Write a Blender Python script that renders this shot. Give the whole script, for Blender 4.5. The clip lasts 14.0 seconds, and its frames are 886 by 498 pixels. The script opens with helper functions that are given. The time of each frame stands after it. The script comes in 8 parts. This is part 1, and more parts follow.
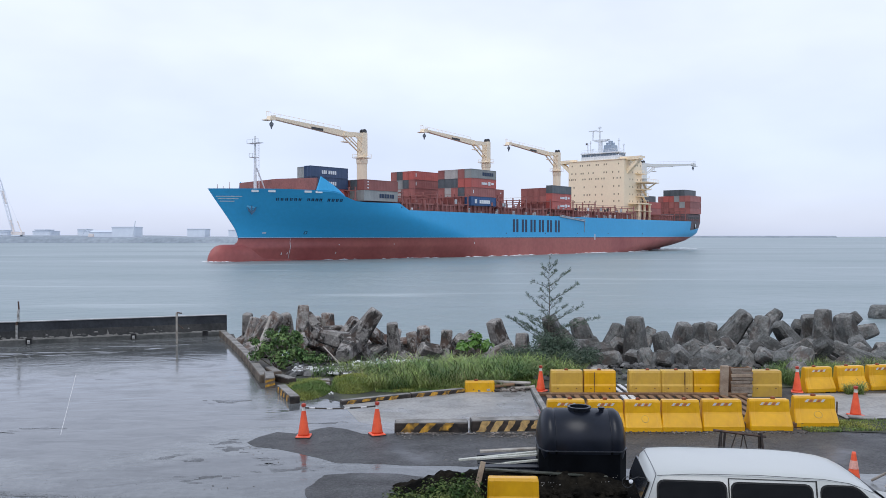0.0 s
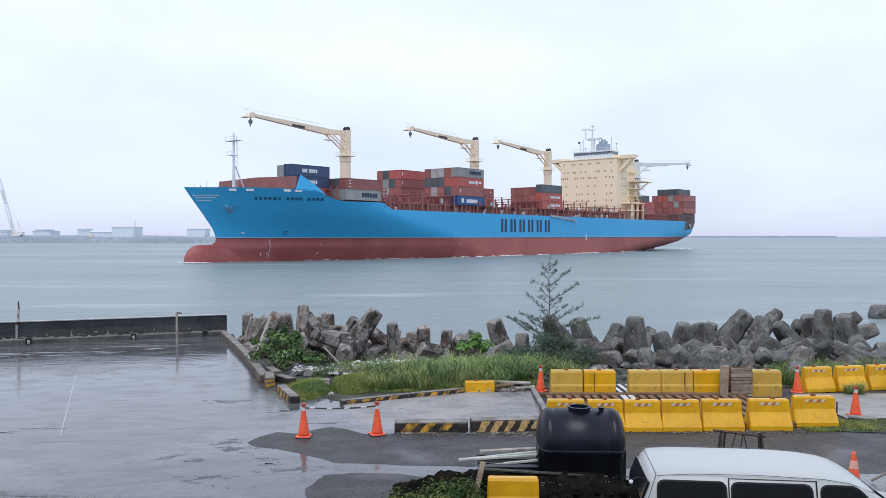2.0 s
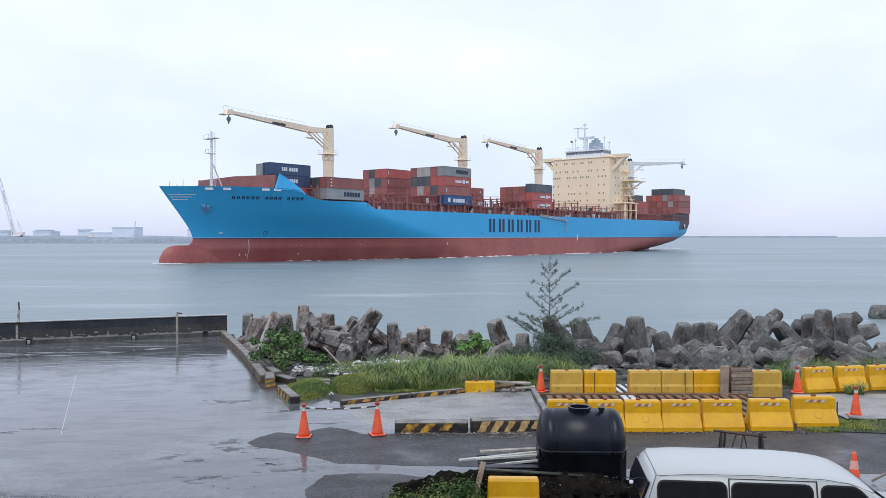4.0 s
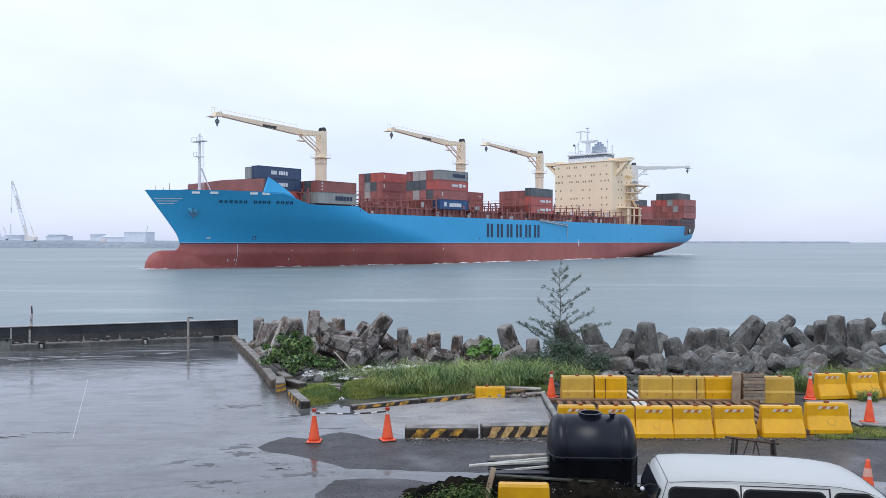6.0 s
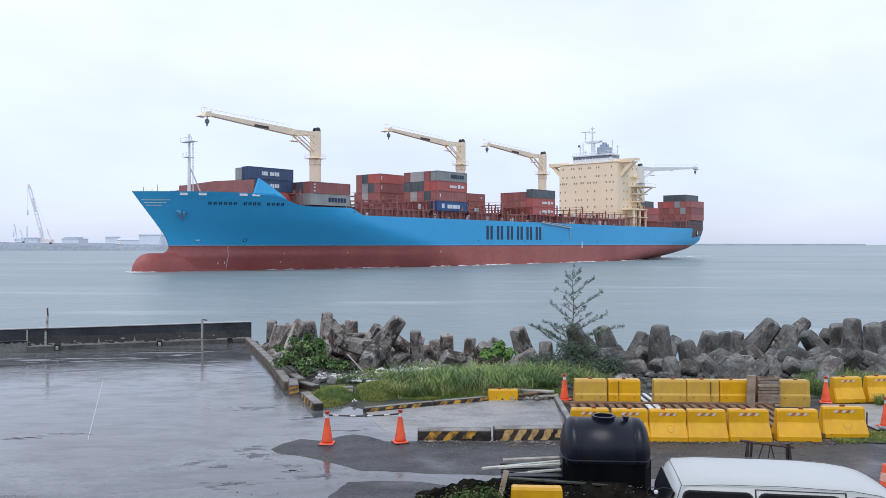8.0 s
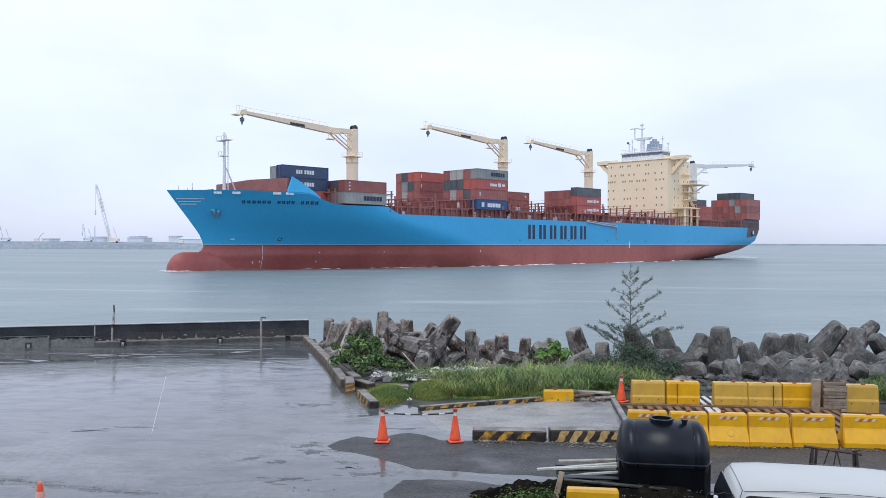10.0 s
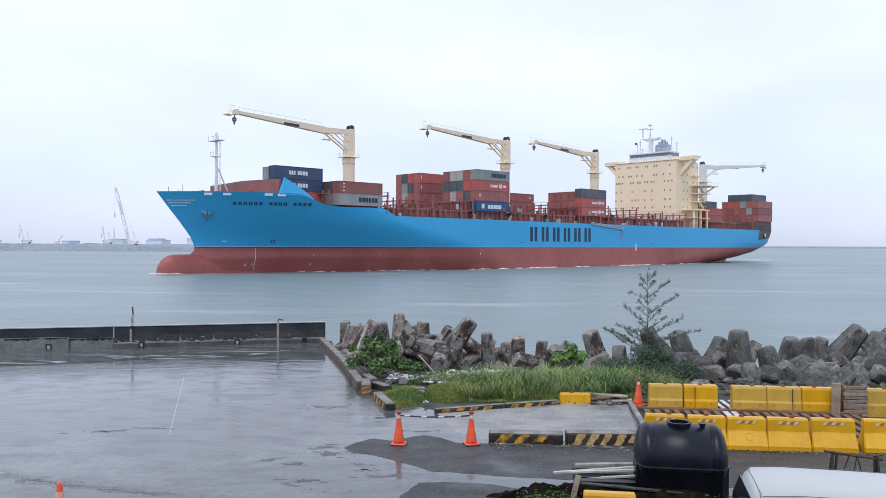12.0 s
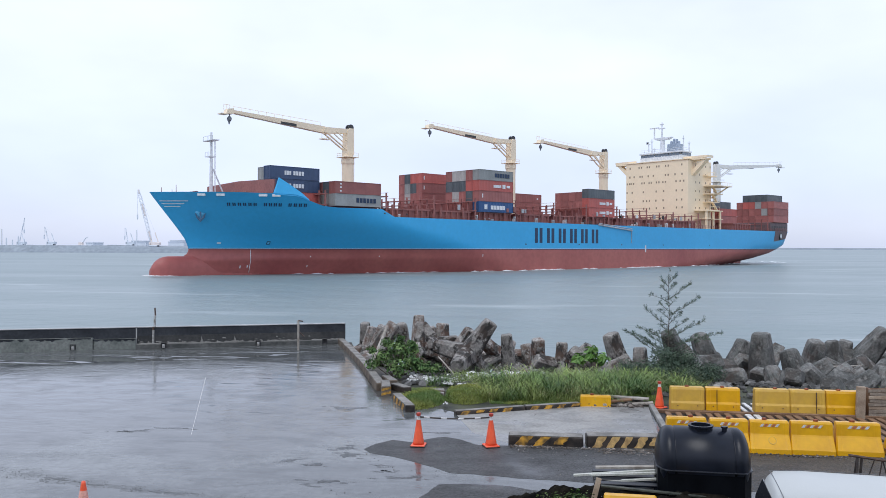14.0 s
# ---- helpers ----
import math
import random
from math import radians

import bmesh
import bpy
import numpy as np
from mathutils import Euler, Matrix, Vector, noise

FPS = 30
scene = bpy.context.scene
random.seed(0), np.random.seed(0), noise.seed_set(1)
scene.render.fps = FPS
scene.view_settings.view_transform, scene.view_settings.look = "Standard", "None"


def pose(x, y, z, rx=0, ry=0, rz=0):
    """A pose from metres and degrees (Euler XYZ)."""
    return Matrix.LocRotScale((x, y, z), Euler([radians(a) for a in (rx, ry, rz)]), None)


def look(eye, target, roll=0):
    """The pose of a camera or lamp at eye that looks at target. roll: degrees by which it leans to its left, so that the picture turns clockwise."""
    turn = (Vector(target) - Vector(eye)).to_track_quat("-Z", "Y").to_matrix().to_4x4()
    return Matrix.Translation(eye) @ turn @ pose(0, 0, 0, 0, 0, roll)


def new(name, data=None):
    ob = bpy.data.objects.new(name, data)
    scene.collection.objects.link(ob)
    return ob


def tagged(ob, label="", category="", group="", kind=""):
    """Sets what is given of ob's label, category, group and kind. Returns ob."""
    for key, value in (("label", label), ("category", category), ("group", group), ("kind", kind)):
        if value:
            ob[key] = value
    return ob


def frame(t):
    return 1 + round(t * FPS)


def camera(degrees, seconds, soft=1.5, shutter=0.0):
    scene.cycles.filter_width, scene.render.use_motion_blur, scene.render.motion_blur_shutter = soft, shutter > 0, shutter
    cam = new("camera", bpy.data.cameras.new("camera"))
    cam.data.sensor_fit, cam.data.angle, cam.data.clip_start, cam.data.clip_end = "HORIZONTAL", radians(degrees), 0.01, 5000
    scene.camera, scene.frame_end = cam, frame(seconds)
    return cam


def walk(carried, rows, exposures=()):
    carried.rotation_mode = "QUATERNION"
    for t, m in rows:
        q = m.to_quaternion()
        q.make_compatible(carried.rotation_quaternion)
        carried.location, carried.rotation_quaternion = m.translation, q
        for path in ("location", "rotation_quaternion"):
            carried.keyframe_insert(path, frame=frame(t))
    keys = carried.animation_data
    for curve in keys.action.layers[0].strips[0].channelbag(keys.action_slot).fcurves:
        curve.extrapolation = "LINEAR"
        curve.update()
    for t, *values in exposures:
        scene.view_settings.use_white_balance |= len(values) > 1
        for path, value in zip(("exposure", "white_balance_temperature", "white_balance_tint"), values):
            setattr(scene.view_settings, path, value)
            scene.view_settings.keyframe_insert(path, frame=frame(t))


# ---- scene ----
cam = camera(57.82, 14.0, soft=0.6)
EYE = (0.0, 0.0, 4.65)
PATH = [
    (0.0, 0.000, -0.949, -0.000),
    (3.2, 0.000, -0.949, -0.000),
    (5.3, 0.270, -0.660, 0.020),
    (5.5, 0.522, -0.542, 0.027),
    (6.0, 0.755, -0.567, -0.052),
    (6.5, 0.715, -0.522, -0.020),
    (7.0, 0.957, -0.508, -0.022),
    (7.5, 0.905, -0.487, -0.045),
    (8.0, 1.664, -0.396, -0.040),
    (8.5, 3.034, -0.427, -0.065),
    (9.0, 5.678, -0.443, -0.135),
    (9.2, 5.465, -0.447, -0.135),
    (11.3, 5.930, -0.400, -0.150),
    (11.5, 5.955, -0.304, -0.155),
    (12.0, 6.772, -0.268, -0.175),
    (12.5, 7.200, -0.147, -0.150),
    (13.0, 7.680, -0.148, -0.145),
    (13.5, 7.925, -0.146, -0.175),
    (14.0, 8.178, -0.156, -0.165),
]
walk(cam, [(t, pose(*EYE, 90 + pitch, roll, yaw)) for t, yaw, pitch, roll in PATH], [(0.0, -0.09), (0.4, 0.0), (14.0, 0.0)])

# ---- light: an overcast, rainy day ----
world = bpy.data.worlds.new("overcast")
scene.world = world
world.use_nodes = True
wn, wl = world.node_tree.nodes, world.node_tree.links
wn.clear()
w_out = wn.new("ShaderNodeOutputWorld")
w_bg = wn.new("ShaderNodeBackground")
w_sky = wn.new("ShaderNodeTexSky")
w_sky.sky_type, w_sky.sun_disc = "NISHITA", False
w_sky.sun_elevation, w_sky.sun_rotation = radians(65), radians(197)
w_co = wn.new("ShaderNodeTexCoord")
w_sep = wn.new("ShaderNodeSeparateXYZ")
w_ramp = wn.new("ShaderNodeValToRGB")
w_noise = wn.new("ShaderNodeTexNoise")
w_noise.inputs["Scale"].default_value = 3.0
w_noise.inputs["Detail"].default_value = 4.0
w_str = wn.new("ShaderNodeMapping")
w_str.inputs["Scale"].default_value = (1, 1, 2.5)
w_cloud = wn.new("ShaderNodeMapRange")
w_cloud.inputs["From Min"].default_value, w_cloud.inputs["From Max"].default_value = 0.3, 0.7
w_cloud.inputs["To Min"].default_value, w_cloud.inputs["To Max"].default_value = 0.9, 1.1
w_mul = wn.new("ShaderNodeVectorMath")
w_mul.operation = "SCALE"
w_mix = wn.new("ShaderNodeMix")
w_mix.data_type = "RGBA"
w_mix.inputs[0].default_value = 0.04
el = w_ramp.color_ramp.elements
el[0].position, el[0].color = 0.0, (0.575, 0.64, 0.85, 1)
el[1].position, el[1].color = 1.0, (0.545, 0.63, 0.80, 1)
e = el.new(0.10); e.color = (0.675, 0.735, 0.955, 1)
e = el.new(0.22); e.color = (0.87, 0.92, 1.11, 1)
e = el.new(0.42); e.color = (0.86, 0.925, 1.12, 1)
wl.new(w_co.outputs["Generated"], w_sep.inputs[0])
wl.new(w_sep.outputs["Z"], w_ramp.inputs[0])
wl.new(w_co.outputs["Generated"], w_str.inputs[0])
wl.new(w_str.outputs[0], w_noise.inputs["Vector"])
wl.new(w_noise.outputs["Fac"], w_cloud.inputs["Value"])
wl.new(w_ramp.outputs[0], w_mul.inputs[0])
wl.new(w_cloud.outputs[0], w_mul.inputs["Scale"])
wl.new(w_mul.outputs[0], w_mix.inputs[6])
wl.new(w_sky.outputs[0], w_mix.inputs[7])
wl.new(w_mix.outputs[2], w_bg.inputs["Color"])
w_bg.inputs["Strength"].default_value = 1.0
wl.new(w_bg.outputs[0], w_out.inputs[0])

sun = new("sun", bpy.data.lights.new("sun", "SUN"))
sun.data.energy, sun.data.angle, sun.data.color = 1.4, radians(35), (1.0, 1.0, 1.0)
sun.matrix_world = look((0, 0, 50), (7, 22, 0))

# ---- materials ----
def surface(name, a, b, rough=0.6, scale=1.5, fine=30.0, bump=0.1, metal=0.0, rough_b=None, spread=0.12, spec=0.5, rnd=0.0, coat=0.0, streak=0.0, grit=0.15, island=0.0):
    """A painted, mineral or plant surface: colour a to b by broad noise, grain by fine noise, both in relief."""
    m = bpy.data.materials.new(name)
    m.use_nodes = True
    n, l = m.node_tree.nodes, m.node_tree.links
    p = n["Principled BSDF"]
    co = n.new("ShaderNodeTexCoord")
    big = n.new("ShaderNodeTexNoise")
    big.inputs["Scale"].default_value, big.inputs["Detail"].default_value = scale, 5
    vec = co.outputs["Object"]
    if streak:
        mp = n.new("ShaderNodeMapping")
        mp.inputs["Scale"].default_value = (1, 1, streak)
        l.new(vec, mp.inputs[0])
        vec = mp.outputs[0]
    l.new(vec, big.inputs["Vector"])
    small = n.new("ShaderNodeTexNoise")
    small.inputs["Scale"].default_value, small.inputs["Detail"].default_value = fine, 3
    l.new(co.outputs["Object"], small.inputs["Vector"])
    st = n.new("ShaderNodeMapRange")
    st.inputs["From Min"].default_value, st.inputs["From Max"].default_value = 0.5 - spread, 0.5 + spread
    l.new(big.outputs["Fac"], st.inputs["Value"])
    mix = n.new("ShaderNodeMix")
    mix.data_type = "RGBA"
    mix.inputs[6].default_value, mix.inputs[7].default_value = (*a, 1), (*b, 1)
    l.new(st.outputs[0], mix.inputs[0])
    grain = n.new("ShaderNodeMapRange")
    grain.inputs["From Min"].default_value, grain.inputs["From Max"].default_value = 0.3, 0.7
    grain.inputs["To Min"].default_value, grain.inputs["To Max"].default_value = 1 - grit, 1 + grit
    l.new(small.outputs["Fac"], grain.inputs["Value"])
    sc = n.new("ShaderNodeVectorMath")
    sc.operation = "SCALE"
    l.new(mix.outputs[2], sc.inputs[0])
    fac = grain.outputs[0]
    if rnd:
        info = n.new("ShaderNodeObjectInfo")
        rm = n.new("ShaderNodeMapRange")
        rm.inputs["To Min"].default_value, rm.inputs["To Max"].default_value = 1 - rnd, 1 + rnd
        l.new(info.outputs["Random"], rm.inputs["Value"])
        mu = n.new("ShaderNodeMath")
        mu.operation = "MULTIPLY"
        l.new(fac, mu.inputs[0]), l.new(rm.outputs[0], mu.inputs[1])
        fac = mu.outputs[0]
    if island:
        geo = n.new("ShaderNodeNewGeometry")
        im = n.new("ShaderNodeMapRange")
        im.inputs["To Min"].default_value, im.inputs["To Max"].default_value = 1 - island, 1 + island
        l.new(geo.outputs["Random Per Island"], im.inputs["Value"])
        mu2 = n.new("ShaderNodeMath")
        mu2.operation = "MULTIPLY"
        l.new(fac, mu2.inputs[0]), l.new(im.outputs[0], mu2.inputs[1])
        fac = mu2.outputs[0]
    l.new(fac, sc.inputs["Scale"])
    l.new(sc.outputs[0], p.inputs["Base Color"])
    rr = n.new("ShaderNodeMapRange")
    rr.inputs["To Min"].default_value, rr.inputs["To Max"].default_value = rough, rough if rough_b is None else rough_b
    l.new(st.outputs[0], rr.inputs["Value"])
    l.new(rr.outputs[0], p.inputs["Roughness"])
    p.inputs["Metallic"].default_value = metal
    p.inputs["Specular IOR Level"].default_value = spec
    p.inputs["Coat Weight"].default_value = coat
    p.inputs["Coat Roughness"].default_value = 0.12
    if bump:
        bp = n.new("ShaderNodeBump")
        bp.inputs["Strength"].default_value, bp.inputs["Distance"].default_value = bump, 0.02
        l.new(small.outputs["Fac"], bp.inputs["Height"])
        l.new(bp.outputs[0], p.inputs["Normal"])
    return m


def water_surface():
    m = bpy.data.materials.new("sea")
    m.use_nodes = True
    n, l = m.node_tree.nodes, m.node_tree.links
    p = n["Principled BSDF"]
    p.inputs["Base Color"].default_value = (0.215, 0.272, 0.305, 1)
    p.inputs["Roughness"].default_value = 0.16
    p.inputs["IOR"].default_value = 1.33
    co = n.new("ShaderNodeTexCoord")
    heights = []
    for scale, stretch, detail, turn in ((0.12, 1.5, 3, 20), (0.55, 1.5, 4, 32), (2.4, 1.5, 3, 10)):
        mp = n.new("ShaderNodeMapping")
        mp.inputs["Rotation"].default_value = (0, 0, radians(turn))
        mp.inputs["Scale"].default_value = (scale / stretch, scale, scale)
        tx = n.new("ShaderNodeTexNoise")
        tx.inputs["Scale"].default_value, tx.inputs["Detail"].default_value = 1.0, detail
        l.new(co.outputs["Object"], mp.inputs[0]), l.new(mp.outputs[0], tx.inputs["Vector"])
        heights.append(tx)
    normal = None
    for tx, dist, power in zip(heights, (0.6, 0.19, 0.04), (1.0, 1.0, 1.0)):
        bp = n.new("ShaderNodeBump")
        bp.inputs["Strength"].default_value, bp.inputs["Distance"].default_value = power, dist
        l.new(tx.outputs["Fac"], bp.inputs["Height"])
        if normal:
            l.new(normal, bp.inputs["Normal"])
        normal = bp.outputs[0]
    l.new(normal, p.inputs["Normal"])
    # slicks: calmer and rougher patches
    mp = n.new("ShaderNodeMapping")
    mp.inputs["Scale"].default_value = (0.006, 0.03, 1)
    tx = n.new("ShaderNodeTexNoise")
    tx.inputs["Scale"].default_value, tx.inputs["Detail"].default_value = 1.0, 4
    l.new(co.outputs["Object"], mp.inputs[0]), l.new(mp.outputs[0], tx.inputs["Vector"])
    rr = n.new("ShaderNodeMapRange")
    rr.inputs["From Min"].default_value, rr.inputs["From Max"].default_value = 0.35, 0.65
    rr.inputs["To Min"].default_value, rr.inputs["To Max"].default_value = 0.32, 0.42
    l.new(tx.outputs["Fac"], rr.inputs["Value"]), l.new(rr.outputs[0], p.inputs["Roughness"])
    # thin drifts of old foam
    mp = n.new("ShaderNodeMapping")
    mp.inputs["Rotation"].default_value = (0, 0, radians(8))
    mp.inputs["Scale"].default_value = (0.02, 0.12, 1)
    tx = n.new("ShaderNodeTexNoise")
    tx.inputs["Scale"].default_value, tx.inputs["Detail"].default_value, tx.inputs["Distortion"].default_value = 1.0, 4, 0.5
    l.new(co.outputs["Object"], mp.inputs[0]), l.new(mp.outputs[0], tx.inputs["Vector"])
    fr = n.new("ShaderNodeMapRange")
    fr.inputs["From Min"].default_value, fr.inputs["From Max"].default_value = 0.615, 0.73
    fr.inputs["To Max"].default_value = 0.6
    l.new(tx.outputs["Fac"], fr.inputs["Value"])
    mx = n.new("ShaderNodeMix")
    mx.data_type = "RGBA"
    mx.inputs[6].default_value, mx.inputs[7].default_value = (0.190, 0.243, 0.247, 1), (0.47, 0.52, 0.52, 1)
    l.new(fr.outputs[0], mx.inputs[0]), l.new(mx.outputs[2], p.inputs["Base Color"])
    return m


def wet_ground(name, a, b, pool, scale=0.25, fine=12.0, dry=0.45, bump=0.15, threshold=0.5, stretch=(1, 1, 1), streaks=0.5, ripple=0.3, grit=0.2, waves=(0.7, 1.5, 1)):
    """Wet paving: standing water where the broad noise is low, damp grain elsewhere."""
    m = bpy.data.materials.new(name)
    m.use_nodes = True
    n, l = m.node_tree.nodes, m.node_tree.links
    p = n["Principled BSDF"]
    co = n.new("ShaderNodeTexCoord")
    mp = n.new("ShaderNodeMapping")
    mp.inputs["Scale"].default_value = stretch
    l.new(co.outputs["Object"], mp.inputs[0])
    big = n.new("ShaderNodeTexNoise")
    big.inputs["Scale"].default_value, big.inputs["Detail"].default_value = scale, 6
    big.inputs["Distortion"].default_value = 0.4
    l.new(mp.outputs[0], big.inputs["Vector"])
    small = n.new("ShaderNodeTexNoise")
    small.inputs["Scale"].default_value, small.inputs["Detail"].default_value = fine, 4
    l.new(co.outputs["Object"], small.inputs["Vector"])
    st = n.new("ShaderNodeMapRange")
    st.inputs["From Min"].default_value, st.inputs["From Max"].default_value = threshold - 0.05, threshold + 0.09
    l.new(big.outputs["Fac"], st.inputs["Value"])
    mix = n.new("ShaderNodeMix")
    mix.data_type = "RGBA"
    mix.inputs[6].default_value, mix.inputs[7].default_value = (*a, 1), (*b, 1)
    l.new(st.outputs[0], mix.inputs[0])
    grain = n.new("ShaderNodeMapRange")
    grain.inputs["From Min"].default_value, grain.inputs["From Max"].default_value = 0.3, 0.7
    grain.inputs["To Min"].default_value, grain.inputs["To Max"].default_value = 1 - grit, 1 + grit
    l.new(small.outputs["Fac"], grain.inputs["Value"])
    sm = n.new("ShaderNodeMapping")
    sm.inputs["Rotation"].default_value = (0, 0, radians(-12))
    sm.inputs["Scale"].default_value = (0.8, 1.3, 1)
    sk = n.new("ShaderNodeTexNoise")
    sk.inputs["Scale"].default_value, sk.inputs["Detail"].default_value, sk.inputs["Roughness"].default_value = 1.0, 7, 0.62
    l.new(co.outputs["Object"], sm.inputs[0]), l.new(sm.outputs[0], sk.inputs["Vector"])
    ss = n.new("ShaderNodeMapRange")
    ss.inputs["From Min"].default_value, ss.inputs["From Max"].default_value = 0.46, 0.62
    ss.inputs["To Min"].default_value, ss.inputs["To Max"].default_value = 1.0, 1.0 - 0.42 * streaks
    l.new(sk.outputs["Fac"], ss.inputs["Value"])
    gm = n.new("ShaderNodeMath")
    gm.operation = "MULTIPLY"
    l.new(grain.outputs[0], gm.inputs[0]), l.new(ss.outputs[0], gm.inputs[1])
    sc = n.new("ShaderNodeVectorMath")
    sc.operation = "SCALE"
    l.new(mix.outputs[2], sc.inputs[0]), l.new(gm.outputs[0], sc.inputs["Scale"])
    l.new(sc.outputs[0], p.inputs["Base Color"])
    rr = n.new("ShaderNodeMapRange")
    rr.inputs["To Min"].default_value, rr.inputs["To Max"].default_value = pool, dry
    l.new(st.outputs[0], rr.inputs["Value"])
    rs = n.new("ShaderNodeMapRange")
    rs.inputs["From Min"].default_value, rs.inputs["From Max"].default_value = 0.46, 0.62
    rs.inputs["To Min"].default_value, rs.inputs["To Max"].default_value = 0.0, 0.22 * streaks
    l.new(sk.outputs["Fac"], rs.inputs["Value"])
    ra = n.new("ShaderNodeMath")
    ra.operation = "ADD"
    l.new(rr.outputs[0], ra.inputs[0]), l.new(rs.outputs[0], ra.inputs[1])
    l.new(ra.outputs[0], p.inputs["Roughness"])
    bs = n.new("ShaderNodeMath")
    bs.operation = "MULTIPLY"
    bs.inputs[1].default_value = bump
    ad = n.new("ShaderNodeMath")
    ad.operation = "ADD"
    ad.inputs[1].default_value = 0.12
    l.new(st.outputs[0], ad.inputs[0]), l.new(ad.outputs[0], bs.inputs[0])
    bp = n.new("ShaderNodeBump")
    bp.inputs["Distance"].default_value = 0.03
    l.new(bs.outputs[0], bp.inputs["Strength"]), l.new(small.outputs["Fac"], bp.inputs["Height"])
    # wind ripples on the standing water
    wm = n.new("ShaderNodeMapping")
    wm.inputs["Rotation"].default_value = (0, 0, radians(-16))
    wm.inputs["Scale"].default_value = waves
    wt = n.new("ShaderNodeTexNoise")
    wt.inputs["Scale"].default_value, wt.inputs["Detail"].default_value = 1.3, 2
    wt.inputs["Distortion"].default_value = 0.6
    l.new(co.outputs["Object"], wm.inputs[0]), l.new(wm.outputs[0], wt.inputs["Vector"])
    wb = n.new("ShaderNodeBump")
    wb.inputs["Distance"].default_value = 0.06
    wet = n.new("ShaderNodeMapRange")
    wet.inputs["To Min"].default_value, wet.inputs["To Max"].default_value = ripple, ripple * 0.15
    l.new(st.outputs[0], wet.inputs["Value"]), l.new(wet.outputs[0], wb.inputs["Strength"])
    l.new(wt.outputs["Fac"], wb.inputs["Height"]), l.new(bp.outputs[0], wb.inputs["Normal"])
    l.new(wb.outputs[0], p.inputs["Normal"])
    return m


def glass(name, tint):
    m = bpy.data.materials.new(name)
    m.use_nodes = True
    p = m.node_tree.nodes["Principled BSDF"]
    p.inputs["Base Color"].default_value = (*tint, 1)
    p.inputs["Roughness"].default_value = 0.06
    p.inputs["Specular IOR Level"].default_value = 0.6
    return m


def armour_concrete(name, low, high, relief, algae, brown, lichen):
    """Old sea concrete: grey body from unit to unit cooler or browner, black algae runs, a few pale lichen specks, pitted."""
    m = surface(name, low, high, 0.85, 1.5, 16, relief, rnd=0.34, spread=0.17, grit=0.34)
    n, l = m.node_tree.nodes, m.node_tree.links
    p = n["Principled BSDF"]
    colour = p.inputs["Base Color"].links[0].from_socket
    co = n.new("ShaderNodeTexCoord")
    info = n.new("ShaderNodeObjectInfo")

    def over(paint, scale, lo, hi, most, stretch=(1, 1, 1), by_object=False):
        nonlocal colour
        mp = n.new("ShaderNodeMapping")
        mp.inputs["Scale"].default_value = stretch
        tx = n.new("ShaderNodeTexNoise")
        tx.inputs["Scale"].default_value, tx.inputs["Detail"].default_value, tx.inputs["Roughness"].default_value = scale, 8, 0.62
        l.new(co.outputs["Object"], mp.inputs[0]), l.new(mp.outputs[0], tx.inputs["Vector"])
        st = n.new("ShaderNodeMapRange")
        st.inputs["From Min"].default_value, st.inputs["From Max"].default_value, st.inputs["To Max"].default_value = lo, hi, most
        l.new(tx.outputs["Fac"], st.inputs["Value"])
        amount = st.outputs[0]
        if by_object:
            mu = n.new("ShaderNodeMath")
            mu.operation = "MULTIPLY"
            l.new(amount, mu.inputs[0]), l.new(info.outputs["Random"], mu.inputs[1])
            amount = mu.outputs[0]
        mx = n.new("ShaderNodeMix")
        mx.data_type = "RGBA"
        mx.inputs[7].default_value = (*paint, 1)
        l.new(amount, mx.inputs[0]), l.new(colour, mx.inputs[6])
        colour = mx.outputs[2]

    over((0.020, 0.0175, 0.0145), 1.9, 0.455, 0.53, algae, (1, 1, 0.55))
    over((0.105, 0.058, 0.038), 2.8, 0.45, 0.58, brown, by_object=True)
    over((0.46, 0.44, 0.40), 4.2, 0.57, 0.66, lichen)
    l.new(colour, p.inputs["Base Color"])
    return m


SEA = water_surface()
APRON = wet_ground("wet_concrete", (0.086, 0.092, 0.092), (0.152, 0.160, 0.156), 0.09, 0.16, 6.0, 0.18, 0.3, 0.55, (1, 1.4, 1), 0.45, 0.25, waves=(0.5, 1.1, 1))
FLOODED = wet_ground("flooded_concrete", (0.11, 0.115, 0.114), (0.160, 0.165, 0.163), 0.05, 0.3, 6.0, 0.1, 0.05, 0.66, (1, 1.6, 1), 0.15, 6.0, waves=(0.2, 0.6, 1))
ASPHALT = wet_ground("wet_asphalt", (0.030, 0.0305, 0.031), (0.056, 0.056, 0.055), 0.30, 0.5, 24.0, 0.55, 1.0, 0.36, streaks=0.5, grit=0.6)
DAMP = wet_ground("damp_bitumen", (0.055, 0.057, 0.058), (0.10, 0.102, 0.103), 0.2, 1.3, 30.0, 0.42, 0.5, 0.45, grit=0.35)
SLAB = wet_ground("wet_pale_concrete", (0.20, 0.196, 0.184), (0.31, 0.30, 0.28), 0.2, 0.6, 14.0, 0.55, 0.3, 0.45)
EARTH = surface("earth", (0.03, 0.027, 0.022), (0.075, 0.066, 0.052), 0.8, 1.3, 14, 0.7, grit=0.35)
# muddy tone, darkened further as the shade between grass blades
SHADED_GRASS_FLOOR = surface("turf", (0.025, 0.027, 0.016), (0.06, 0.064, 0.03), 0.7, 1.2, 25, 0.5)
CONCRETE = armour_concrete("weathered_concrete", (0.19, 0.178, 0.16), (0.39, 0.37, 0.34), 0.8, 0.95, 0.95, 0.6)
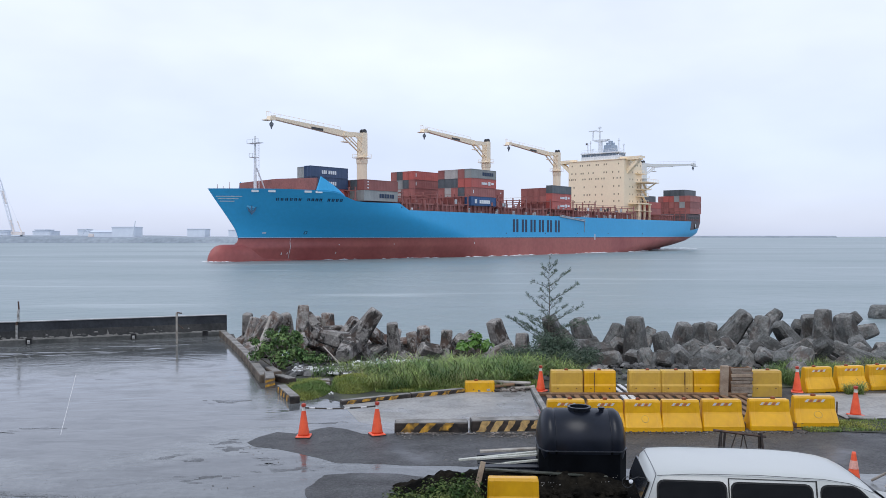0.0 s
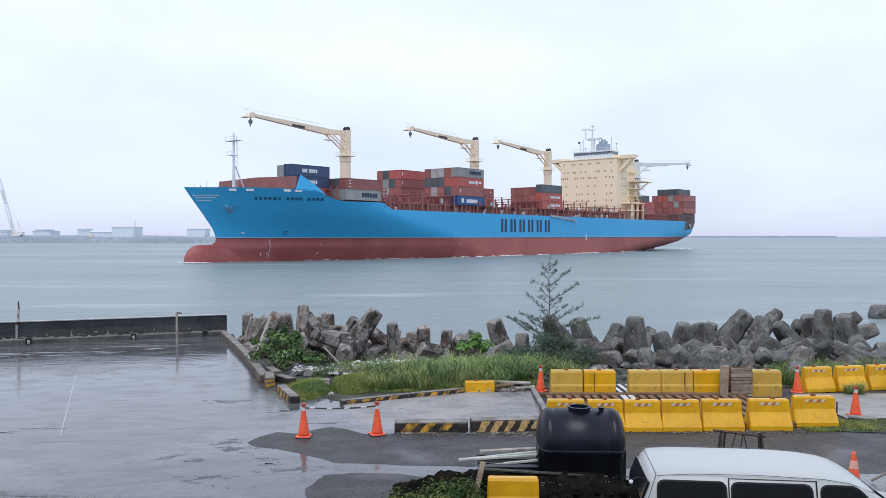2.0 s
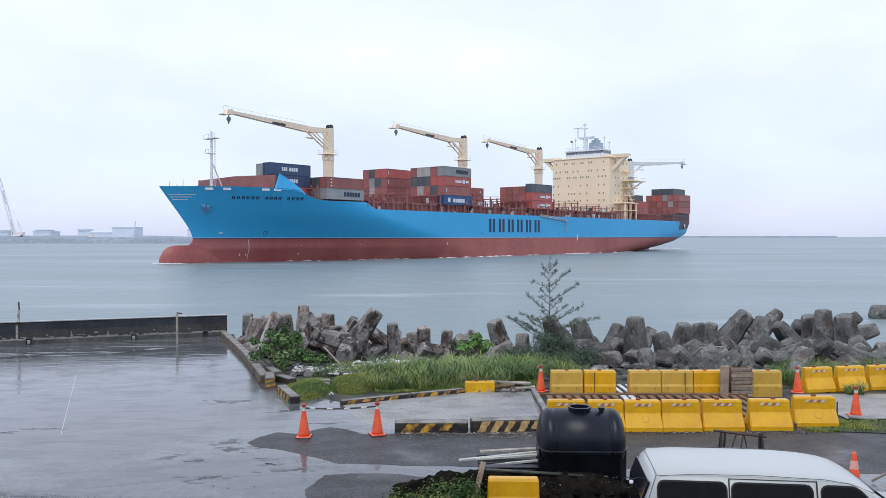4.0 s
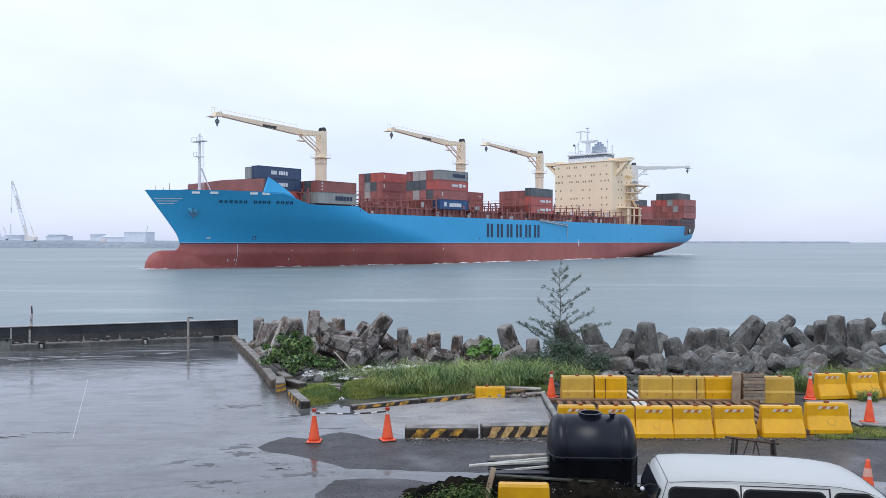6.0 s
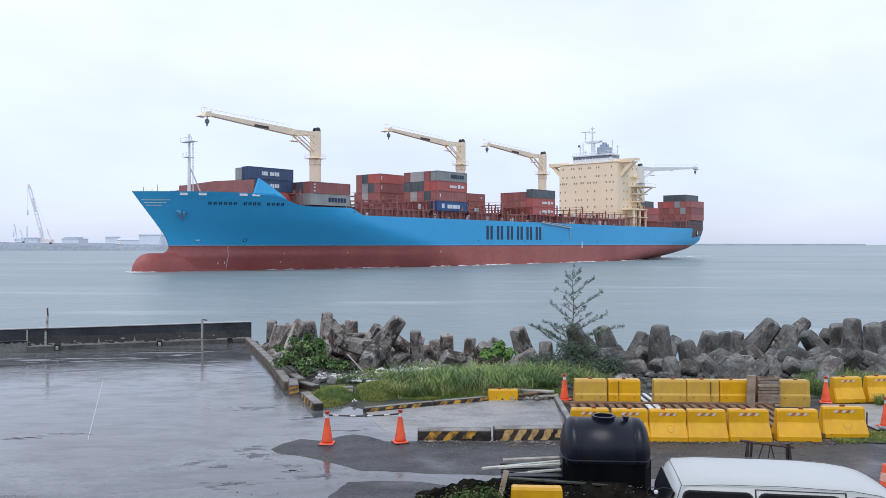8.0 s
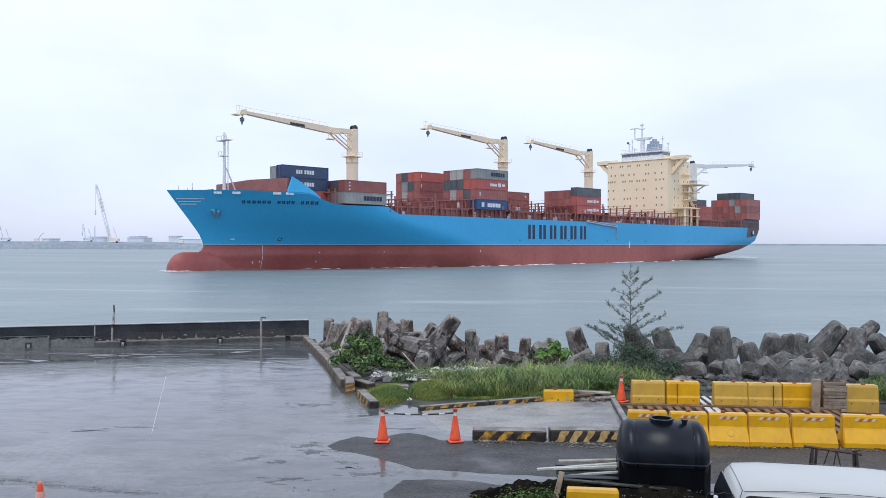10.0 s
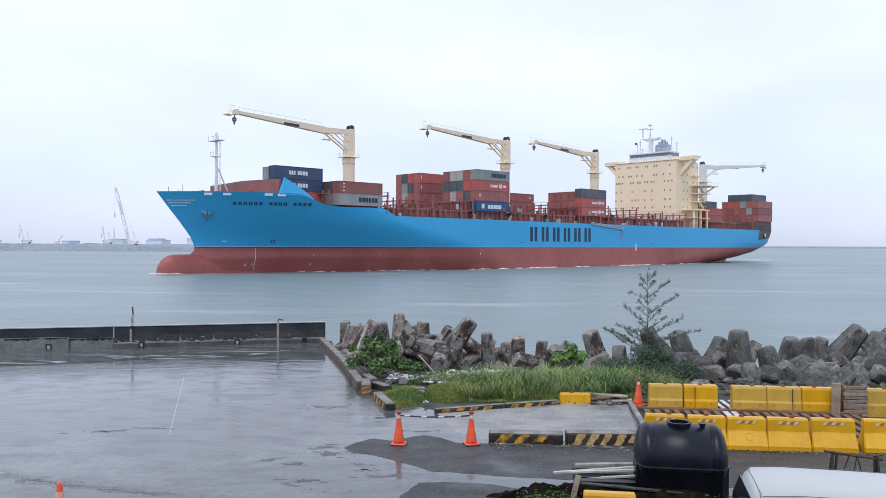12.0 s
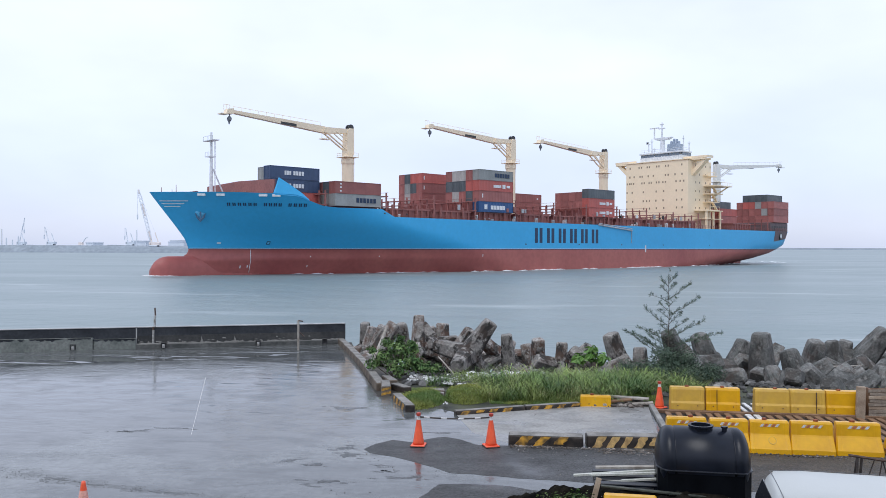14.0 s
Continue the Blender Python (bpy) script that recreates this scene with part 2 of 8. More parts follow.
GREY_CONCRETE = armour_concrete("smoother_grey_concrete", (0.105, 0.108, 0.10), (0.225, 0.226, 0.212), 0.5, 0.68, 0.45, 0.26)
DARK_CONCRETE = surface("black_stained_concrete", (0.022, 0.022, 0.024), (0.07, 0.068, 0.065), 0.7, 1.5, 14, 0.5, rnd=0.15, grit=0.3)
KERB = surface("kerb_concrete", (0.20, 0.195, 0.18), (0.33, 0.32, 0.295), 0.7, 2.0, 20, 0.4)
BLACK_PAINT = surface("black_kerb_paint", (0.013, 0.0105, 0.009), (0.058, 0.044, 0.035), 0.55, 4, 30, 0.3)
YELLOW_KERB = surface("worn_yellow_paint", (0.74, 0.39, 0.045), (0.12, 0.075, 0.03), 0.55, 7.5, 30, 0.4, spread=0.16, rnd=0.15)
YELLOW_PLASTIC = surface("yellow_plastic", (0.77, 0.415, 0.006), (0.63, 0.315, 0.008), 0.32, 2.6, 9, 0.02, rnd=0.07, grit=0.04, spread=0.25)
FADED_PLASTIC = surface("faded_yellow_plastic", (0.60, 0.375, 0.05), (0.50, 0.305, 0.06), 0.45, 3.0, 9, 0.02, rnd=0.12, grit=0.05, spread=0.22)
ORANGE = surface("orange_plastic", (0.90, 0.125, 0.045), (0.78, 0.09, 0.032), 0.4, 4, 30, 0.05, grit=0.04)
WHITE_BAND = surface("white_band", (0.72, 0.71, 0.69), (0.55, 0.54, 0.52), 0.4, 5, 30, 0.05)
FADED_BAND = surface("faded_pink_band", (0.80, 0.42, 0.34), (0.70, 0.33, 0.26), 0.4, 5, 30, 0.05)
RED_BAND = surface("red_band", (0.5, 0.05, 0.03), (0.38, 0.05, 0.03), 0.4, 5, 30, 0.05)
STICKER_RED = surface("faded_red_sticker", (0.48, 0.16, 0.08), (0.42, 0.15, 0.08), 0.4, 5, 30, 0.05)
RUST = surface("rusty_steel", (0.05, 0.032, 0.024), (0.11, 0.065, 0.045), 0.75, 6, 30, 0.3)
DARK_RUST = surface("dark_rusty_steel", (0.02, 0.016, 0.014), (0.05, 0.035, 0.028), 0.7, 6, 30, 0.3)
SKIRT_BLACK = surface("black_skirt", (0.0025, 0.003, 0.004), (0.005, 0.006, 0.008), 0.5, 2, 20, 0.03, grit=0.1, spec=0.05)
TANK_RIM = surface("tank_rim", (0.03, 0.034, 0.042), (0.045, 0.05, 0.06), 0.4, 2, 20, 0.03)
CAP_RED = surface("rusty_red_cap", (0.30, 0.085, 0.03), (0.22, 0.06, 0.025), 0.6, 6, 30, 0.1)
BLACK_PLASTIC = surface("black_plastic", (0.004, 0.006, 0.0115), (0.007, 0.0095, 0.017), 0.34, 2, 8, 0.01, grit=0.06, spec=0.3)
WOOD = surface("grey_wood", (0.25, 0.22, 0.185), (0.40, 0.37, 0.325), 0.8, 3, 40, 0.3)
BROWN_WOOD = surface("brown_wood", (0.13, 0.066, 0.034), (0.23, 0.135, 0.075), 0.75, 3, 40, 0.3)
VAN_PAINT = surface("white_car_paint", (0.475, 0.49, 0.465), (0.45, 0.465, 0.445), 0.35, 0.8, 60, 0.0, coat=0.15, grit=0.03)
VAN_GLASS = glass("dark_glass", (0.008, 0.009, 0.011))
RUBBER = surface("black_rubber", (0.012, 0.012, 0.012), (0.02, 0.02, 0.02), 0.6, 3, 20, 0.1)
CHROME = surface("dull_steel", (0.45, 0.45, 0.45), (0.35, 0.35, 0.35), 0.35, 3, 20, 0.05, metal=1.0)
LEAF = surface("broad_leaf", (0.062, 0.13, 0.045), (0.17, 0.25, 0.09), 0.6, 3, 20, 0.0, rnd=0.2, island=0.5, spec=0.12)
# the darker green is lowered to paint shade between blades
BLADE = surface("grass_blade", (0.07, 0.132, 0.03), (0.222, 0.272, 0.072), 0.7, 0.9, 7, 0.0, grit=0.2, island=0.5)
NEEDLE = surface("casuarina_needle", (0.045, 0.078, 0.05), (0.085, 0.12, 0.075), 0.7, 3, 20, 0.0, island=0.4)
BARK = surface("bark", (0.07, 0.055, 0.04), (0.12, 0.10, 0.08), 0.9, 6, 30, 0.3)
ROCK = surface("rubble_stone", (0.13, 0.125, 0.115), (0.30, 0.29, 0.27), 0.85, 2, 15, 0.5, rnd=0.35, island=0.4)
RUBBLE = surface("wet_rubble_stone", (0.075, 0.074, 0.07), (0.19, 0.185, 0.175), 0.8, 2, 15, 0.5, rnd=0.35, island=0.5)
RAG = surface("white_litter", (0.70, 0.70, 0.68), (0.5, 0.5, 0.48), 0.6, 4, 20, 0.1)
COPING = surface("limewashed_coping", (0.50, 0.50, 0.49), (0.36, 0.36, 0.35), 0.7, 2, 20, 0.2)
BLACK_WALL = surface("black_tarred_wall", (0.013, 0.0155, 0.020), (0.036, 0.040, 0.046), 0.45, 1.1, 9, 0.35, spread=0.2, grit=0.3)
# wet soil; on the bank its black also paints the shade between units
MUD_AND_SHADE = surface("black_mud_and_shade", (0.004, 0.0038, 0.0035), (0.014, 0.012, 0.009), 0.95, 2.5, 14, 0.9, grit=0.4, spec=0.05)
PLINTH = surface("stained_plinth", (0.04, 0.043, 0.04), (0.12, 0.12, 0.112), 0.5, 1.3, 9, 0.4, spread=0.2, grit=0.3)
# ship
HULL_BLUE = surface("hull_blue", (0.03, 0.36, 0.665), (0.035, 0.385, 0.70), 0.42, 0.05, 1.2, 0.03, grit=0.04)
HULL_RED = surface("hull_red", (0.305, 0.074, 0.066), (0.405, 0.122, 0.10), 0.5, 0.09, 1.0, 0.03, grit=0.09, streak=0.35, spread=0.2)
PALE_BLUE = surface("lighter_hull_blue", (0.10, 0.45, 0.70), (0.12, 0.48, 0.73), 0.42, 0.5, 3, 0.02)
NAVY = surface("navy_lettering", (0.01, 0.03, 0.075), (0.012, 0.036, 0.085), 0.5, 0.5, 3, 0.0)
PALE_LINE = surface("pale_blue_line", (0.36, 0.60, 0.80), (0.40, 0.63, 0.82), 0.5, 0.5, 3, 0.0)
ANCHOR_BLUE = surface("grey_blue_anchor", (0.05, 0.13, 0.22), (0.08, 0.17, 0.27), 0.5, 1.5, 6, 0.1)
CREAM = surface("cream_paint", (0.88, 0.725, 0.51), (0.85, 0.695, 0.485), 0.5, 0.12, 1.5, 0.02, grit=0.03)
DECK_RED = surface("deck_red_oxide", (0.31, 0.125, 0.11), (0.245, 0.10, 0.09), 0.65, 0.3, 2, 0.05)
GREY_STEEL = surface("grey_steel", (0.42, 0.45, 0.47), (0.36, 0.39, 0.42), 0.5, 0.3, 2, 0.02)
SHIP_WHITE = surface("ship_white", (0.72, 0.74, 0.75), (0.66, 0.68, 0.70), 0.5, 0.3, 2, 0.02)
DARK_STEEL = surface("dark_steel", (0.03, 0.03, 0.032), (0.05, 0.05, 0.05), 0.5, 0.5, 3, 0.02)
FOAM = surface("foam", (0.75, 0.78, 0.78), (0.6, 0.65, 0.66), 0.8, 1.0, 4, 0.2)
# red-brown lightened for the haze over the ship
BOX_RED = surface("container_red_brown_hazed", (0.335, 0.12, 0.105), (0.285, 0.10, 0.09), 0.55, 0.4, 3, 0.03, rnd=0.2, grit=0.06)
BOX_ORANGE = surface("container_orange_red", (0.48, 0.115, 0.095), (0.42, 0.105, 0.09), 0.55, 0.4, 3, 0.03, rnd=0.1, grit=0.06)
BOX_NAVY = surface("container_navy", (0.035, 0.065, 0.13), (0.045, 0.075, 0.15), 0.5, 0.4, 3, 0.03, rnd=0.1, grit=0.06)
BOX_BLUE = surface("container_blue", (0.02, 0.075, 0.19), (0.025, 0.085, 0.22), 0.5, 0.4, 3, 0.03, rnd=0.1, grit=0.06)
BOX_GREY = surface("container_grey", (0.30, 0.31, 0.30), (0.25, 0.26, 0.255), 0.55, 0.4, 3, 0.03, rnd=0.1, grit=0.06)
BOX_DARK = surface("container_dark_grey", (0.075, 0.09, 0.10), (0.10, 0.115, 0.125), 0.5, 0.4, 3, 0.03, rnd=0.1, grit=0.06)
BOX_WHITE = surface("container_white", (0.42, 0.40, 0.38), (0.36, 0.345, 0.33), 0.5, 0.4, 3, 0.03, grit=0.06)
# far shore: the haze of distance is mixed into these pale colours
FAR_STONE = surface("far_embankment_hazed", (0.225, 0.262, 0.295), (0.275, 0.312, 0.345), 0.9, 0.02, 0.3, 0.0)
FAR_WALL = surface("far_building_wall_hazed", (0.655, 0.703, 0.758), (0.68, 0.725, 0.775), 0.9, 0.02, 0.2, 0.0, grit=0.04)
FAR_ROOF = surface("far_roof_hazed", (0.58, 0.63, 0.69), (0.60, 0.65, 0.71), 0.9, 0.02, 0.2, 0.0, grit=0.03)
FAR_CRANE = surface("far_crane_hazed", (0.76, 0.68, 0.63), (0.79, 0.71, 0.66), 0.8, 0.1, 0.3, 0.0, grit=0.04)
FAR_STEEL = surface("far_crane_steel_hazed", (0.60, 0.65, 0.70), (0.63, 0.68, 0.73), 0.8, 0.1, 0.3, 0.0, grit=0.04)


# ---- mesh helpers ----
def mesh_of(name, bm, *mats, smooth=False):
    bmesh.ops.recalc_face_normals(bm, faces=bm.faces[:])
    me = bpy.data.meshes.new(name)
    bm.to_mesh(me)
    bm.free()
    for m in mats:
        me.materials.append(m)
    if smooth:
        me.polygons.foreach_set("use_smooth", [True] * len(me.polygons))
    return me


def part(name, bm, material, parent=None, label="", smooth=False, at=None):
    ob = new(name, mesh_of(name, bm, *(material if isinstance(material, tuple) else (material,)), smooth=smooth))
    if parent is not None:
        ob.parent = parent
    if at is not None:
        ob.matrix_basis = at
    return tagged(ob, label)


def share(name, me, parent, at, label=""):
    ob = new(name, me)
    ob.parent = parent
    ob.matrix_basis = at
    return tagged(ob, label)


def thing(name, at, label, category, group="", kind=""):
    ob = new(name)
    ob.empty_display_size = 0.2
    ob.matrix_basis = at
    return tagged(ob, label, category, group, kind)


def box(bm, lo, hi, m=None, bevel=0.0, index=0):
    """A cuboid between two corners, with chamfered edges."""
    vs = [bm.verts.new((x, y, z)) for x in (lo[0], hi[0]) for y in (lo[1], hi[1]) for z in (lo[2], hi[2])]
    fs = [bm.faces.new([vs[i] for i in q]) for q in ((0, 1, 3, 2), (4, 6, 7, 5), (0, 4, 5, 1), (2, 3, 7, 6), (0, 2, 6, 4), (1, 5, 7, 3))]
    for f in fs:
        f.material_index = index
    if bevel:
        es = list({e for f in fs for e in f.edges})
        r = bmesh.ops.bevel(bm, geom=es, offset=bevel, segments=1, affect="EDGES")
        vs = list({v for f in r["faces"] for v in f.verts} | {v for v in vs if v.is_valid})
    if m is not None:
        bmesh.ops.transform(bm, matrix=m, verts=[v for v in vs if v.is_valid])
    return vs


def tube(bm, p, q, r, r2=None, n=8, caps=True):
    """A straight, tapered tube from p to q."""
    p, q = Vector(p), Vector(q)
    r2 = r if r2 is None else r2
    rot = (q - p).to_track_quat("Z", "Y").to_matrix()
    rings = []
    for c, rr in ((p, r), (q, r2)):
        rings.append([bm.verts.new(c + rot @ Vector((rr * math.cos(2 * math.pi * i / n), rr * math.sin(2 * math.pi * i / n), 0))) for i in range(n)])
    for i in range(n):
        bm.faces.new((rings[0][i], rings[0][(i + 1) % n], rings[1][(i + 1) % n], rings[1][i]))
    if caps:
        bm.faces.new(rings[0][::-1]), bm.faces.new(rings[1])


def prism(bm, outline, axis, lo, hi, index=0):
    """A closed outline (pairs) pushed along an axis: 0, 1 or 2."""
    def at(a, b, c):
        return {0: (c, a, b), 1: (a, c, b), 2: (a, b, c)}[axis]
    r0 = [bm.verts.new(at(a, b, lo)) for a, b in outline]
    r1 = [bm.verts.new(at(a, b, hi)) for a, b in outline]
    k = len(outline)
    fs = [bm.faces.new((r0[i], r0[(i + 1) % k], r1[(i + 1) % k], r1[i])) for i in range(k)]
    fs += [bm.faces.new(r0[::-1]), bm.faces.new(r1)]
    for f in fs:
        f.material_index = index
    return r0 + r1


def lathe(bm, profile, n=16, m=None, cap=True):
    """Radius and height pairs turned about z."""
    rings = [[bm.verts.new((r * math.cos(2 * math.pi * i / n), r * math.sin(2 * math.pi * i / n), z)) for i in range(n)] for r, z in profile]
    for a, b in zip(rings, rings[1:]):
        for i in range(n):
            bm.faces.new((a[i], a[(i + 1) % n], b[(i + 1) % n], b[i]))
    if cap:
        bm.faces.new(rings[0][::-1]), bm.faces.new(rings[-1])
    if m is not None:
        bmesh.ops.transform(bm, matrix=m, verts=[v for r in rings for v in r])


def lerp_table(table, x):
    xs, ys = zip(*table)
    return float(np.interp(x, xs, ys))

# ---- sea and land ----
SEA_Z = -1.44


def flat(name, outline, z, material, label, thick=0.0, kind="structure"):
    bm = bmesh.new()
    if thick:
        prism(bm, outline, 2, z - thick, z)
    else:
        bm.faces.new([bm.verts.new((x, y, z)) for x, y in outline])
    return tagged(part(name, bm, material), label, kind=kind)


def sea():
    bm = bmesh.new()
    bm.faces.new([bm.verts.new(p) for p in ((-4800, -300, 0), (4800, -300, 0), (4800, 4800, 0), (-4800, 4800, 0))])
    ob = part("water", bm, SEA)
    ob.matrix_basis = pose(0, 0, SEA_Z)
    tagged(ob, "grey-green rippled harbour water under rain", "water", kind="structure")


WALL_A, WALL_B = Vector((-10.12, 37.43)), Vector((-18.9, 34.0))
WALL_DIR = (WALL_B - WALL_A).normalized()


def ragged(outline, amount, step=0.25, seed=0):
    """An outline with uneven edges, as laid and worn by hand."""
    pts = []
    n = len(outline)
    for i in range(n):
        a, b = Vector(outline[i]), Vector(outline[(i + 1) % n])
        k = max(1, min(60, int((b - a).length / step)))
        side = Vector((-(b - a).y, (b - a).x)).normalized()
        for j in range(k):
            p = a.lerp(b, j / k)
            w = noise.noise(Vector((p.x * 0.9, p.y * 0.9, seed))) + 0.4 * noise.noise(Vector((p.x * 3.1, p.y * 3.1, seed + 5)))
            pts.append(p + side * amount * w)
    return [(p.x, p.y) for p in pts]


def land():
    far = WALL_A + WALL_DIR * 60
    # one sheet of land with the sea wall's foot and the bank as its edge
    out = [(-900, far.y - 1500), (far.x, far.y + 0.4), (WALL_A.x + 0.2, WALL_A.y + 0.5), (-9.3, 36.0), (-7.3, 30.9), (-5, 29.6), (3, 28.4), (12, 27.8), (40, 27.2), (900, -200), (900, -1500)]
    flat("ground", out, 0.0, EARTH, "muddy harbour ground with gravel and turf", 3.0)
    flat("pavement", [(far.x, far.y + 0.1), (WALL_A.x + 0.15, WALL_A.y + 0.1), (-10.2, 37.4), (-7.45, 29.7), (-5.5, 24.2), (-4.7, 23.6), (-3.5, 23.2), (-2.7, 22.4), (0.6, 23.6), (2.6, 24.1), (2.6, 19.4), (10.0, 19.2), (10, -2.9), (-45, -2.9)], 0.02, APRON, "wet grey concrete apron with shallow puddles")
    flat("road", ragged([(-4.42, 17.9), (-4.3, 18.45), (-3.9, 18.85), (-3.45, 18.7), (-3.15, 18.95), (-2.74, 19.3), (-2.25, 19.1), (-1.9, 18.75), (-1.2, 18.72), (2.4, 18.95), (9.9, 19.15), (40, 19.6), (40, 15.4), (8, 15.6), (3, 15.9), (-0.5, 16.1), (-1.5, 16.15), (-2.1, 16.3), (-2.7, 16.7), (-3.45, 17.25), (-4.05, 17.5)], 0.13, 0.16, 2), 0.0232, ASPHALT, "dark wet asphalt lane with a ragged edge", 0.01)
    flat("road_patch", ragged([(-2.6, 14.6), (-2.3, 15.45), (-1.8, 15.6), (-0.9, 15.55), (0.2, 15.2), (0.3, 13.9), (-0.5, 13.2), (-2.2, 13.6)], 0.14, 0.14, 4), 0.0232, ASPHALT, "dark asphalt patch in the apron", 0.01)
    # water standing along the quay wall
    side = Vector((WALL_DIR.y, -WALL_DIR.x))
    side = side if side.y < 0 else -side
    strip = [WALL_A + WALL_DIR * u + side * (0.25 if edge == 0 else lerp_table(((0, 2.0), (4, 4.4), (14, 4.6), (40, 4.6)), u)) for edge, us in ((0, (0.4, 45.0)), (1, (45.0, 30.0, 20.0, 14.0, 9.0, 5.0, 2.0, 0.4))) for u in us]
    flat("pavement_flooded", ragged([(p.x, p.y) for p in strip], 0.35, 0.3, 7), 0.0228, FLOODED, "rain water standing on the apron along the quay wall")
    rnd = random.Random(6)
    spots = ((-5.75, 16.7, 0.2, 0.12, 28), (-4.82, 17.9, 0.2, 0.13, 8), (-4.6, 17.3, 0.36, 0.2, 8), (-5.07, 16.45, 0.16, 0.09, 8), (-3.74, 16.62, 0.18, 0.1, 7), (-3.5, 16.2, 0.14, 0.06, 7), (-3.03, 15.8, 0.36, 0.1, 8), (-4.55, 15.3, 0.3, 0.18, 8), (-9.6, 14.6, 0.5, 0.05, -14), (-7.4, 14.2, 0.45, 0.04, -6), (-10.6, 18.7, 0.5, 0.08, 20), (-4.6, 12.9, 0.8, 0.12, 2), (-5.9, 22.4, 0.5, 0.2, 10), (-2.9, 19.75, 0.3, 0.05, 12), (-9.6, 19.2, 0.3, 0.05, 0))
    for i, (x, y, w, d, turn) in enumerate(spots):
        ca, sa = math.cos(radians(turn)), math.sin(radians(turn))
        ring = []
        for a in np.linspace(0, 2 * math.pi, 15)[:-1]:
            r = rnd.uniform(0.45, 1.15)
            u, v = w * math.cos(a) * r, d * math.sin(a) * r
            ring.append((x + u * ca - v * sa, y + u * sa + v * ca))
        flat("pavement_patch", ragged(ring, 0.09, 0.05, i), 0.0215 + i * 0.00015, DAMP, "dark bitumen stain on the apron", 0.004)
        # small crumbs of the same stain round it
        for k in range(7):
            a, r = rnd.uniform(0, 2 * math.pi), rnd.uniform(1.15, 2.0)
            u, v, q = w * math.cos(a) * r, d * math.sin(a) * r, rnd.uniform(0.03, 0.09)
            cx, cy = x + u * ca - v * sa, y + u * sa + v * ca
            crumb = [(cx + q * rnd.uniform(0.6, 2.2) * math.cos(b), cy + 0.5 * q * rnd.uniform(0.5, 1.3) * math.sin(b)) for b in np.linspace(0, 2 * math.pi, 9)[:-1]]
            flat("pavement_patch", crumb, 0.0203 + 0.00001 * (i * 7 + k), DAMP, "small dark bitumen fleck on the apron", 0.004)
    flat("pavement_ramp", [(-2.75, 21.9), (-2.1, 19.9), (-1.1, 18.9), (2.4, 19.1), (2.62, 24.2), (0.6, 23.6)], 0.0216, SLAB, "pale wet concrete ramp between striped kerbs", 0.01)
    flat("pavement_slab", [(10.2, 20.2), (40, 20.6), (40, 23.4), (10.2, 23.4)], 0.034, SLAB, "pale wet concrete strip behind the barriers")


def unseen_back_wall():
    """Plain unseen wall at the yard's back, added to shade the near ground."""
    bm = bmesh.new()
    box(bm, (-30, -3.4, 0.0), (30, -3.0, 6.2))
    tagged(part("wall_unseen", bm, KERB), "plain grey unseen wall, added to hold off light from behind", kind="structure")


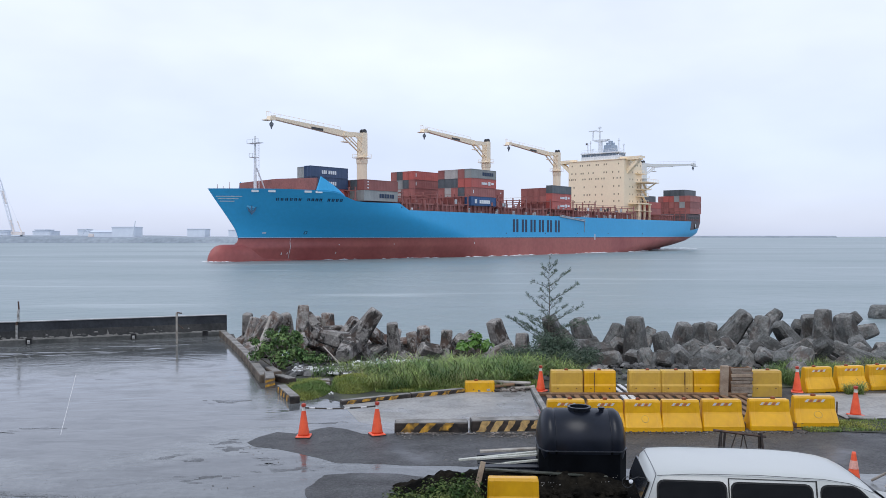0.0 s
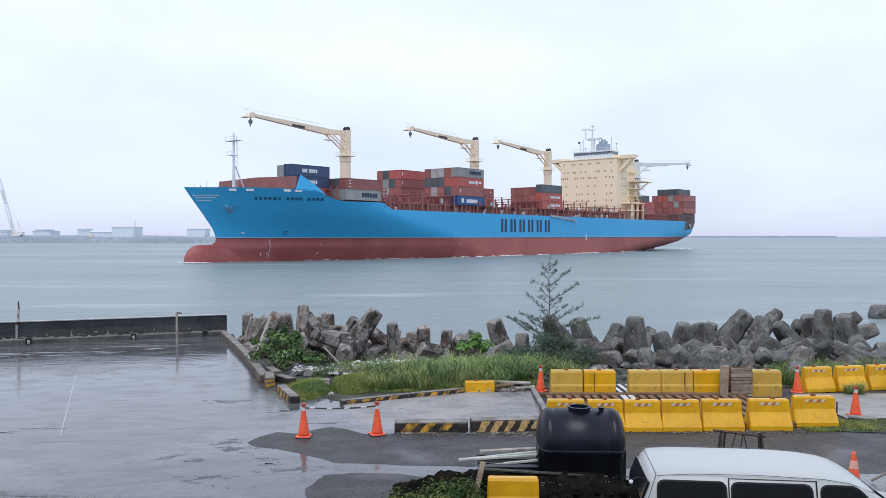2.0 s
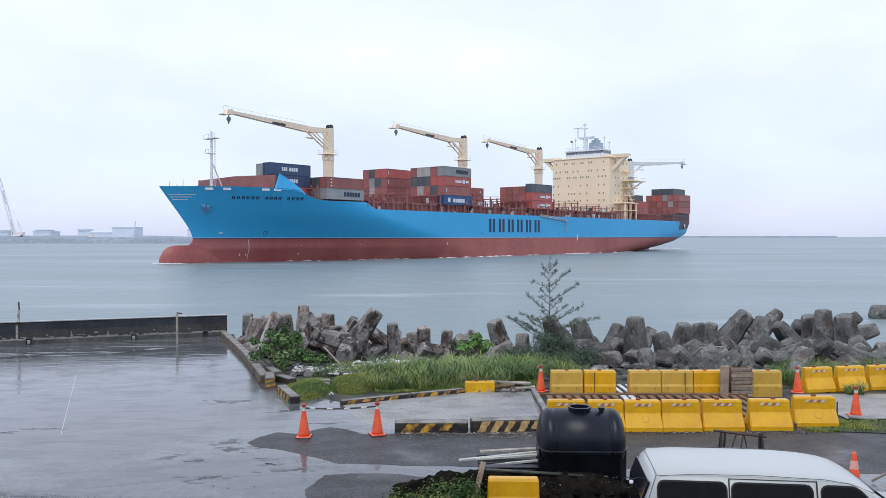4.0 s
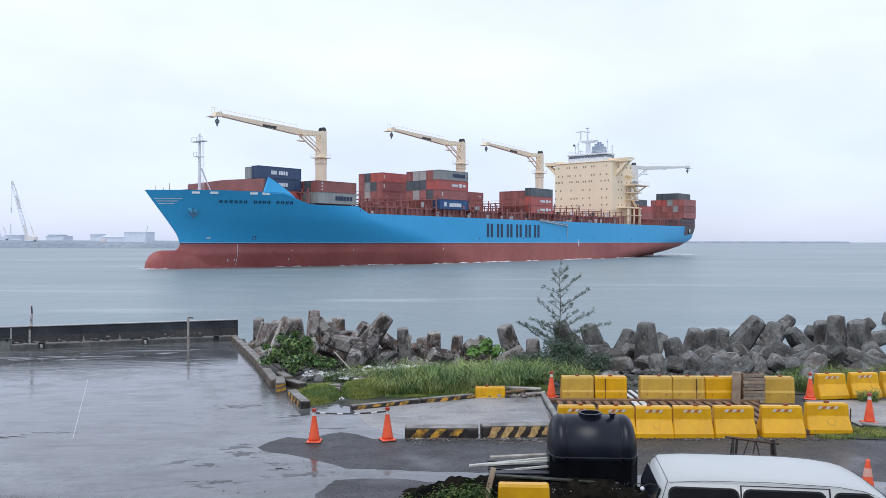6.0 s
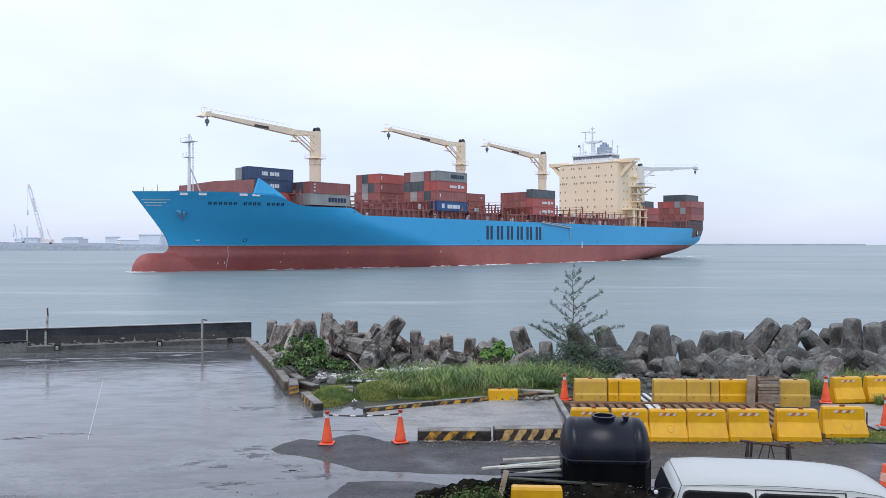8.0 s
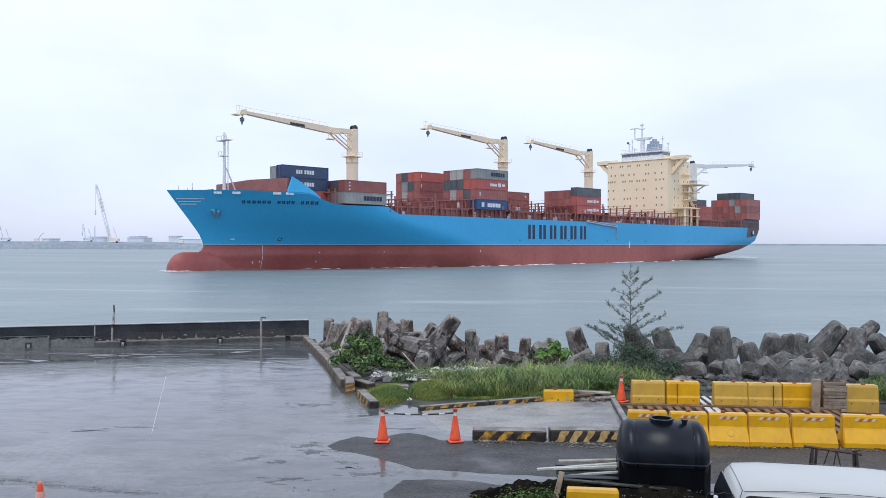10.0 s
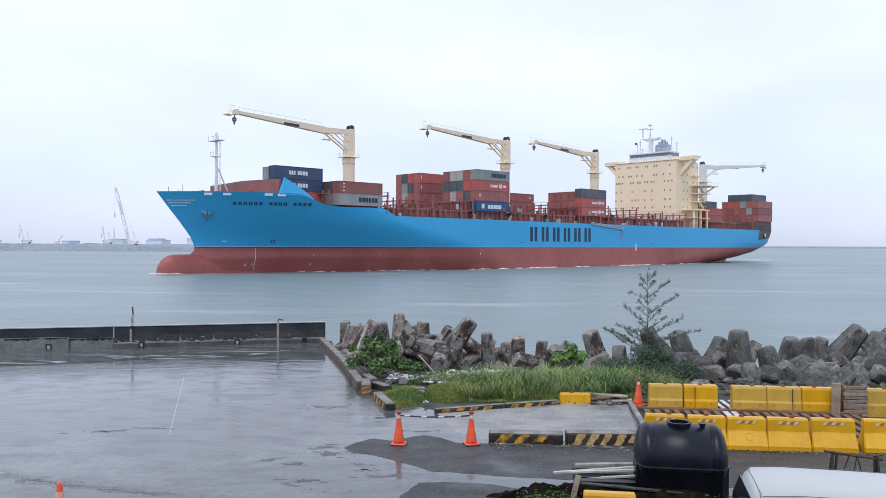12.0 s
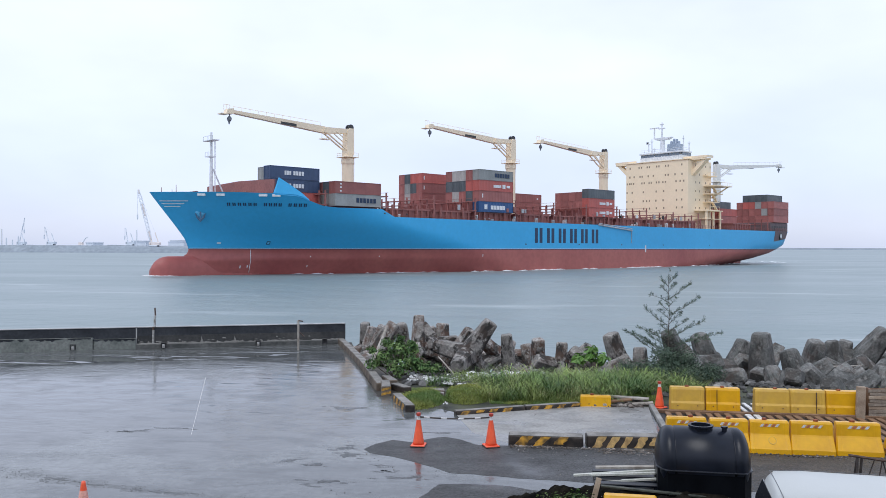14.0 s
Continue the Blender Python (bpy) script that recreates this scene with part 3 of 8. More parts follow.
def sea_wall():
    wall = thing("wall_quay", pose(WALL_A.x, WALL_A.y, 0, 0, 0, math.degrees(math.atan2(WALL_DIR.y, WALL_DIR.x))), "low quay wall with black face and concrete plinth", "wall", kind="structure")
    bm = bmesh.new()
    box(bm, (0.0, -0.30, -2.5), (60, 0.38, 0.24), bevel=0.03)
    part("plinth", bm, PLINTH, wall)
    bm = bmesh.new()
    box(bm, (11.2, 0.262, -0.1), (60, 0.44, 0.57), bevel=0.03)
    box(bm, (9.4, 0.262, -0.1), (11.18, 0.40, 0.50), bevel=0.03)
    part("plinth_step", bm, surface("step_plaster", (0.12, 0.135, 0.12), (0.21, 0.22, 0.20), 0.6, 1.4, 9, 0.4, spread=0.2, grit=0.25), wall, "grey-green stained lower step")
    rnd = random.Random(17)
    for k in range(60):
        # crumbled mortar along the plinth's top
        bm = bmesh.new()
        x = rnd.uniform(0.2, 9.2)
        w, h = rnd.uniform(0.08, 0.6), rnd.uniform(0.01, 0.06)
        prism(bm, ((x, 0.236), (x + w, 0.236), (x + w * 0.7, 0.24 + h), (x + w * 0.3, 0.24 + h * rnd.uniform(0.5, 1))), 1, 0.262, 0.265 + rnd.uniform(0.01, 0.1))
        part("mortar_scab", bm, KERB, wall)
    for k in range(70):
        # flaked tar over the step's upper edge, thick where the step begins
        bm = bmesh.new()
        x = 9.3 + 13 * rnd.random() ** 1.8
        w, h = rnd.uniform(0.1, 0.55), rnd.uniform(0.03, 0.13)
        top = 0.565 if x > 11.2 else 0.495
        prism(bm, ((x, top), (x + w, top), (x + w * rnd.uniform(0.6, 0.95), top - h * rnd.uniform(0.3, 1)), (x + w * 0.5, top - h), (x + w * rnd.uniform(0.05, 0.35), top - h * rnd.uniform(0.3, 1))), 1, 0.38 if x < 11.2 else 0.42, 0.445 if x > 11.2 else 0.405)
        part("tar_flake", bm, BLACK_WALL, wall)
    for k in range(22):
        # pale scabs where the tar has come off the wall's foot
        bm = bmesh.new()
        x = rnd.choice((rnd.uniform(2.8, 4.4), rnd.uniform(7.2, 9.3), rnd.uniform(0.3, 9.3)))
        w, h, z = rnd.uniform(0.04, 0.22), rnd.uniform(0.02, 0.08), 0.26 + 0.16 * rnd.random() ** 2
        prism(bm, ((x, z), (x + w, z + h * 0.2), (x + w * 0.7, z + h), (x + w * 0.2, z + h * 0.7)), 1, 0.255, 0.268)
        part("bare_patch", bm, KERB, wall)
    x = 0.0
    while x < 56:
        bm = bmesh.new()
        box(bm, (x + 0.006, 0.0, 0.24), (x + 9.394, 0.26, 0.96), bevel=0.02)
        box(bm, (x + 0.007, -0.04, 0.96), (x + 9.393, 0.3, 0.998), bevel=0.012, index=1)
        part("panel", bm, (BLACK_WALL, COPING), wall)
        x += 9.4
    # greyer lower coat that the tar does not cover
    bm = bmesh.new()
    box(bm, (0.02, 0.2, 0.242), (9.37, 0.264, 0.60), bevel=0.003)
    part("lower_coat", bm, surface("thin_grey_tar", (0.022, 0.0235, 0.024), (0.062, 0.060, 0.055), 0.6, 0.7, 9, 0.3, spread=0.2, grit=0.3), wall, "greyer lower coat of the wall")
    # pale mortar filling a joint, and two small buttresses
    bm = bmesh.new()
    box(bm, (9.375, 0.2, 0.24), (9.425, 0.266, 0.955))
    part("joint_filling", bm, COPING, wall)
    for x in (5.11, 6.57):
        bm = bmesh.new()
        prism(bm, ((x - 0.09, 0.22), (x + 0.09, 0.22), (x + 0.035, 0.38), (x + 0.012, 0.52), (x - 0.02, 0.40)), 1, 0.2, 0.30)
        part("buttress", bm, KERB, wall)


sea(), land(), sea_wall(), unseen_back_wall()


# ---- the far shore across the harbour ----
TOWN = [(x, x + 9 + 16 * ((i * 7) % 5) / 4, 930 + 13 * ((i * 5) % 9), 3.6 + 4.2 * ((i * 11) % 7) / 6, 3) for i, x in enumerate(range(-585, -440, 24))]


def shore_h(x):
    """Height of the embankment's top along the far shore."""
    return lerp_table(((-1500, 5.1), (-450, 5.1), (-395, 3.5), (-200, 3.0), (-105, 2.4)), x)


def far_shore():
    bm = bmesh.new()
    prev = None
    n = 140
    for i in range(n + 1):
        x = -1500 + 1395 * i / n
        h = shore_h(x) + 0.25 * noise.noise(Vector((x * 0.02, 0, 0))) + 0.15 * noise.noise(Vector((x * 0.11, 3, 0)))
        ring = [bm.verts.new((x, 654, SEA_Z - 1)), bm.verts.new((x, 659, 1.6)), bm.verts.new((x, 664, h)), bm.verts.new((x, 1250, h)), bm.verts.new((x, 1260, SEA_Z - 1))]
        if prev:
            for k in range(4):
                bm.faces.new((prev[k], ring[k], ring[k + 1], prev[k + 1]))
        prev = ring
    bm.faces.new(prev)
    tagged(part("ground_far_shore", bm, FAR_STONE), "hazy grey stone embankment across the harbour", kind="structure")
    bm = bmesh.new()
    prism(bm, ((2500, SEA_Z - 1), (2512, 4.4), (2530, 4.4), (2545, SEA_Z - 1)), 0, 560, 1230)
    tagged(part("breakwater", bm, FAR_STONE), "thin hazy breakwater on the horizon", kind="structure")
    # hazy sheds and blocks
    for x0, x1, y, h, storeys in ((-355, -331, 860, 8.8, 4), (-322, -300, 1010, 8.0, 3), (-262, -214, 980, 6.5, 3), (-215, -150, 1020, 5.0, 2), (-400, -372, 905, 4.0, 0), *TOWN):
        ob = thing("warehouse" if storeys < 3 else "apartment_block", pose(x0, y, shore_h(x0) - 0.4), "pale hazy building on the far shore", "building", "far shore buildings")
        h += 4.9 - shore_h(x0)
        bm = bmesh.new()
        box(bm, (0, 0, 0), (x1 - x0, 24, h))
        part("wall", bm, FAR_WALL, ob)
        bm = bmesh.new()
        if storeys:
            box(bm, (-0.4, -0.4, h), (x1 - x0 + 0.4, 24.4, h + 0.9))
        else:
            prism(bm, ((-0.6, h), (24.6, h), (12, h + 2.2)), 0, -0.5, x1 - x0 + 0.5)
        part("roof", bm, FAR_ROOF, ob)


def lattice(bm, a, b, w, n, r):
    """A square lattice boom from a to b."""
    a, b = Vector(a), Vector(b)
    d = (b - a).normalized()
    s, u = d.orthogonal().normalized(), None
    u = d.cross(s)
    last = None
    for i in range(n + 1):
        c = a.lerp(b, i / n)
        k = w * (0.45 + 0.55 * min(1, i / 2, (n - i) / 2))
        ring = [c + s * k * p + u * k * q for p, q in ((1, 1), (1, -1), (-1, -1), (-1, 1))]
        if last:
            for j in range(4):
                tube(bm, last[j], ring[j], r, n=4, caps=False)
                tube(bm, last[j], ring[(j + 1) % 4], r * 0.7, n=3, caps=False)
        last = ring


def crawler_crane(x, y, boom, lean, w, label, material):
    ob = thing("crawler_crane", pose(x, y, shore_h(x) + 0.1), label, "crane", "far shore cranes")
    bm = bmesh.new()
    for dy in (-3, 2):
        box(bm, (-4.5, dy, 0), (4.5, dy + 1.2, 1.4), bevel=0.4)
    part("tracks", bm, FAR_STEEL, ob)
    bm = bmesh.new()
    box(bm, (-3.4, -2.6, 1.5), (6.2, 2.6, 4.4), bevel=0.2)
    box(bm, (-4.6, -2.6, 1.8), (-2.6, -0.6, 4.6), bevel=0.2)
    part("house", bm, material, ob)
    tip = Vector((-math.sin(lean) * boom, 0, 2 + math.cos(lean) * boom))
    bm = bmesh.new()
    lattice(bm, (-2.5, 0, 2), tip, w, 14, w * 0.16)
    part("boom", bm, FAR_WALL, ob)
    for f0, f1 in ((0.05, 0.24), (0.52, 0.74), (0.93, 1.0)):
        bm = bmesh.new()
        base = Vector((-2.5, 0, 2))
        tube(bm, base.lerp(tip, f0), base.lerp(tip, f1), w * 0.85, n=4)
        part("boom_panel", bm, material, ob)
    bm = bmesh.new()
    tube(bm, (4.5, 0, 4.2), (0.8, 0, 14.5), 0.55, n=4)
    part("gantry", bm, material, ob)
    bm = bmesh.new()
    tube(bm, (0.8, 0, 14.5), tip, 0.10, n=3)
    tube(bm, tip + Vector((-0.8, 0, 0)), tip + Vector((-0.9, 0, -boom * 0.42)), 0.16, n=3)
    part("cables", bm, FAR_STEEL, ob)
    bm = bmesh.new()
    lathe(bm, ((0.2, 0), (0.7, -1), (0.7, -4.5), (0.2, -6)), 8, Matrix.Translation(tip + Vector((-0.9, 0, -boom * 0.42))))
    part("hook_block", bm, FAR_STEEL, ob)


def far_plant():
    crawler_crane(-409, 770, 59, 0.30, 1.25, "hazy white and orange crawler crane with raised boom", FAR_CRANE)
    crawler_crane(-652.1, 900, 32, -0.16, 0.5, "faint slim crawler crane on the far shore", FAR_STEEL)
    crawler_crane(-612.2, 900, 22, 0.38, 0.5, "faint slim crawler crane on the far shore", FAR_STEEL)
    crawler_crane(-509.0, 900, 20, 0.30, 0.5, "faint slim crawler crane on the far shore", FAR_STEEL)
    for x, h, lean in ((-425.3, 17, 0), (-576.3, 17, 0), (-571.1, 8, 0), (-564.0, 6, 0), (-557.5, 10, 0), (-550.5, 7, 0)):
        bm = bmesh.new()
        tube(bm, (0, 0, 0), (lean, 0, h), 0.7, 0.5, n=6)
        tagged(part("pile", bm, FAR_STEEL, at=pose(x, 765, shore_h(x) - 0.3)), "slim hazy steel pile on the far shore", "pile", "far shore piles")
    bm = bmesh.new()
    tube(bm, (0, 0, 0), (2.8, 0, 16), 0.55, 0.35, n=6)
    tagged(part("pile", bm, FAR_STEEL, at=pose(-296, 765, shore_h(-296) - 0.3)), "leaning dark pile rig on the far shore", "pile", "far shore piles")
    for x, s, lean in ((-336, 1, -1), (-487.5, 1, 1)):
        ob = thing("excavator", pose(x, 766, shore_h(x) + 0.2), "hazy excavator with raised arm on the embankment", "excavator", "far shore excavators")
        bm = bmesh.new()
        box(bm, (-2.5, -1.5, 0), (2.5, 1.5, 1.0), bevel=0.3)
        box(bm, (-2, -1.4, 1.1), (2.2, 1.4, 3.0), bevel=0.2)
        part("body", bm, FAR_CRANE, ob)
        bm = bmesh.new()
        tube(bm, (lean * 1.5, 0, 2), (lean * 5, 0, 7.0), 0.5, 0.4, n=6)
        tube(bm, (lean * 5, 0, 7.0), (lean * 8, 0, 8.6 if lean > 0 else 2.5), 0.4, 0.3, n=6)
        part("arm", bm, FAR_STEEL, ob)
    rnd = random.Random(2)
    for i in range(26):
        x = rnd.uniform(-640, -150)
        bm = bmesh.new()
        w, h = rnd.uniform(3, 12), rnd.uniform(0.5, 1.5)
        prism(bm, ((0, 0), (w, 0), (w * 0.7, h * 0.6), (w * 0.35, h * 0.55)), 1, 0, 6 + i * 0.13)
        tagged(part("spoil_heap", bm, FAR_STONE, at=pose(x, 762 + i * 0.9, shore_h(x) - 0.3)), "grey spoil heap on the embankment", "spoil heap", "spoil heaps")


far_shore(), far_plant()

# ---- the container ship: x towards its bow, y to port, z up from its waterline ----
PAINT_Z = 5.6
BEAM = 18.7
ship = thing("container_ship", pose(0, 0, 0), "light blue container ship with red underbody and deck cranes, under way", "ship")


def stem_x(z):
    return lerp_table(((-4, 236.8), (0, 237.4), (3.2, 237.8), (3.9, 237.0), (4.4, 236.2), (5.0, 235.75), (5.8, 235.7), (8, 236.75), (11, 239.1), (14, 241.6), (17, 244.0), (18, 244.8)), z)


def aft_x(z):
    return lerp_table(((-4, 34), (-1, 26), (0, 22), (2, 15), (4, 9), (6, 4), (7.5, 1.5), (12.5, -0.6), (17, -1)), z)


def half_breadth(x, z):
    d = max(0.0, stem_x(z) - x)
    entrance = lerp_table(((-4, 92), (0, 84), (5.6, 66), (11, 47), (17, 36)), z)
    power = lerp_table(((-4, 1.35), (0, 1.45), (5.6, 1.7), (11, 2.0), (17, 2.5)), z)
    fore = 1.0 if d >= entrance else 1 - (1 - d / entrance) ** power
    a = max(0.0, x - aft_x(z))
    end = lerp_table(((-4, 0.05), (-1, 0.12), (0, 0.25), (2, 0.55), (4, 0.76), (7, 0.88), (12.5, 0.93)), z)
    run = lerp_table(((-4, 80), (0, 60), (4, 40), (12.5, 20)), z)
    aft = 1.0 if a >= run else end + (1 - end) * (1 - (1 - a / run) ** 2)
    return BEAM * fore * aft


def top_z(x):
    return lerp_table(((-2, 12.3), (60, 12.35), (150, 12.6), (195.9, 12.75), (196.6, 12.95), (198.9, 14.3), (199.6, 14.4), (211, 14.35), (214, 14.6), (217, 15.5), (219.3, 16.55), (221, 16.75), (232, 16.95), (245, 16.95)), x)


def spacing():
    return sorted({*np.linspace(0, 0.12, 10), *np.linspace(0.12, 0.6, 16), *np.linspace(0.6, 0.79, 12), *np.linspace(0.79, 0.915, 26), *np.linspace(0.915, 0.985, 14), *np.linspace(0.985, 1, 8)})


def shell(bm, low, high, rows):
    """Both sides of the hull between two heights; returns the top edges, port and starboard."""
    tops = []
    for side in (1, -1):
        grid = []
        for s in spacing():
            col = []
            for q in np.linspace(0, 1, rows):
                x = 120.0
                for _ in range(4):
                    z0, z1 = low(x), high(x)
                    z = z0 + q * (z1 - z0)
                    x = aft_x(z) + s * (stem_x(z) - aft_x(z))
                y = half_breadth(x, z) if s < 1 else 0.0
                col.append(bm.verts.new((x, side * max(y, 0.12 if z > 8 else 0.05), z)))
            grid.append(col)
        for a, b in zip(grid, grid[1:]):
            for i in range(rows - 1):
                bm.faces.new((a[i], b[i], b[i + 1], a[i + 1]))
        tops.append([c[-1] for c in grid])
        if side == 1:
            ends = (grid[0], grid[-1])
        else:
            for one, two in zip(ends, (grid[0], grid[-1])):
                for i in range(rows - 1):
                    bm.faces.new((one[i], one[i + 1], two[i + 1], two[i]))
    return tops


def hull():
    bm = bmesh.new()
    shell(bm, lambda x: -4.0, lambda x: PAINT_Z, 26)
    part("underwater_hull", bm, HULL_RED, ship, "faded red antifouling underbody", smooth=True)
    bm = bmesh.new()
    shell(bm, lambda x: PAINT_Z, top_z, 12)
    part("topside", bm, HULL_BLUE, ship, "light blue painted topside", smooth=True)
    # thin pale line over a navy one between the two paints
    for low, high, paint in ((0.0, 0.13, PALE_LINE), (-0.16, 0.0, NAVY)):
        bm = bmesh.new()
        for side in (1, -1):
            prev = None
            for q in spacing():
                x = aft_x(PAINT_Z) + q * (stem_x(PAINT_Z) - aft_x(PAINT_Z)) + (0.03 if q == 1 else 0)
                pair = [bm.verts.new((x, side * (half_breadth(x, PAINT_Z + h) + 0.035), PAINT_Z + h)) for h in (low, high)]
                if prev:
                    bm.faces.new((prev[0], pair[0], pair[1], prev[1]))
                prev = pair
        part("boot_line", bm, paint, ship)
    # deck inside the shell
    bm = bmesh.new()
    prev = None
    for x in [*np.linspace(-0.5, 195, 40), *np.linspace(196, 243, 50)]:
        z = top_z(x) - (0.25 if x < 198 else 0.9)
        y = half_breadth(x, z - 0.1) - 0.2
        pair = [bm.verts.new((x, y, z)), bm.verts.new((x, -y, z))]
        if prev:
            bm.faces.new((prev[0], pair[0], pair[1], prev[1]))
        prev = pair
    part("deck", bm, DECK_RED, ship)
    # bulb: its flanks run on from the hull's, its nose is blunt
    bm = bmesh.new()
    rings = []
    n = 28
    for k in range(30):
        a = (k / 29) ** 0.6
        x = 222 + 21.72 * a
        r = max(0.1, 1 - max(0.0, (x - 239.6) / 4.15) ** 2.4) ** 0.5
        h = half_breadth(x, 0.5)
        w = 0.5 * (h + 2.15 + math.sqrt((h - 2.15) ** 2 + 0.14)) - 0.06
        ring = []
        for i in range(n):
            c, v = math.cos(2 * math.pi * i / n), math.sin(2 * math.pi * i / n)
            y = math.copysign(abs(c) ** 0.8, c) * w * r
            z = 0.3 + math.copysign(abs(v) ** 0.8, v) * (3.72 if v > 0 else 4.2) * r
            ring.append(bm.verts.new((x, y, z)))
        rings.append(ring)
    for a, b in zip(rings, rings[1:]):
        for i in range(n):
            bm.faces.new((a[i], a[(i + 1) % n], b[(i + 1) % n], b[i]))
    bm.faces.new(rings[0][::-1]), bm.faces.new(rings[-1])
    part("bulbous_bow", bm, HULL_RED, ship, smooth=True)
    # rudder
    bm = bmesh.new()
    prism(bm, ((4.6, -4), (9.8, -4), (10.0, 1.2), (4.2, 1.0)), 1, -0.45, 0.45)
    part("rudder", bm, HULL_RED, ship)


HOOK_GREY = surface("hook_grey", (0.16, 0.18, 0.2), (0.2, 0.22, 0.24), 0.6, 0.5, 3, 0.02)
CRANE_CREAM = surface("crane_cream", (0.84, 0.705, 0.52), (0.81, 0.67, 0.49), 0.5, 0.12, 1.5, 0.02, grit=0.03)
GREY_STEEL_PALE = surface("crane_pale_grey", (0.72, 0.72, 0.68), (0.68, 0.68, 0.65), 0.5, 0.12, 1.5, 0.02, grit=0.03)
BAY_TOP = 14.8   # where the lowest boxes stand
BOX = (12.19, 2.44, 2.66)
box_meshes = {}


def container_mesh(material):
    """A box with proud corner posts and rails, sunken corrugated panels and locking bars."""
    if material.name in box_meshes:
        return box_meshes[material.name]
    L, W, H = BOX[0], BOX[1] - 0.04, BOX[2] - 0.03
    bm = bmesh.new()
    # corrugated body
    steps = 44
    edge = []
    for i in range(steps + 1):
        x = 0.12 + (L - 0.24) * i / steps
        edge.append((x, 0.045 if (i // 2) % 2 else 0.085))
    for side in (0, 1):
        lo = [bm.verts.new((x, W / 2 - d if side == 0 else -W / 2 + d, 0.14)) for x, d in edge]
        hi = [bm.verts.new((x, W / 2 - d if side == 0 else -W / 2 + d, H - 0.1)) for x, d in edge]
        for i in range(steps):
            bm.faces.new((lo[i], lo[i + 1], hi[i + 1], hi[i]))
    box(bm, (0.06, -W / 2 + 0.07, 0.1), (L - 0.06, W / 2 - 0.07, H - 0.05))
    for x in (0, L - 0.16):
        for y in (-W / 2, W / 2 - 0.16):
            box(bm, (x, y, 0), (x + 0.16, y + 0.16, H))
    for y in (-W / 2, W / 2 - 0.1):
        box(bm, (0.16, y, 0.02), (L - 0.16, y + 0.1, 0.16))
        box(bm, (0.16, y, H - 0.11), (L - 0.16, y + 0.1, H - 0.01))
    for x in (0, L - 0.1):
        box(bm, (x, -W / 2 + 0.16, 0.02), (x + 0.1, W / 2 - 0.16, 0.16))
        box(bm, (x, -W / 2 + 0.16, H - 0.13), (x + 0.1, W / 2 - 0.16, H - 0.01))
    for y in (-0.75, -0.35, 0.35, 0.75):
        tube(bm, (L - 0.03, y, 0.1), (L - 0.03, y, H - 0.1), 0.03, n=5)
    box_meshes[material.name] = mesh_of("container", bm, material)
    return box_meshes[material.name]


def add_container(x_aft, y_out, tier, material, marks=None, label="", up=0.0):
    """x of its aft end, y of its outer (port) face, tier from 0. marks: (colour, bars) on its port face."""
    ob = share("container", container_mesh(material), ship, pose(x_aft, y_out - BOX[1] / 2, BAY_TOP + up + tier * BOX[2]), label)
    if marks:
        mm, rows = marks
        for a, b, c, d in rows:
            bm = bmesh.new()
            box(bm, (a, BOX[1] / 2 - 0.06, c), (b, BOX[1] / 2 + 0.012, d))
            part("marking", bm, mm, ob)
    return ob


def letter_bars(x0, x1, z0, z1, n, gap=0.25):
    """n bars in a row, one for each letter, from x1 (forward) to x0."""
    w = (x1 - x0) / n
    return [(x0 + i * w + gap * w / 2, x0 + (i + 1) * w - gap * w / 2, z0, z1) for i in range(n)]


WORD_A = (SHIP_WHITE, letter_bars(3.9, 6.6, 0.85, 1.7, 4) + letter_bars(7.0, 8.7, 0.85, 1.7, 3))
WORD_B = (NAVY, letter_bars(1.3, 6.8, 0.85, 1.85, 6))
WORD_C = (SHIP_WHITE, letter_bars(4.4, 7.2, 0.9, 1.6, 7) + [(2.9, 3.9, 0.8, 1.8), (1.2, 2.4, 1.0, 1.6)])
WORD_D = (SHIP_WHITE, letter_bars(3.0, 8.2, 0.7, 1.7, 5, 0.15) + [(9.4, 10.4, 0.7, 1.9)])


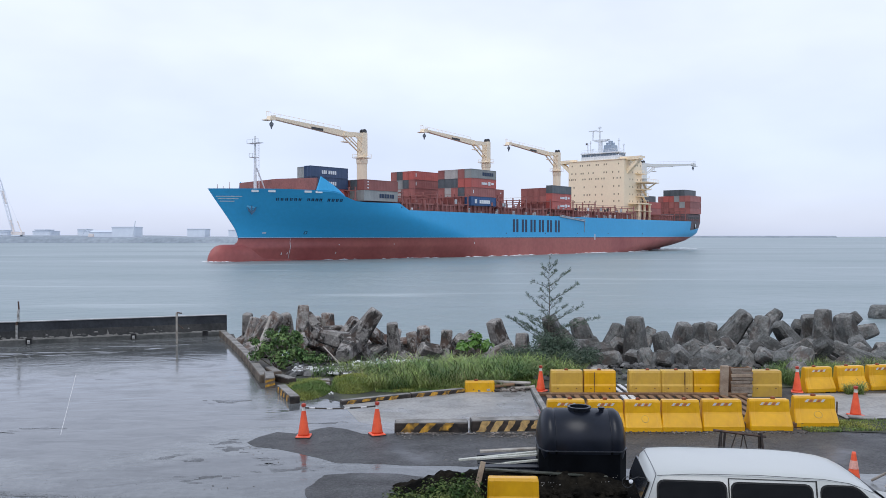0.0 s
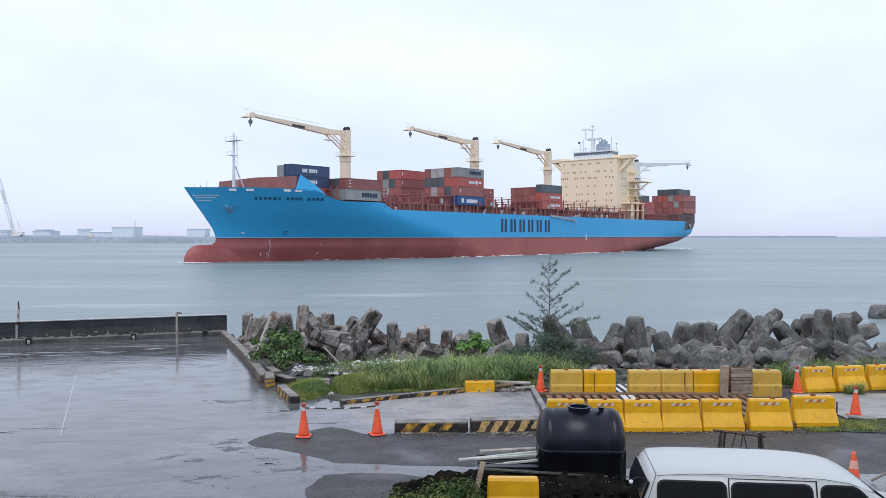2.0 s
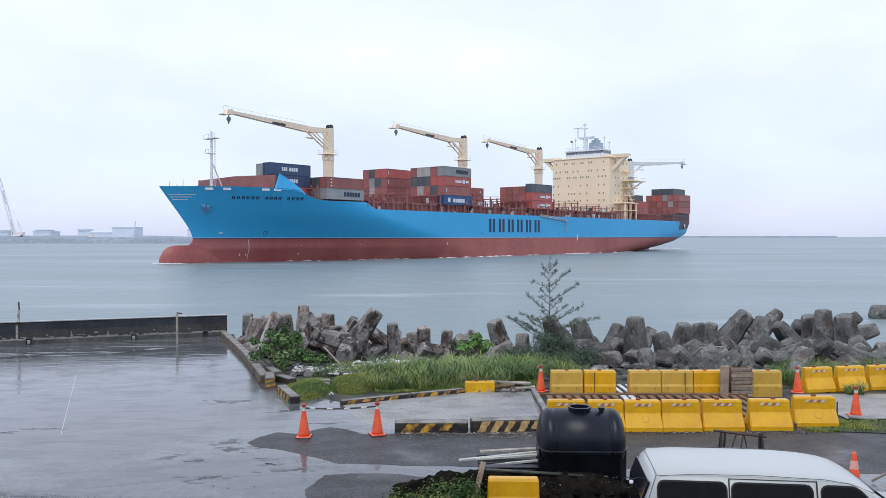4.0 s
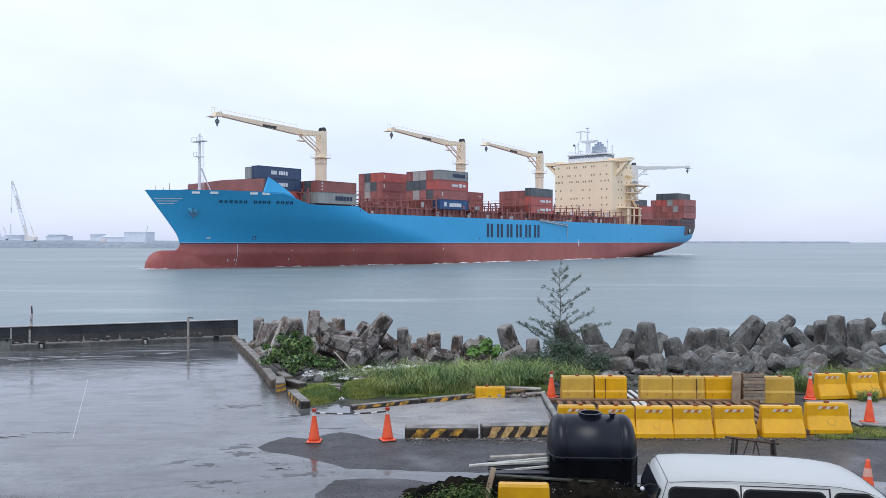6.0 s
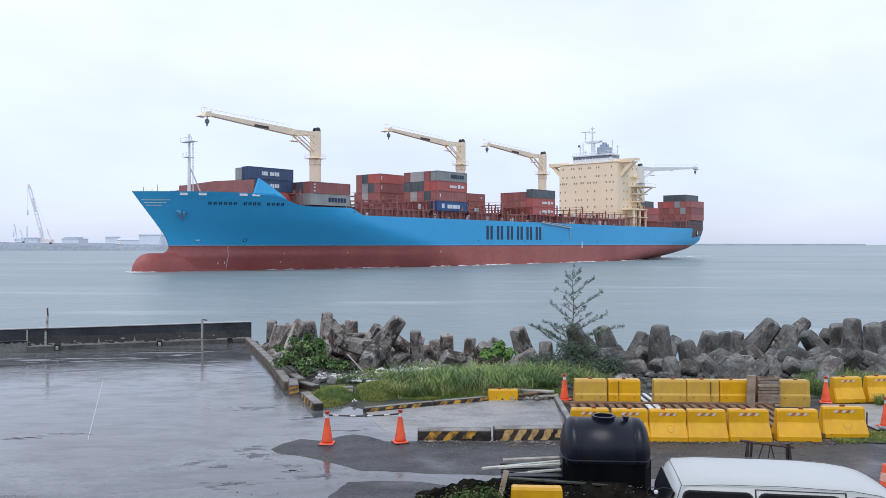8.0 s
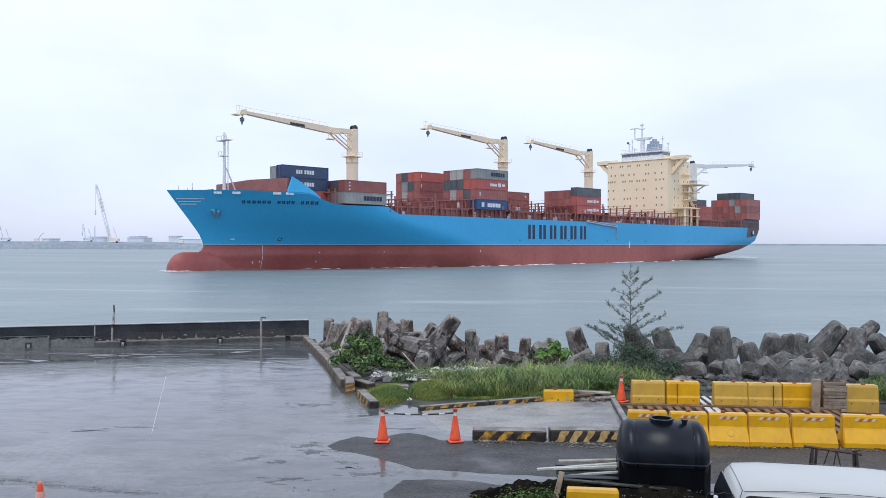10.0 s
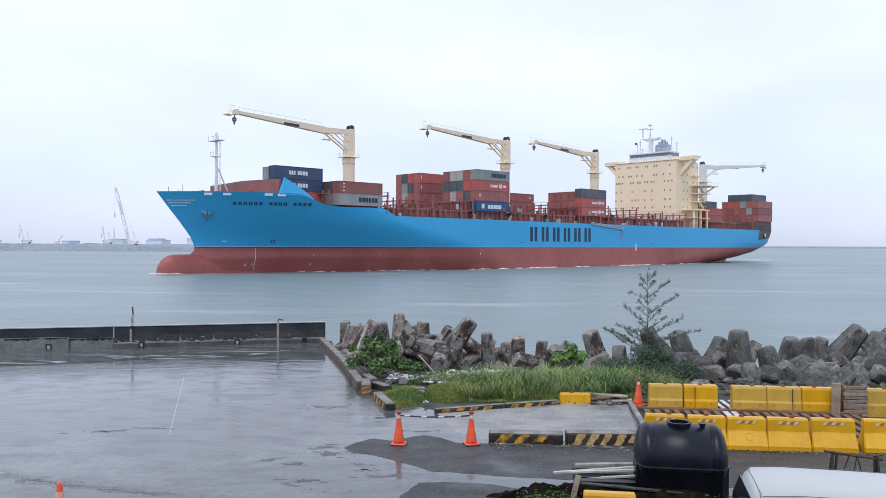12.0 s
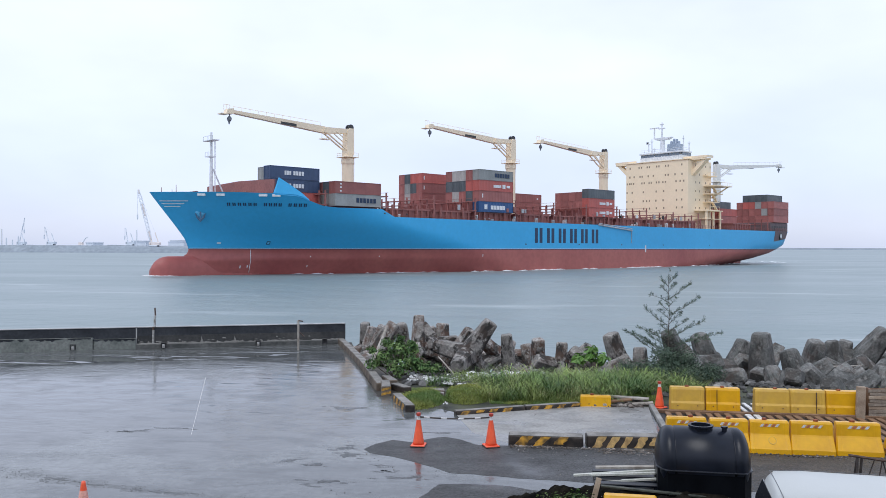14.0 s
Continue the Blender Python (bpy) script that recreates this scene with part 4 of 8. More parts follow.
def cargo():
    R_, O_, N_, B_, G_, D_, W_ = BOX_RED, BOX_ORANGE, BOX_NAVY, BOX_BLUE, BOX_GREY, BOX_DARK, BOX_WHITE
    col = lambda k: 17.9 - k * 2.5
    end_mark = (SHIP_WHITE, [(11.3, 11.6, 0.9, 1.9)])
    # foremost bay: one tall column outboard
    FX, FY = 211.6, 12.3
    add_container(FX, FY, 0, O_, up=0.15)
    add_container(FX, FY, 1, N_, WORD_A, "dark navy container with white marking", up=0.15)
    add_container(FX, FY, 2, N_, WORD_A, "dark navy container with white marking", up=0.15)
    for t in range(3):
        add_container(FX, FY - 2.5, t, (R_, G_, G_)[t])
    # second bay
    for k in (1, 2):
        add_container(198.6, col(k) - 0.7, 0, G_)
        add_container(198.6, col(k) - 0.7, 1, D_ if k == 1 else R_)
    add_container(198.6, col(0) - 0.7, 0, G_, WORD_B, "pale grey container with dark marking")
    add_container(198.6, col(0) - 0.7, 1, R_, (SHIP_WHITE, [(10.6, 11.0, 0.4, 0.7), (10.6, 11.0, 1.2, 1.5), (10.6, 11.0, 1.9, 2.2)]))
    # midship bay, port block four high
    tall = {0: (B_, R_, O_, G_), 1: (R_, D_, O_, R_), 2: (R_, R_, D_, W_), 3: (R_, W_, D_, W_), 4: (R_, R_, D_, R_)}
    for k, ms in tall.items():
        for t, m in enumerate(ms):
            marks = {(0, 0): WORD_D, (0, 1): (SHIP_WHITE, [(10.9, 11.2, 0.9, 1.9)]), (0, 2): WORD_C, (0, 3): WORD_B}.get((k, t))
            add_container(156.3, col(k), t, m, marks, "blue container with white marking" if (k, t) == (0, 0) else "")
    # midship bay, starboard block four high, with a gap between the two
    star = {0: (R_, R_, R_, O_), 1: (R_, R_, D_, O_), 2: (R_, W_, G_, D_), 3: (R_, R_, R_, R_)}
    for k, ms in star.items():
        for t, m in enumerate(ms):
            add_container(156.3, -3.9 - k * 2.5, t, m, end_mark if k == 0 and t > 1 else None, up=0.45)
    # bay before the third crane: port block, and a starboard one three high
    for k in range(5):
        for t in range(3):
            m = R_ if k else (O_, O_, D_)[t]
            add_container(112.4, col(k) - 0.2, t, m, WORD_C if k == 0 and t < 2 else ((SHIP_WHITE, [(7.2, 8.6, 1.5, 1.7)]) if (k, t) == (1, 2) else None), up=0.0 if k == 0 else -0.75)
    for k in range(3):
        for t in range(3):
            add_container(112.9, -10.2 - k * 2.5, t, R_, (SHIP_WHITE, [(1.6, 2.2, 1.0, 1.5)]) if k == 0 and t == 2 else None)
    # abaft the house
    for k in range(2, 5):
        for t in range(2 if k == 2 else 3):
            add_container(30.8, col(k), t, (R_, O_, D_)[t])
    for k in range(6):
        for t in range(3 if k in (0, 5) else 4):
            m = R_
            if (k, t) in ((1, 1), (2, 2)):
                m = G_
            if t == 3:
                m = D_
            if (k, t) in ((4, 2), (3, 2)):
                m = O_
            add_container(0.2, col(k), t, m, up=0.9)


def deck_gear():
    # hatch coamings bay by bay
    bays = [213.2, 198.4, 184.0, 170.8, 156.0, 141.0, 126.6, 112.2, 97.0, 82.0, 66.2, 28.6]
    for x in bays:
        bm = bmesh.new()
        w = min(16.8, half_breadth(x + 12.7, 12.3) - 1.6)
        box(bm, (x, -w, 12.0), (x + 12.6, w, 14.42))
        box(bm, (x - 0.1, -w - 0.3, 14.4), (x + 12.7, w + 0.3, 14.78))
        for i in range(7):
            box(bm, (x + 0.6 + i * 1.85, w, 12.3), (x + 0.85 + i * 1.85, w + 0.45, 14.5))
        part("hatch_cover", bm, DECK_RED, ship, "red oxide hatch cover")
    # lashing bridges between them
    for x in (212.3, 197.2, 183.0, 169.4, 154.8, 139.6, 125.4, 110.9, 95.6, 80.6, 65.4, 16.2):
        bm = bmesh.new()
        hi = 17.6 if x > 90 else 16.9
        wide = min(17.6, half_breadth(x, 12.4) - 0.5)
        for y in np.linspace(-wide + 0.1, wide - 0.1, 15):
            box(bm, (x, y - 0.14, 12.2), (x + 0.3, y + 0.14, hi + 0.5 * (int(abs(y) * 2) % 2)))
        for z in (14.9, hi - 0.4):
            box(bm, (x - 0.35, -wide, z), (x + 0.65, wide, z + 0.22))
        box(bm, (x - 0.35, -wide, hi + 0.55), (x - 0.29, wide, hi + 0.61))
        part("lashing_bridge", bm, DECK_RED, ship)
    # stanchions and cell posts along the port and starboard rails
    for side in (1, -1):
        bm = bmesh.new()
        for x in np.arange(3, 195, 1.8):
            box(bm, (x, side * 18.3 - 0.04, 12.2), (x + 0.08, side * 18.3 + 0.04, 13.5))
        for z in (12.8, 13.1, 13.45):
            box(bm, (3, side * 18.3 - 0.03, z), (195, side * 18.3 + 0.03, z + 0.05))
        part("railing", bm, DECK_RED, ship)
    for x in np.arange(64, 196, 7.3):
        for side in (1, -1):
            bm = bmesh.new()
            box(bm, (x, side * 17.5 - 0.2, 12.2), (x + 0.4, side * 17.5 + 0.2, 15.6), bevel=0.04)
            part("pillar", bm, DECK_RED, ship)
    # random boxes stand for deck clutter, its white gaps and highlights, port and starboard
    rnd = random.Random(23)
    for i in range(64):
        x = rnd.uniform(66, 196)
        side = 1 if i % 4 else -1
        bm = bmesh.new()
        w, d, h = rnd.uniform(0.25, 0.9), rnd.uniform(0.2, 0.4), rnd.uniform(0.4, 1.5)
        z = rnd.choice((12.35, 12.35, 14.85)) + rnd.uniform(0, 0.15)
        box(bm, (x, side * 17.75 - d, z), (x + w, side * 17.75 + d, z + h), bevel=0.05)
        part("deck_locker", bm, rnd.choice((SHIP_WHITE, GREY_STEEL, GREY_STEEL, DECK_RED, DARK_STEEL)), ship)
    # breakwater on the forecastle, and its blue end plates
    bm = bmesh.new()
    prism(bm, ((-13.6, 15.9), (13.6, 15.9), (15.0, 17.4), (15.0, 19.8), (0, 20.2), (-15.0, 19.8), (-15.0, 17.4)), 0, 224.0, 224.4)
    for y in np.arange(-11.2, 11.3, 2.8):
        prism(bm, ((221.8, 15.8), (224.0, 15.8), (224.0, 19.2)), 1, y - 0.08, y + 0.08)
    part("breakwater", bm, DECK_RED, ship, "red oxide breakwater across the forecastle")
    for side in (1, -1):
        bm = bmesh.new()
        rows = []
        for x, hi in ((224.6, 16.9), (223.6, 20.1), (222.2, 19.2), (220.5, 18.1), (218.8, 17.0), (217.2, 15.9)):
            y = half_breadth(x, top_z(x)) - 0.06
            rows.append([bm.verts.new((x, side * (y - dy), z)) for dy, z in ((0, top_z(x) - 0.3), (0.35, hi), (0.6, hi), (0.3, top_z(x) - 0.3))])
        for p_, q_ in zip(rows, rows[1:]):
            for i in range(4):
                bm.faces.new((p_[i], p_[(i + 1) % 4], q_[(i + 1) % 4], q_[i]))
        bm.faces.new(rows[0]), bm.faces.new(rows[-1][::-1])
        part("bulwark_plate", bm, HULL_BLUE, ship, "light blue triangular bulwark end plate")
    # winches and bollards on the forecastle
    for x, y in ((236, 3), (236, -3), (231, 6), (231, -6), (228, 9), (226.5, -9)):
        bm = bmesh.new()
        tube(bm, (x, y - 1.3, 16.6), (x, y + 1.3, 16.6), 0.5, n=10)
        for yy in (-1.3, 0, 1.3):
            tube(bm, (x, y + yy - 0.08, 16.6), (x, y + yy + 0.08, 16.6), 0.75, n=12)
        box(bm, (x - 0.8, y - 1.6, 15.9), (x + 0.8, y + 1.6, 16.3))
        part("winch", bm, DECK_RED, ship)
    # fairleads in the bow bulwark
    for x in (236.5, 233.6, 226.6, 224.2):
        for side in (1, -1):
            y = half_breadth(x, 16.5)
            bm = bmesh.new()
            box(bm, (-0.85, -0.14, -0.32), (0.85, 0.14, 0.32), bevel=0.1)
            ang = math.degrees(math.atan2(half_breadth(x - 1, 16.5) - half_breadth(x + 1, 16.5), 2))
            part("fairlead", bm, SHIP_WHITE, ship, "white painted fairlead", at=pose(x, side * (y + 0.02), 16.45, 0, 0, -side * ang))
    # foremast
    bm = bmesh.new()
    tube(bm, (230.7, 0, 15.8), (230.7, 0, 30.2), 0.42, 0.24, n=10)
    tube(bm, (227.5, 0.6, 15.8), (230.4, 0.2, 22.5), 0.16, n=6)
    mast = part("foremast", bm, SHIP_WHITE, ship, "white foremast with ladder and crossarms")
    for z, w in ((28.4, 2.2), (25.0, 1.3)):
        bm = bmesh.new()
        box(bm, (229.9, -w, z), (231.5, w if z > 26 else 0.4, z + 0.14))
        for y in (-w, 0, w):
            box(bm, (231.4, y - 0.05, z), (231.5, y + 0.05, z + 1.0))
        box(bm, (231.4, -w, z + 0.95), (231.5, w if z > 26 else 0.4, z + 1.02))
        part("platform", bm, SHIP_WHITE, mast)
    bm = bmesh.new()
    for y in (0.35, 0.8):
        tube(bm, (230.1, y, 16), (230.1, y, 28.4), 0.05, n=4)
    for z in np.arange(16.5, 28.3, 0.6):
        tube(bm, (230.1, 0.35, z), (230.1, 0.8, z), 0.04, n=4)
    part("ladder", bm, SHIP_WHITE, mast)
    for x, y, h in ((241.6, 0.3, 2.0), (239.0, 1.4, 2.6), (238.4, -2.0, 1.8)):
        bm = bmesh.new()
        tube(bm, (x, y, 16), (x, y, 16 + h), 0.09, 0.05, n=6)
        part("flagstaff", bm, DECK_RED, ship)
    # anchors in their pockets
    for side in (1, -1):
        x, z = 235.2, 12.7
        y = half_breadth(x, z)
        bm = bmesh.new()
        lathe(bm, ((0.95, -0.45), (1.15, 0.0), (0.95, 0.22), (0.35, 0.26)), 18, pose(0, 0, 0.35, -side * 90, 0, 0))
        pocket = part("anchor_pocket", bm, PALE_BLUE, ship, "light blue anchor bolster", at=pose(x, side * y, z, 0, 0, -side * 28), smooth=True)
        bm = bmesh.new()
        tube(bm, (0, side * 0.3, 0.4), (0, side * 0.42, -1.25), 0.17, n=6)
        tube(bm, (0, side * 0.42, -1.1), (0, side * 0.44, -1.7), 0.26, 0.10, n=6)
        for sx in (-1, 1):
            tube(bm, (sx * 0.08, side * 0.42, -1.35), (sx * 0.6, side * 0.46, -0.75), 0.22, 0.26, n=6)
            tube(bm, (sx * 0.6, side * 0.46, -0.75), (sx * 1.0, side * 0.5, 0.15), 0.26, 0.05, n=6)
        part("anchor", bm, ANCHOR_BLUE, pocket, "grey-blue stowed anchor")


def crane(at, low, turn=0.0, paint=None, tilt=2.0):
    """A cream deck crane: column, slewing house, jib, braces, hook. Its jib points along +x."""
    paint = paint or CRANE_CREAM
    bm = bmesh.new()
    H_ = 22.5
    lathe(bm, ((1.4, low), (1.4, H_ - 8.6), (1.55, H_ - 8.2), (1.55, H_ - 7.3), (1.35, H_ - 6.8), (1.3, H_ - 6.2)), 20)
    post = part("crane", bm, paint, ship, "cream deck crane with its jib lowered level", at=at @ pose(0, 0, 0, 0, 0, turn))
    bm = bmesh.new()
    prism(bm, ((-1.15, H_ - 6.3), (0.95, H_ - 6.3), (0.75, H_ - 0.6), (0.1, H_), (-1.1, H_)), 1, -1.0, 1.0)
    part("slewing_house", bm, paint, post)
    bm = bmesh.new()
    for y in (-0.5, 0.5):
        tube(bm, (-0.5, y - 0.15, H_ + 0.25), (-0.5, y + 0.15, H_ + 0.25), 0.75, n=14)
    part("sheave", bm, DARK_STEEL, post)
    tl = pose(0, 0, H_ - 4.5, 0, -tilt, 0)
    bm = bmesh.new()
    for y in (-0.8, 0.8):
        prism(bm, ((0.4, 3.3), (0.4, 4.3), (7.0, 3.9), (7.6, 2.7), (6.4, 2.6)), 1, y - 0.1, y + 0.1)
    prism(bm, ((5.8, 2.5), (6.6, 4.0), (8.5, 4.1), (30.2, 4.35), (30.3, 3.75), (9.0, 2.6)), 1, -0.65, 0.65)
    jib = part("jib", bm, paint, post, at=tl)
    for y in (-0.7, 0.7):
        bm = bmesh.new()
        tube(bm, (0.9, y, -0.6), (6.4, y, 2.6), 0.2, n=8)
        part("luffing_brace", bm, paint, jib)
    bm = bmesh.new()
    tube(bm, (0.9, -0.9, 1.4), (4.0, -0.9, 3.3), 0.12, n=6)
    tube(bm, (0.9, 0.9, 1.4), (4.0, 0.9, 3.3), 0.12, n=6)
    part("stay", bm, paint, jib)
    bm = bmesh.new()
    for x in np.arange(7.5, 29.6, 2.0):
        tube(bm, (x, -0.6, 4.0 + 0.01 * x), (x, -0.6, 5.0 + 0.012 * x), 0.04, n=4)
    tube(bm, (7.5, -0.6, 5.1), (29.5, -0.6, 5.35), 0.045, n=4)
    part("handrail", bm, paint, jib)
    bm = bmesh.new()
    box(bm, (14.6, 0.65, 2.95), (18.6, 0.68, 3.55))
    part("nameplate", bm, DARK_STEEL, jib)
    bm = bmesh.new()
    prism(bm, ((30.0, 3.5), (30.0, 4.7), (31.4, 4.4), (31.7, 3.4)), 1, -0.8, 0.8)
    box(bm, (30.2, -0.8, 5.5), (31.6, -0.72, 5.6))
    for x in (30.2, 30.9, 31.6):
        tube(bm, (x, -0.76, 4.4), (x, -0.76, 5.6), 0.05, n=4)
    box(bm, (31.3, -0.9, 3.2), (32.9, 0.9, 3.35))
    part("jib_head", bm, paint, jib)
    bm = bmesh.new()
    tube(bm, (30.6, 0, 3.6), (30.6, 0, 2.9), 0.12, n=6)
    lathe(bm, ((0.2, 0.9), (0.5, 0.6), (0.5, 0.15), (0.25, -0.2), (0.1, -0.8)), 10, pose(30.6, 0, 2.1))
    part("hook", bm, HOOK_GREY, jib)
    bm = bmesh.new()
    box(bm, (6.2, 0.8, H_ - 3.4), (8.6, 2.0, H_ - 3.2))
    for x in (6.2, 7.4, 8.6):
        tube(bm, (x, 2.0, H_ - 3.3), (x, 2.0, H_ - 2.2), 0.06, n=4)
    tube(bm, (6.2, 2.0, H_ - 2.2), (8.6, 2.0, H_ - 2.2), 0.06, n=4)
    part("jib_platform", bm, paint, post)
    bm = bmesh.new()
    box(bm, (-1.9, -1.9, H_ - 6.9), (1.9, 1.9, H_ - 6.78))
    for x, y in ((1.8, 1.8), (1.8, -1.8), (-1.8, 1.8), (-1.8, -1.8), (0, 1.8), (0, -1.8)):
        tube(bm, (x, y, H_ - 6.8), (x, y, H_ - 5.8), 0.05, n=4)
    for z in (-6.3, -5.8):
        for y in (-1.8, 1.8):
            tube(bm, (-1.8, y, H_ + z), (1.8, y, H_ + z), 0.04, n=4)
    part("platform", bm, paint, post)
    bm = bmesh.new()
    for y in (-0.25, 0.25):
        tube(bm, (-1.65, y, low), (-1.65, y, H_ - 6.9), 0.05, n=4)
    for z in np.arange(low + 0.5, H_ - 7, 0.7):
        tube(bm, (-1.65, -0.25, z), (-1.65, 0.25, z), 0.04, n=4)
    part("ladder", bm, paint, post)


BRIDGE_GLASS = glass("bridge_window", (0.16, 0.20, 0.25))
# dark cabin panes, paled to brown in colour for the haze
CABIN_GLASS = glass("hazed_cabin_window", (0.27, 0.215, 0.15))
FUNNEL_GREY = surface("funnel_grey_blue", (0.30, 0.36, 0.44), (0.35, 0.41, 0.49), 0.5, 0.3, 2, 0.02)


def superstructure():
    X1, X0, W = 62.9, 47.5, 12.6
    bm = bmesh.new()
    box(bm, (X0, -W, 12.0), (X1, W, 36.2), bevel=0.12)
    house = part("deckhouse", bm, CREAM, ship, "cream accommodation block with rows of square windows", at=pose(0, -0.55, 0))
    me = None
    rows = ((34.6, (-10.8, -7.0, -6.0, -3.6, -2.7, 0.3, 1.2, 3.9, 4.9, 10.2)), (31.4, (-10.9, -9.1, -6.6, -5.7, -3.2, -1.1, 3.8, 4.9, 7.6, 10.3)),
            (29.0, (-12.0, -11.1, -10.4, -9.3, -5.8, -4.8, -2.8, -1.9, 0.2, 1.2, 2.8, 3.8, 8.0, 9.6, 11.0)), (25.8, (-12.1, -9.9, -5.2, 0.1, 3.1, 8.1, 10.4)),
            (22.6, (-12.2, -9.7, -5.2, -3.8, -2.6, 0.0, 2.9, 8.3, 10.2)), (19.9, (-12.2, -9.8, -5.0, -2.6, 0.2, 3.2, 8.2, 10.4)))
    for z, ys in rows:
        for y in ys:
            if me is None:
                b = bmesh.new()
                box(b, (0, -0.24, -0.34), (0.05, 0.24, 0.34), bevel=0.02)
                me = mesh_of("window", b, CABIN_GLASS)
            share("window", me, house, pose(X1 + 0.01, y, z))
    for z in (34.4, 31.4, 28.6, 25.6, 22.6, 19.8):
        for x in (48.5, 51.5, 55.5, 58):
            share("window", me, house, pose(x, W + 0.01, z, 0, 0, 90))
    # bridge deck with its wings
    bm = bmesh.new()
    XW = X1 - 2.2
    box(bm, (XW - 3.6, -18.6, 36.0), (XW + 0.2, 17.9, 36.6), bevel=0.08)
    box(bm, (X0 + 2, -W - 0.3, 36.22), (X1 + 0.25, W + 0.3, 36.5))
    for s in (-1, 1):
        box(bm, (XW - 3.6, s * 18.6 - 0.1, 36.6), (XW + 0.2, s * 18.6 + 0.1, 37.4))
        box(bm, (XW, min(s * 9.6, s * 18.6), 36.6), (XW + 0.2, max(s * 9.6, s * 18.6), 37.4))
    part("bridge_wing", bm, CREAM, house)
    for s in (-1, 1):
        bm = bmesh.new()
        prism(bm, ((s * 18.0, 36.0), (s * 16.6, 36.0), (s * 12.5, 32.6), (s * 12.5, 30.6)), 0, XW - 2.4, XW - 0.2)
        part("wing_bracket", bm, CREAM, house)
    bm = bmesh.new()
    box(bm, (X0 + 8, -7.4, 36.5), (X1 - 1.3, 9.4, 38.1))
    box(bm, (X0 + 8, -7.6, 39.15), (X1 - 1.0, 9.6, 39.7), bevel=0.06)
    wheel = part("wheelhouse", bm, SHIP_WHITE, house, "white wheelhouse with a band of dark windows")
    b = bmesh.new()
    box(b, (0, -0.62, 0), (0.08, 0.62, 1.03))
    me2 = mesh_of("pane", b, BRIDGE_GLASS)
    for y in np.arange(-6.6, 8.6, 1.42):
        share("pane", me2, wheel, pose(X1 - 1.5, y, 38.1))
    for x in np.arange(X0 + 8.8, X1 - 1.9, 1.42):
        for s in (-1, 1):
            share("pane", me2, wheel, pose(x, 9.35 if s > 0 else -7.35, 38.1, 0, 0, s * 90))
    # monkey island rail
    bm = bmesh.new()
    for y in np.arange(-7.2, 9.3, 1.53):
        tube(bm, (X1 - 1.4, y, 39.7), (X1 - 1.4, y, 40.8), 0.05, n=4)
    for z in (40.2, 40.8):
        tube(bm, (X1 - 1.4, -7.2, z), (X1 - 1.4, 9.2, z), 0.05, n=4)
        tube(bm, (X1 - 1.4, 9.2, z), (X0 + 8.5, 9.2, z), 0.05, n=4)
    part("railing", bm, SHIP_WHITE, house)
    # radar mast
    bm = bmesh.new()
    tube(bm, (58, -0.5, 39.7), (58, -0.5, 45.4), 0.95, 0.8, n=10)
    prism(bm, ((-4.2, 45.2), (3.4, 45.2), (2.0, 44.4), (-2.6, 44.4)), 0, 57.2, 58.8)
    tube(bm, (58, -0.8, 45.2), (58, -0.8, 50.8), 0.36, 0.16, n=8)
    tube(bm, (58, -3.9, 45.2), (58, -3.9, 48.8), 0.24, n=6)
    radar = part("radar_mast", bm, SHIP_WHITE, house)
    for y, z, w in ((-0.8, 48.4, 1.3), (-3.9, 48.8, 1.9), (-0.8, 49.9, 0.8)):
        bm = bmesh.new()
        box(bm, (57.8, y - w, z), (58.3, y + w, z + 0.36), bevel=0.06)
        part("scanner", bm, SHIP_WHITE, radar)
    for y, h in ((-6.9, 4.6), (-5.6, 5.6), (-4.6, 2.2), (7.2, 5.8), (9.4, 3.4)):
        bm = bmesh.new()
        tube(bm, (57, y, 39.7), (57, y, 39.7 + h), 0.24, 0.13, n=6)
        box(bm, (56.6, y - 0.5, 39.7 + h * 0.82), (57.4, y + 0.5, 39.8 + h * 0.82))
        part("aerial", bm, SHIP_WHITE, house)
    bm = bmesh.new()
    box(bm, (56.9, -7.9, 43.6), (57.0, -7.1, 44.3))
    tube(bm, (57, -6.9, 44.3), (57, -7.9, 44.3), 0.05, n=4)
    part("signal_flag", bm, DARK_STEEL, house)
    # funnel with its pipes
    bm = bmesh.new()
    prism(bm, ((-2.2, 36.2), (3.4, 36.2), (2.6, 43.4), (-1.4, 43.4)), 0, 49.5, 53.5)
    fun = part("funnel", bm, FUNNEL_GREY, house, "grey-blue funnel with exhaust pipes")
    for y, h in ((-1.0, 1.4), (0.1, 2.2), (1.2, 2.0), (2.1, 1.2)):
        bm = bmesh.new()
        tube(bm, (51.5, y, 43), (51.5, y, 43.2 + h), 0.45, n=10)
        part("exhaust_pipe", bm, FUNNEL_GREY, fun)
    # open decks abaft the house, port side
    for z, xa, yo in ((27.4, 42.5, 17.8), (24.6, 46.0, 16.2), (21.8, 46.5, 15.2), (19.0, 46.5, 15.2), (31.0, 46.5, 14.2)):
        bm = bmesh.new()
        box(bm, (xa, 2.0, z), (X0 + 5.5, yo, z + 0.3))
        for x in np.arange(xa, X0 + 5.5, 1.6):
            tube(bm, (x, yo - 0.1, z + 0.3), (x, yo - 0.1, z + 1.4), 0.05, n=4)
        tube(bm, (xa, yo - 0.1, z + 1.4), (X0 + 5.5, yo - 0.1, z + 1.4), 0.06, n=4)
        part("outer_deck", bm, CREAM, house)
    bm = bmesh.new()
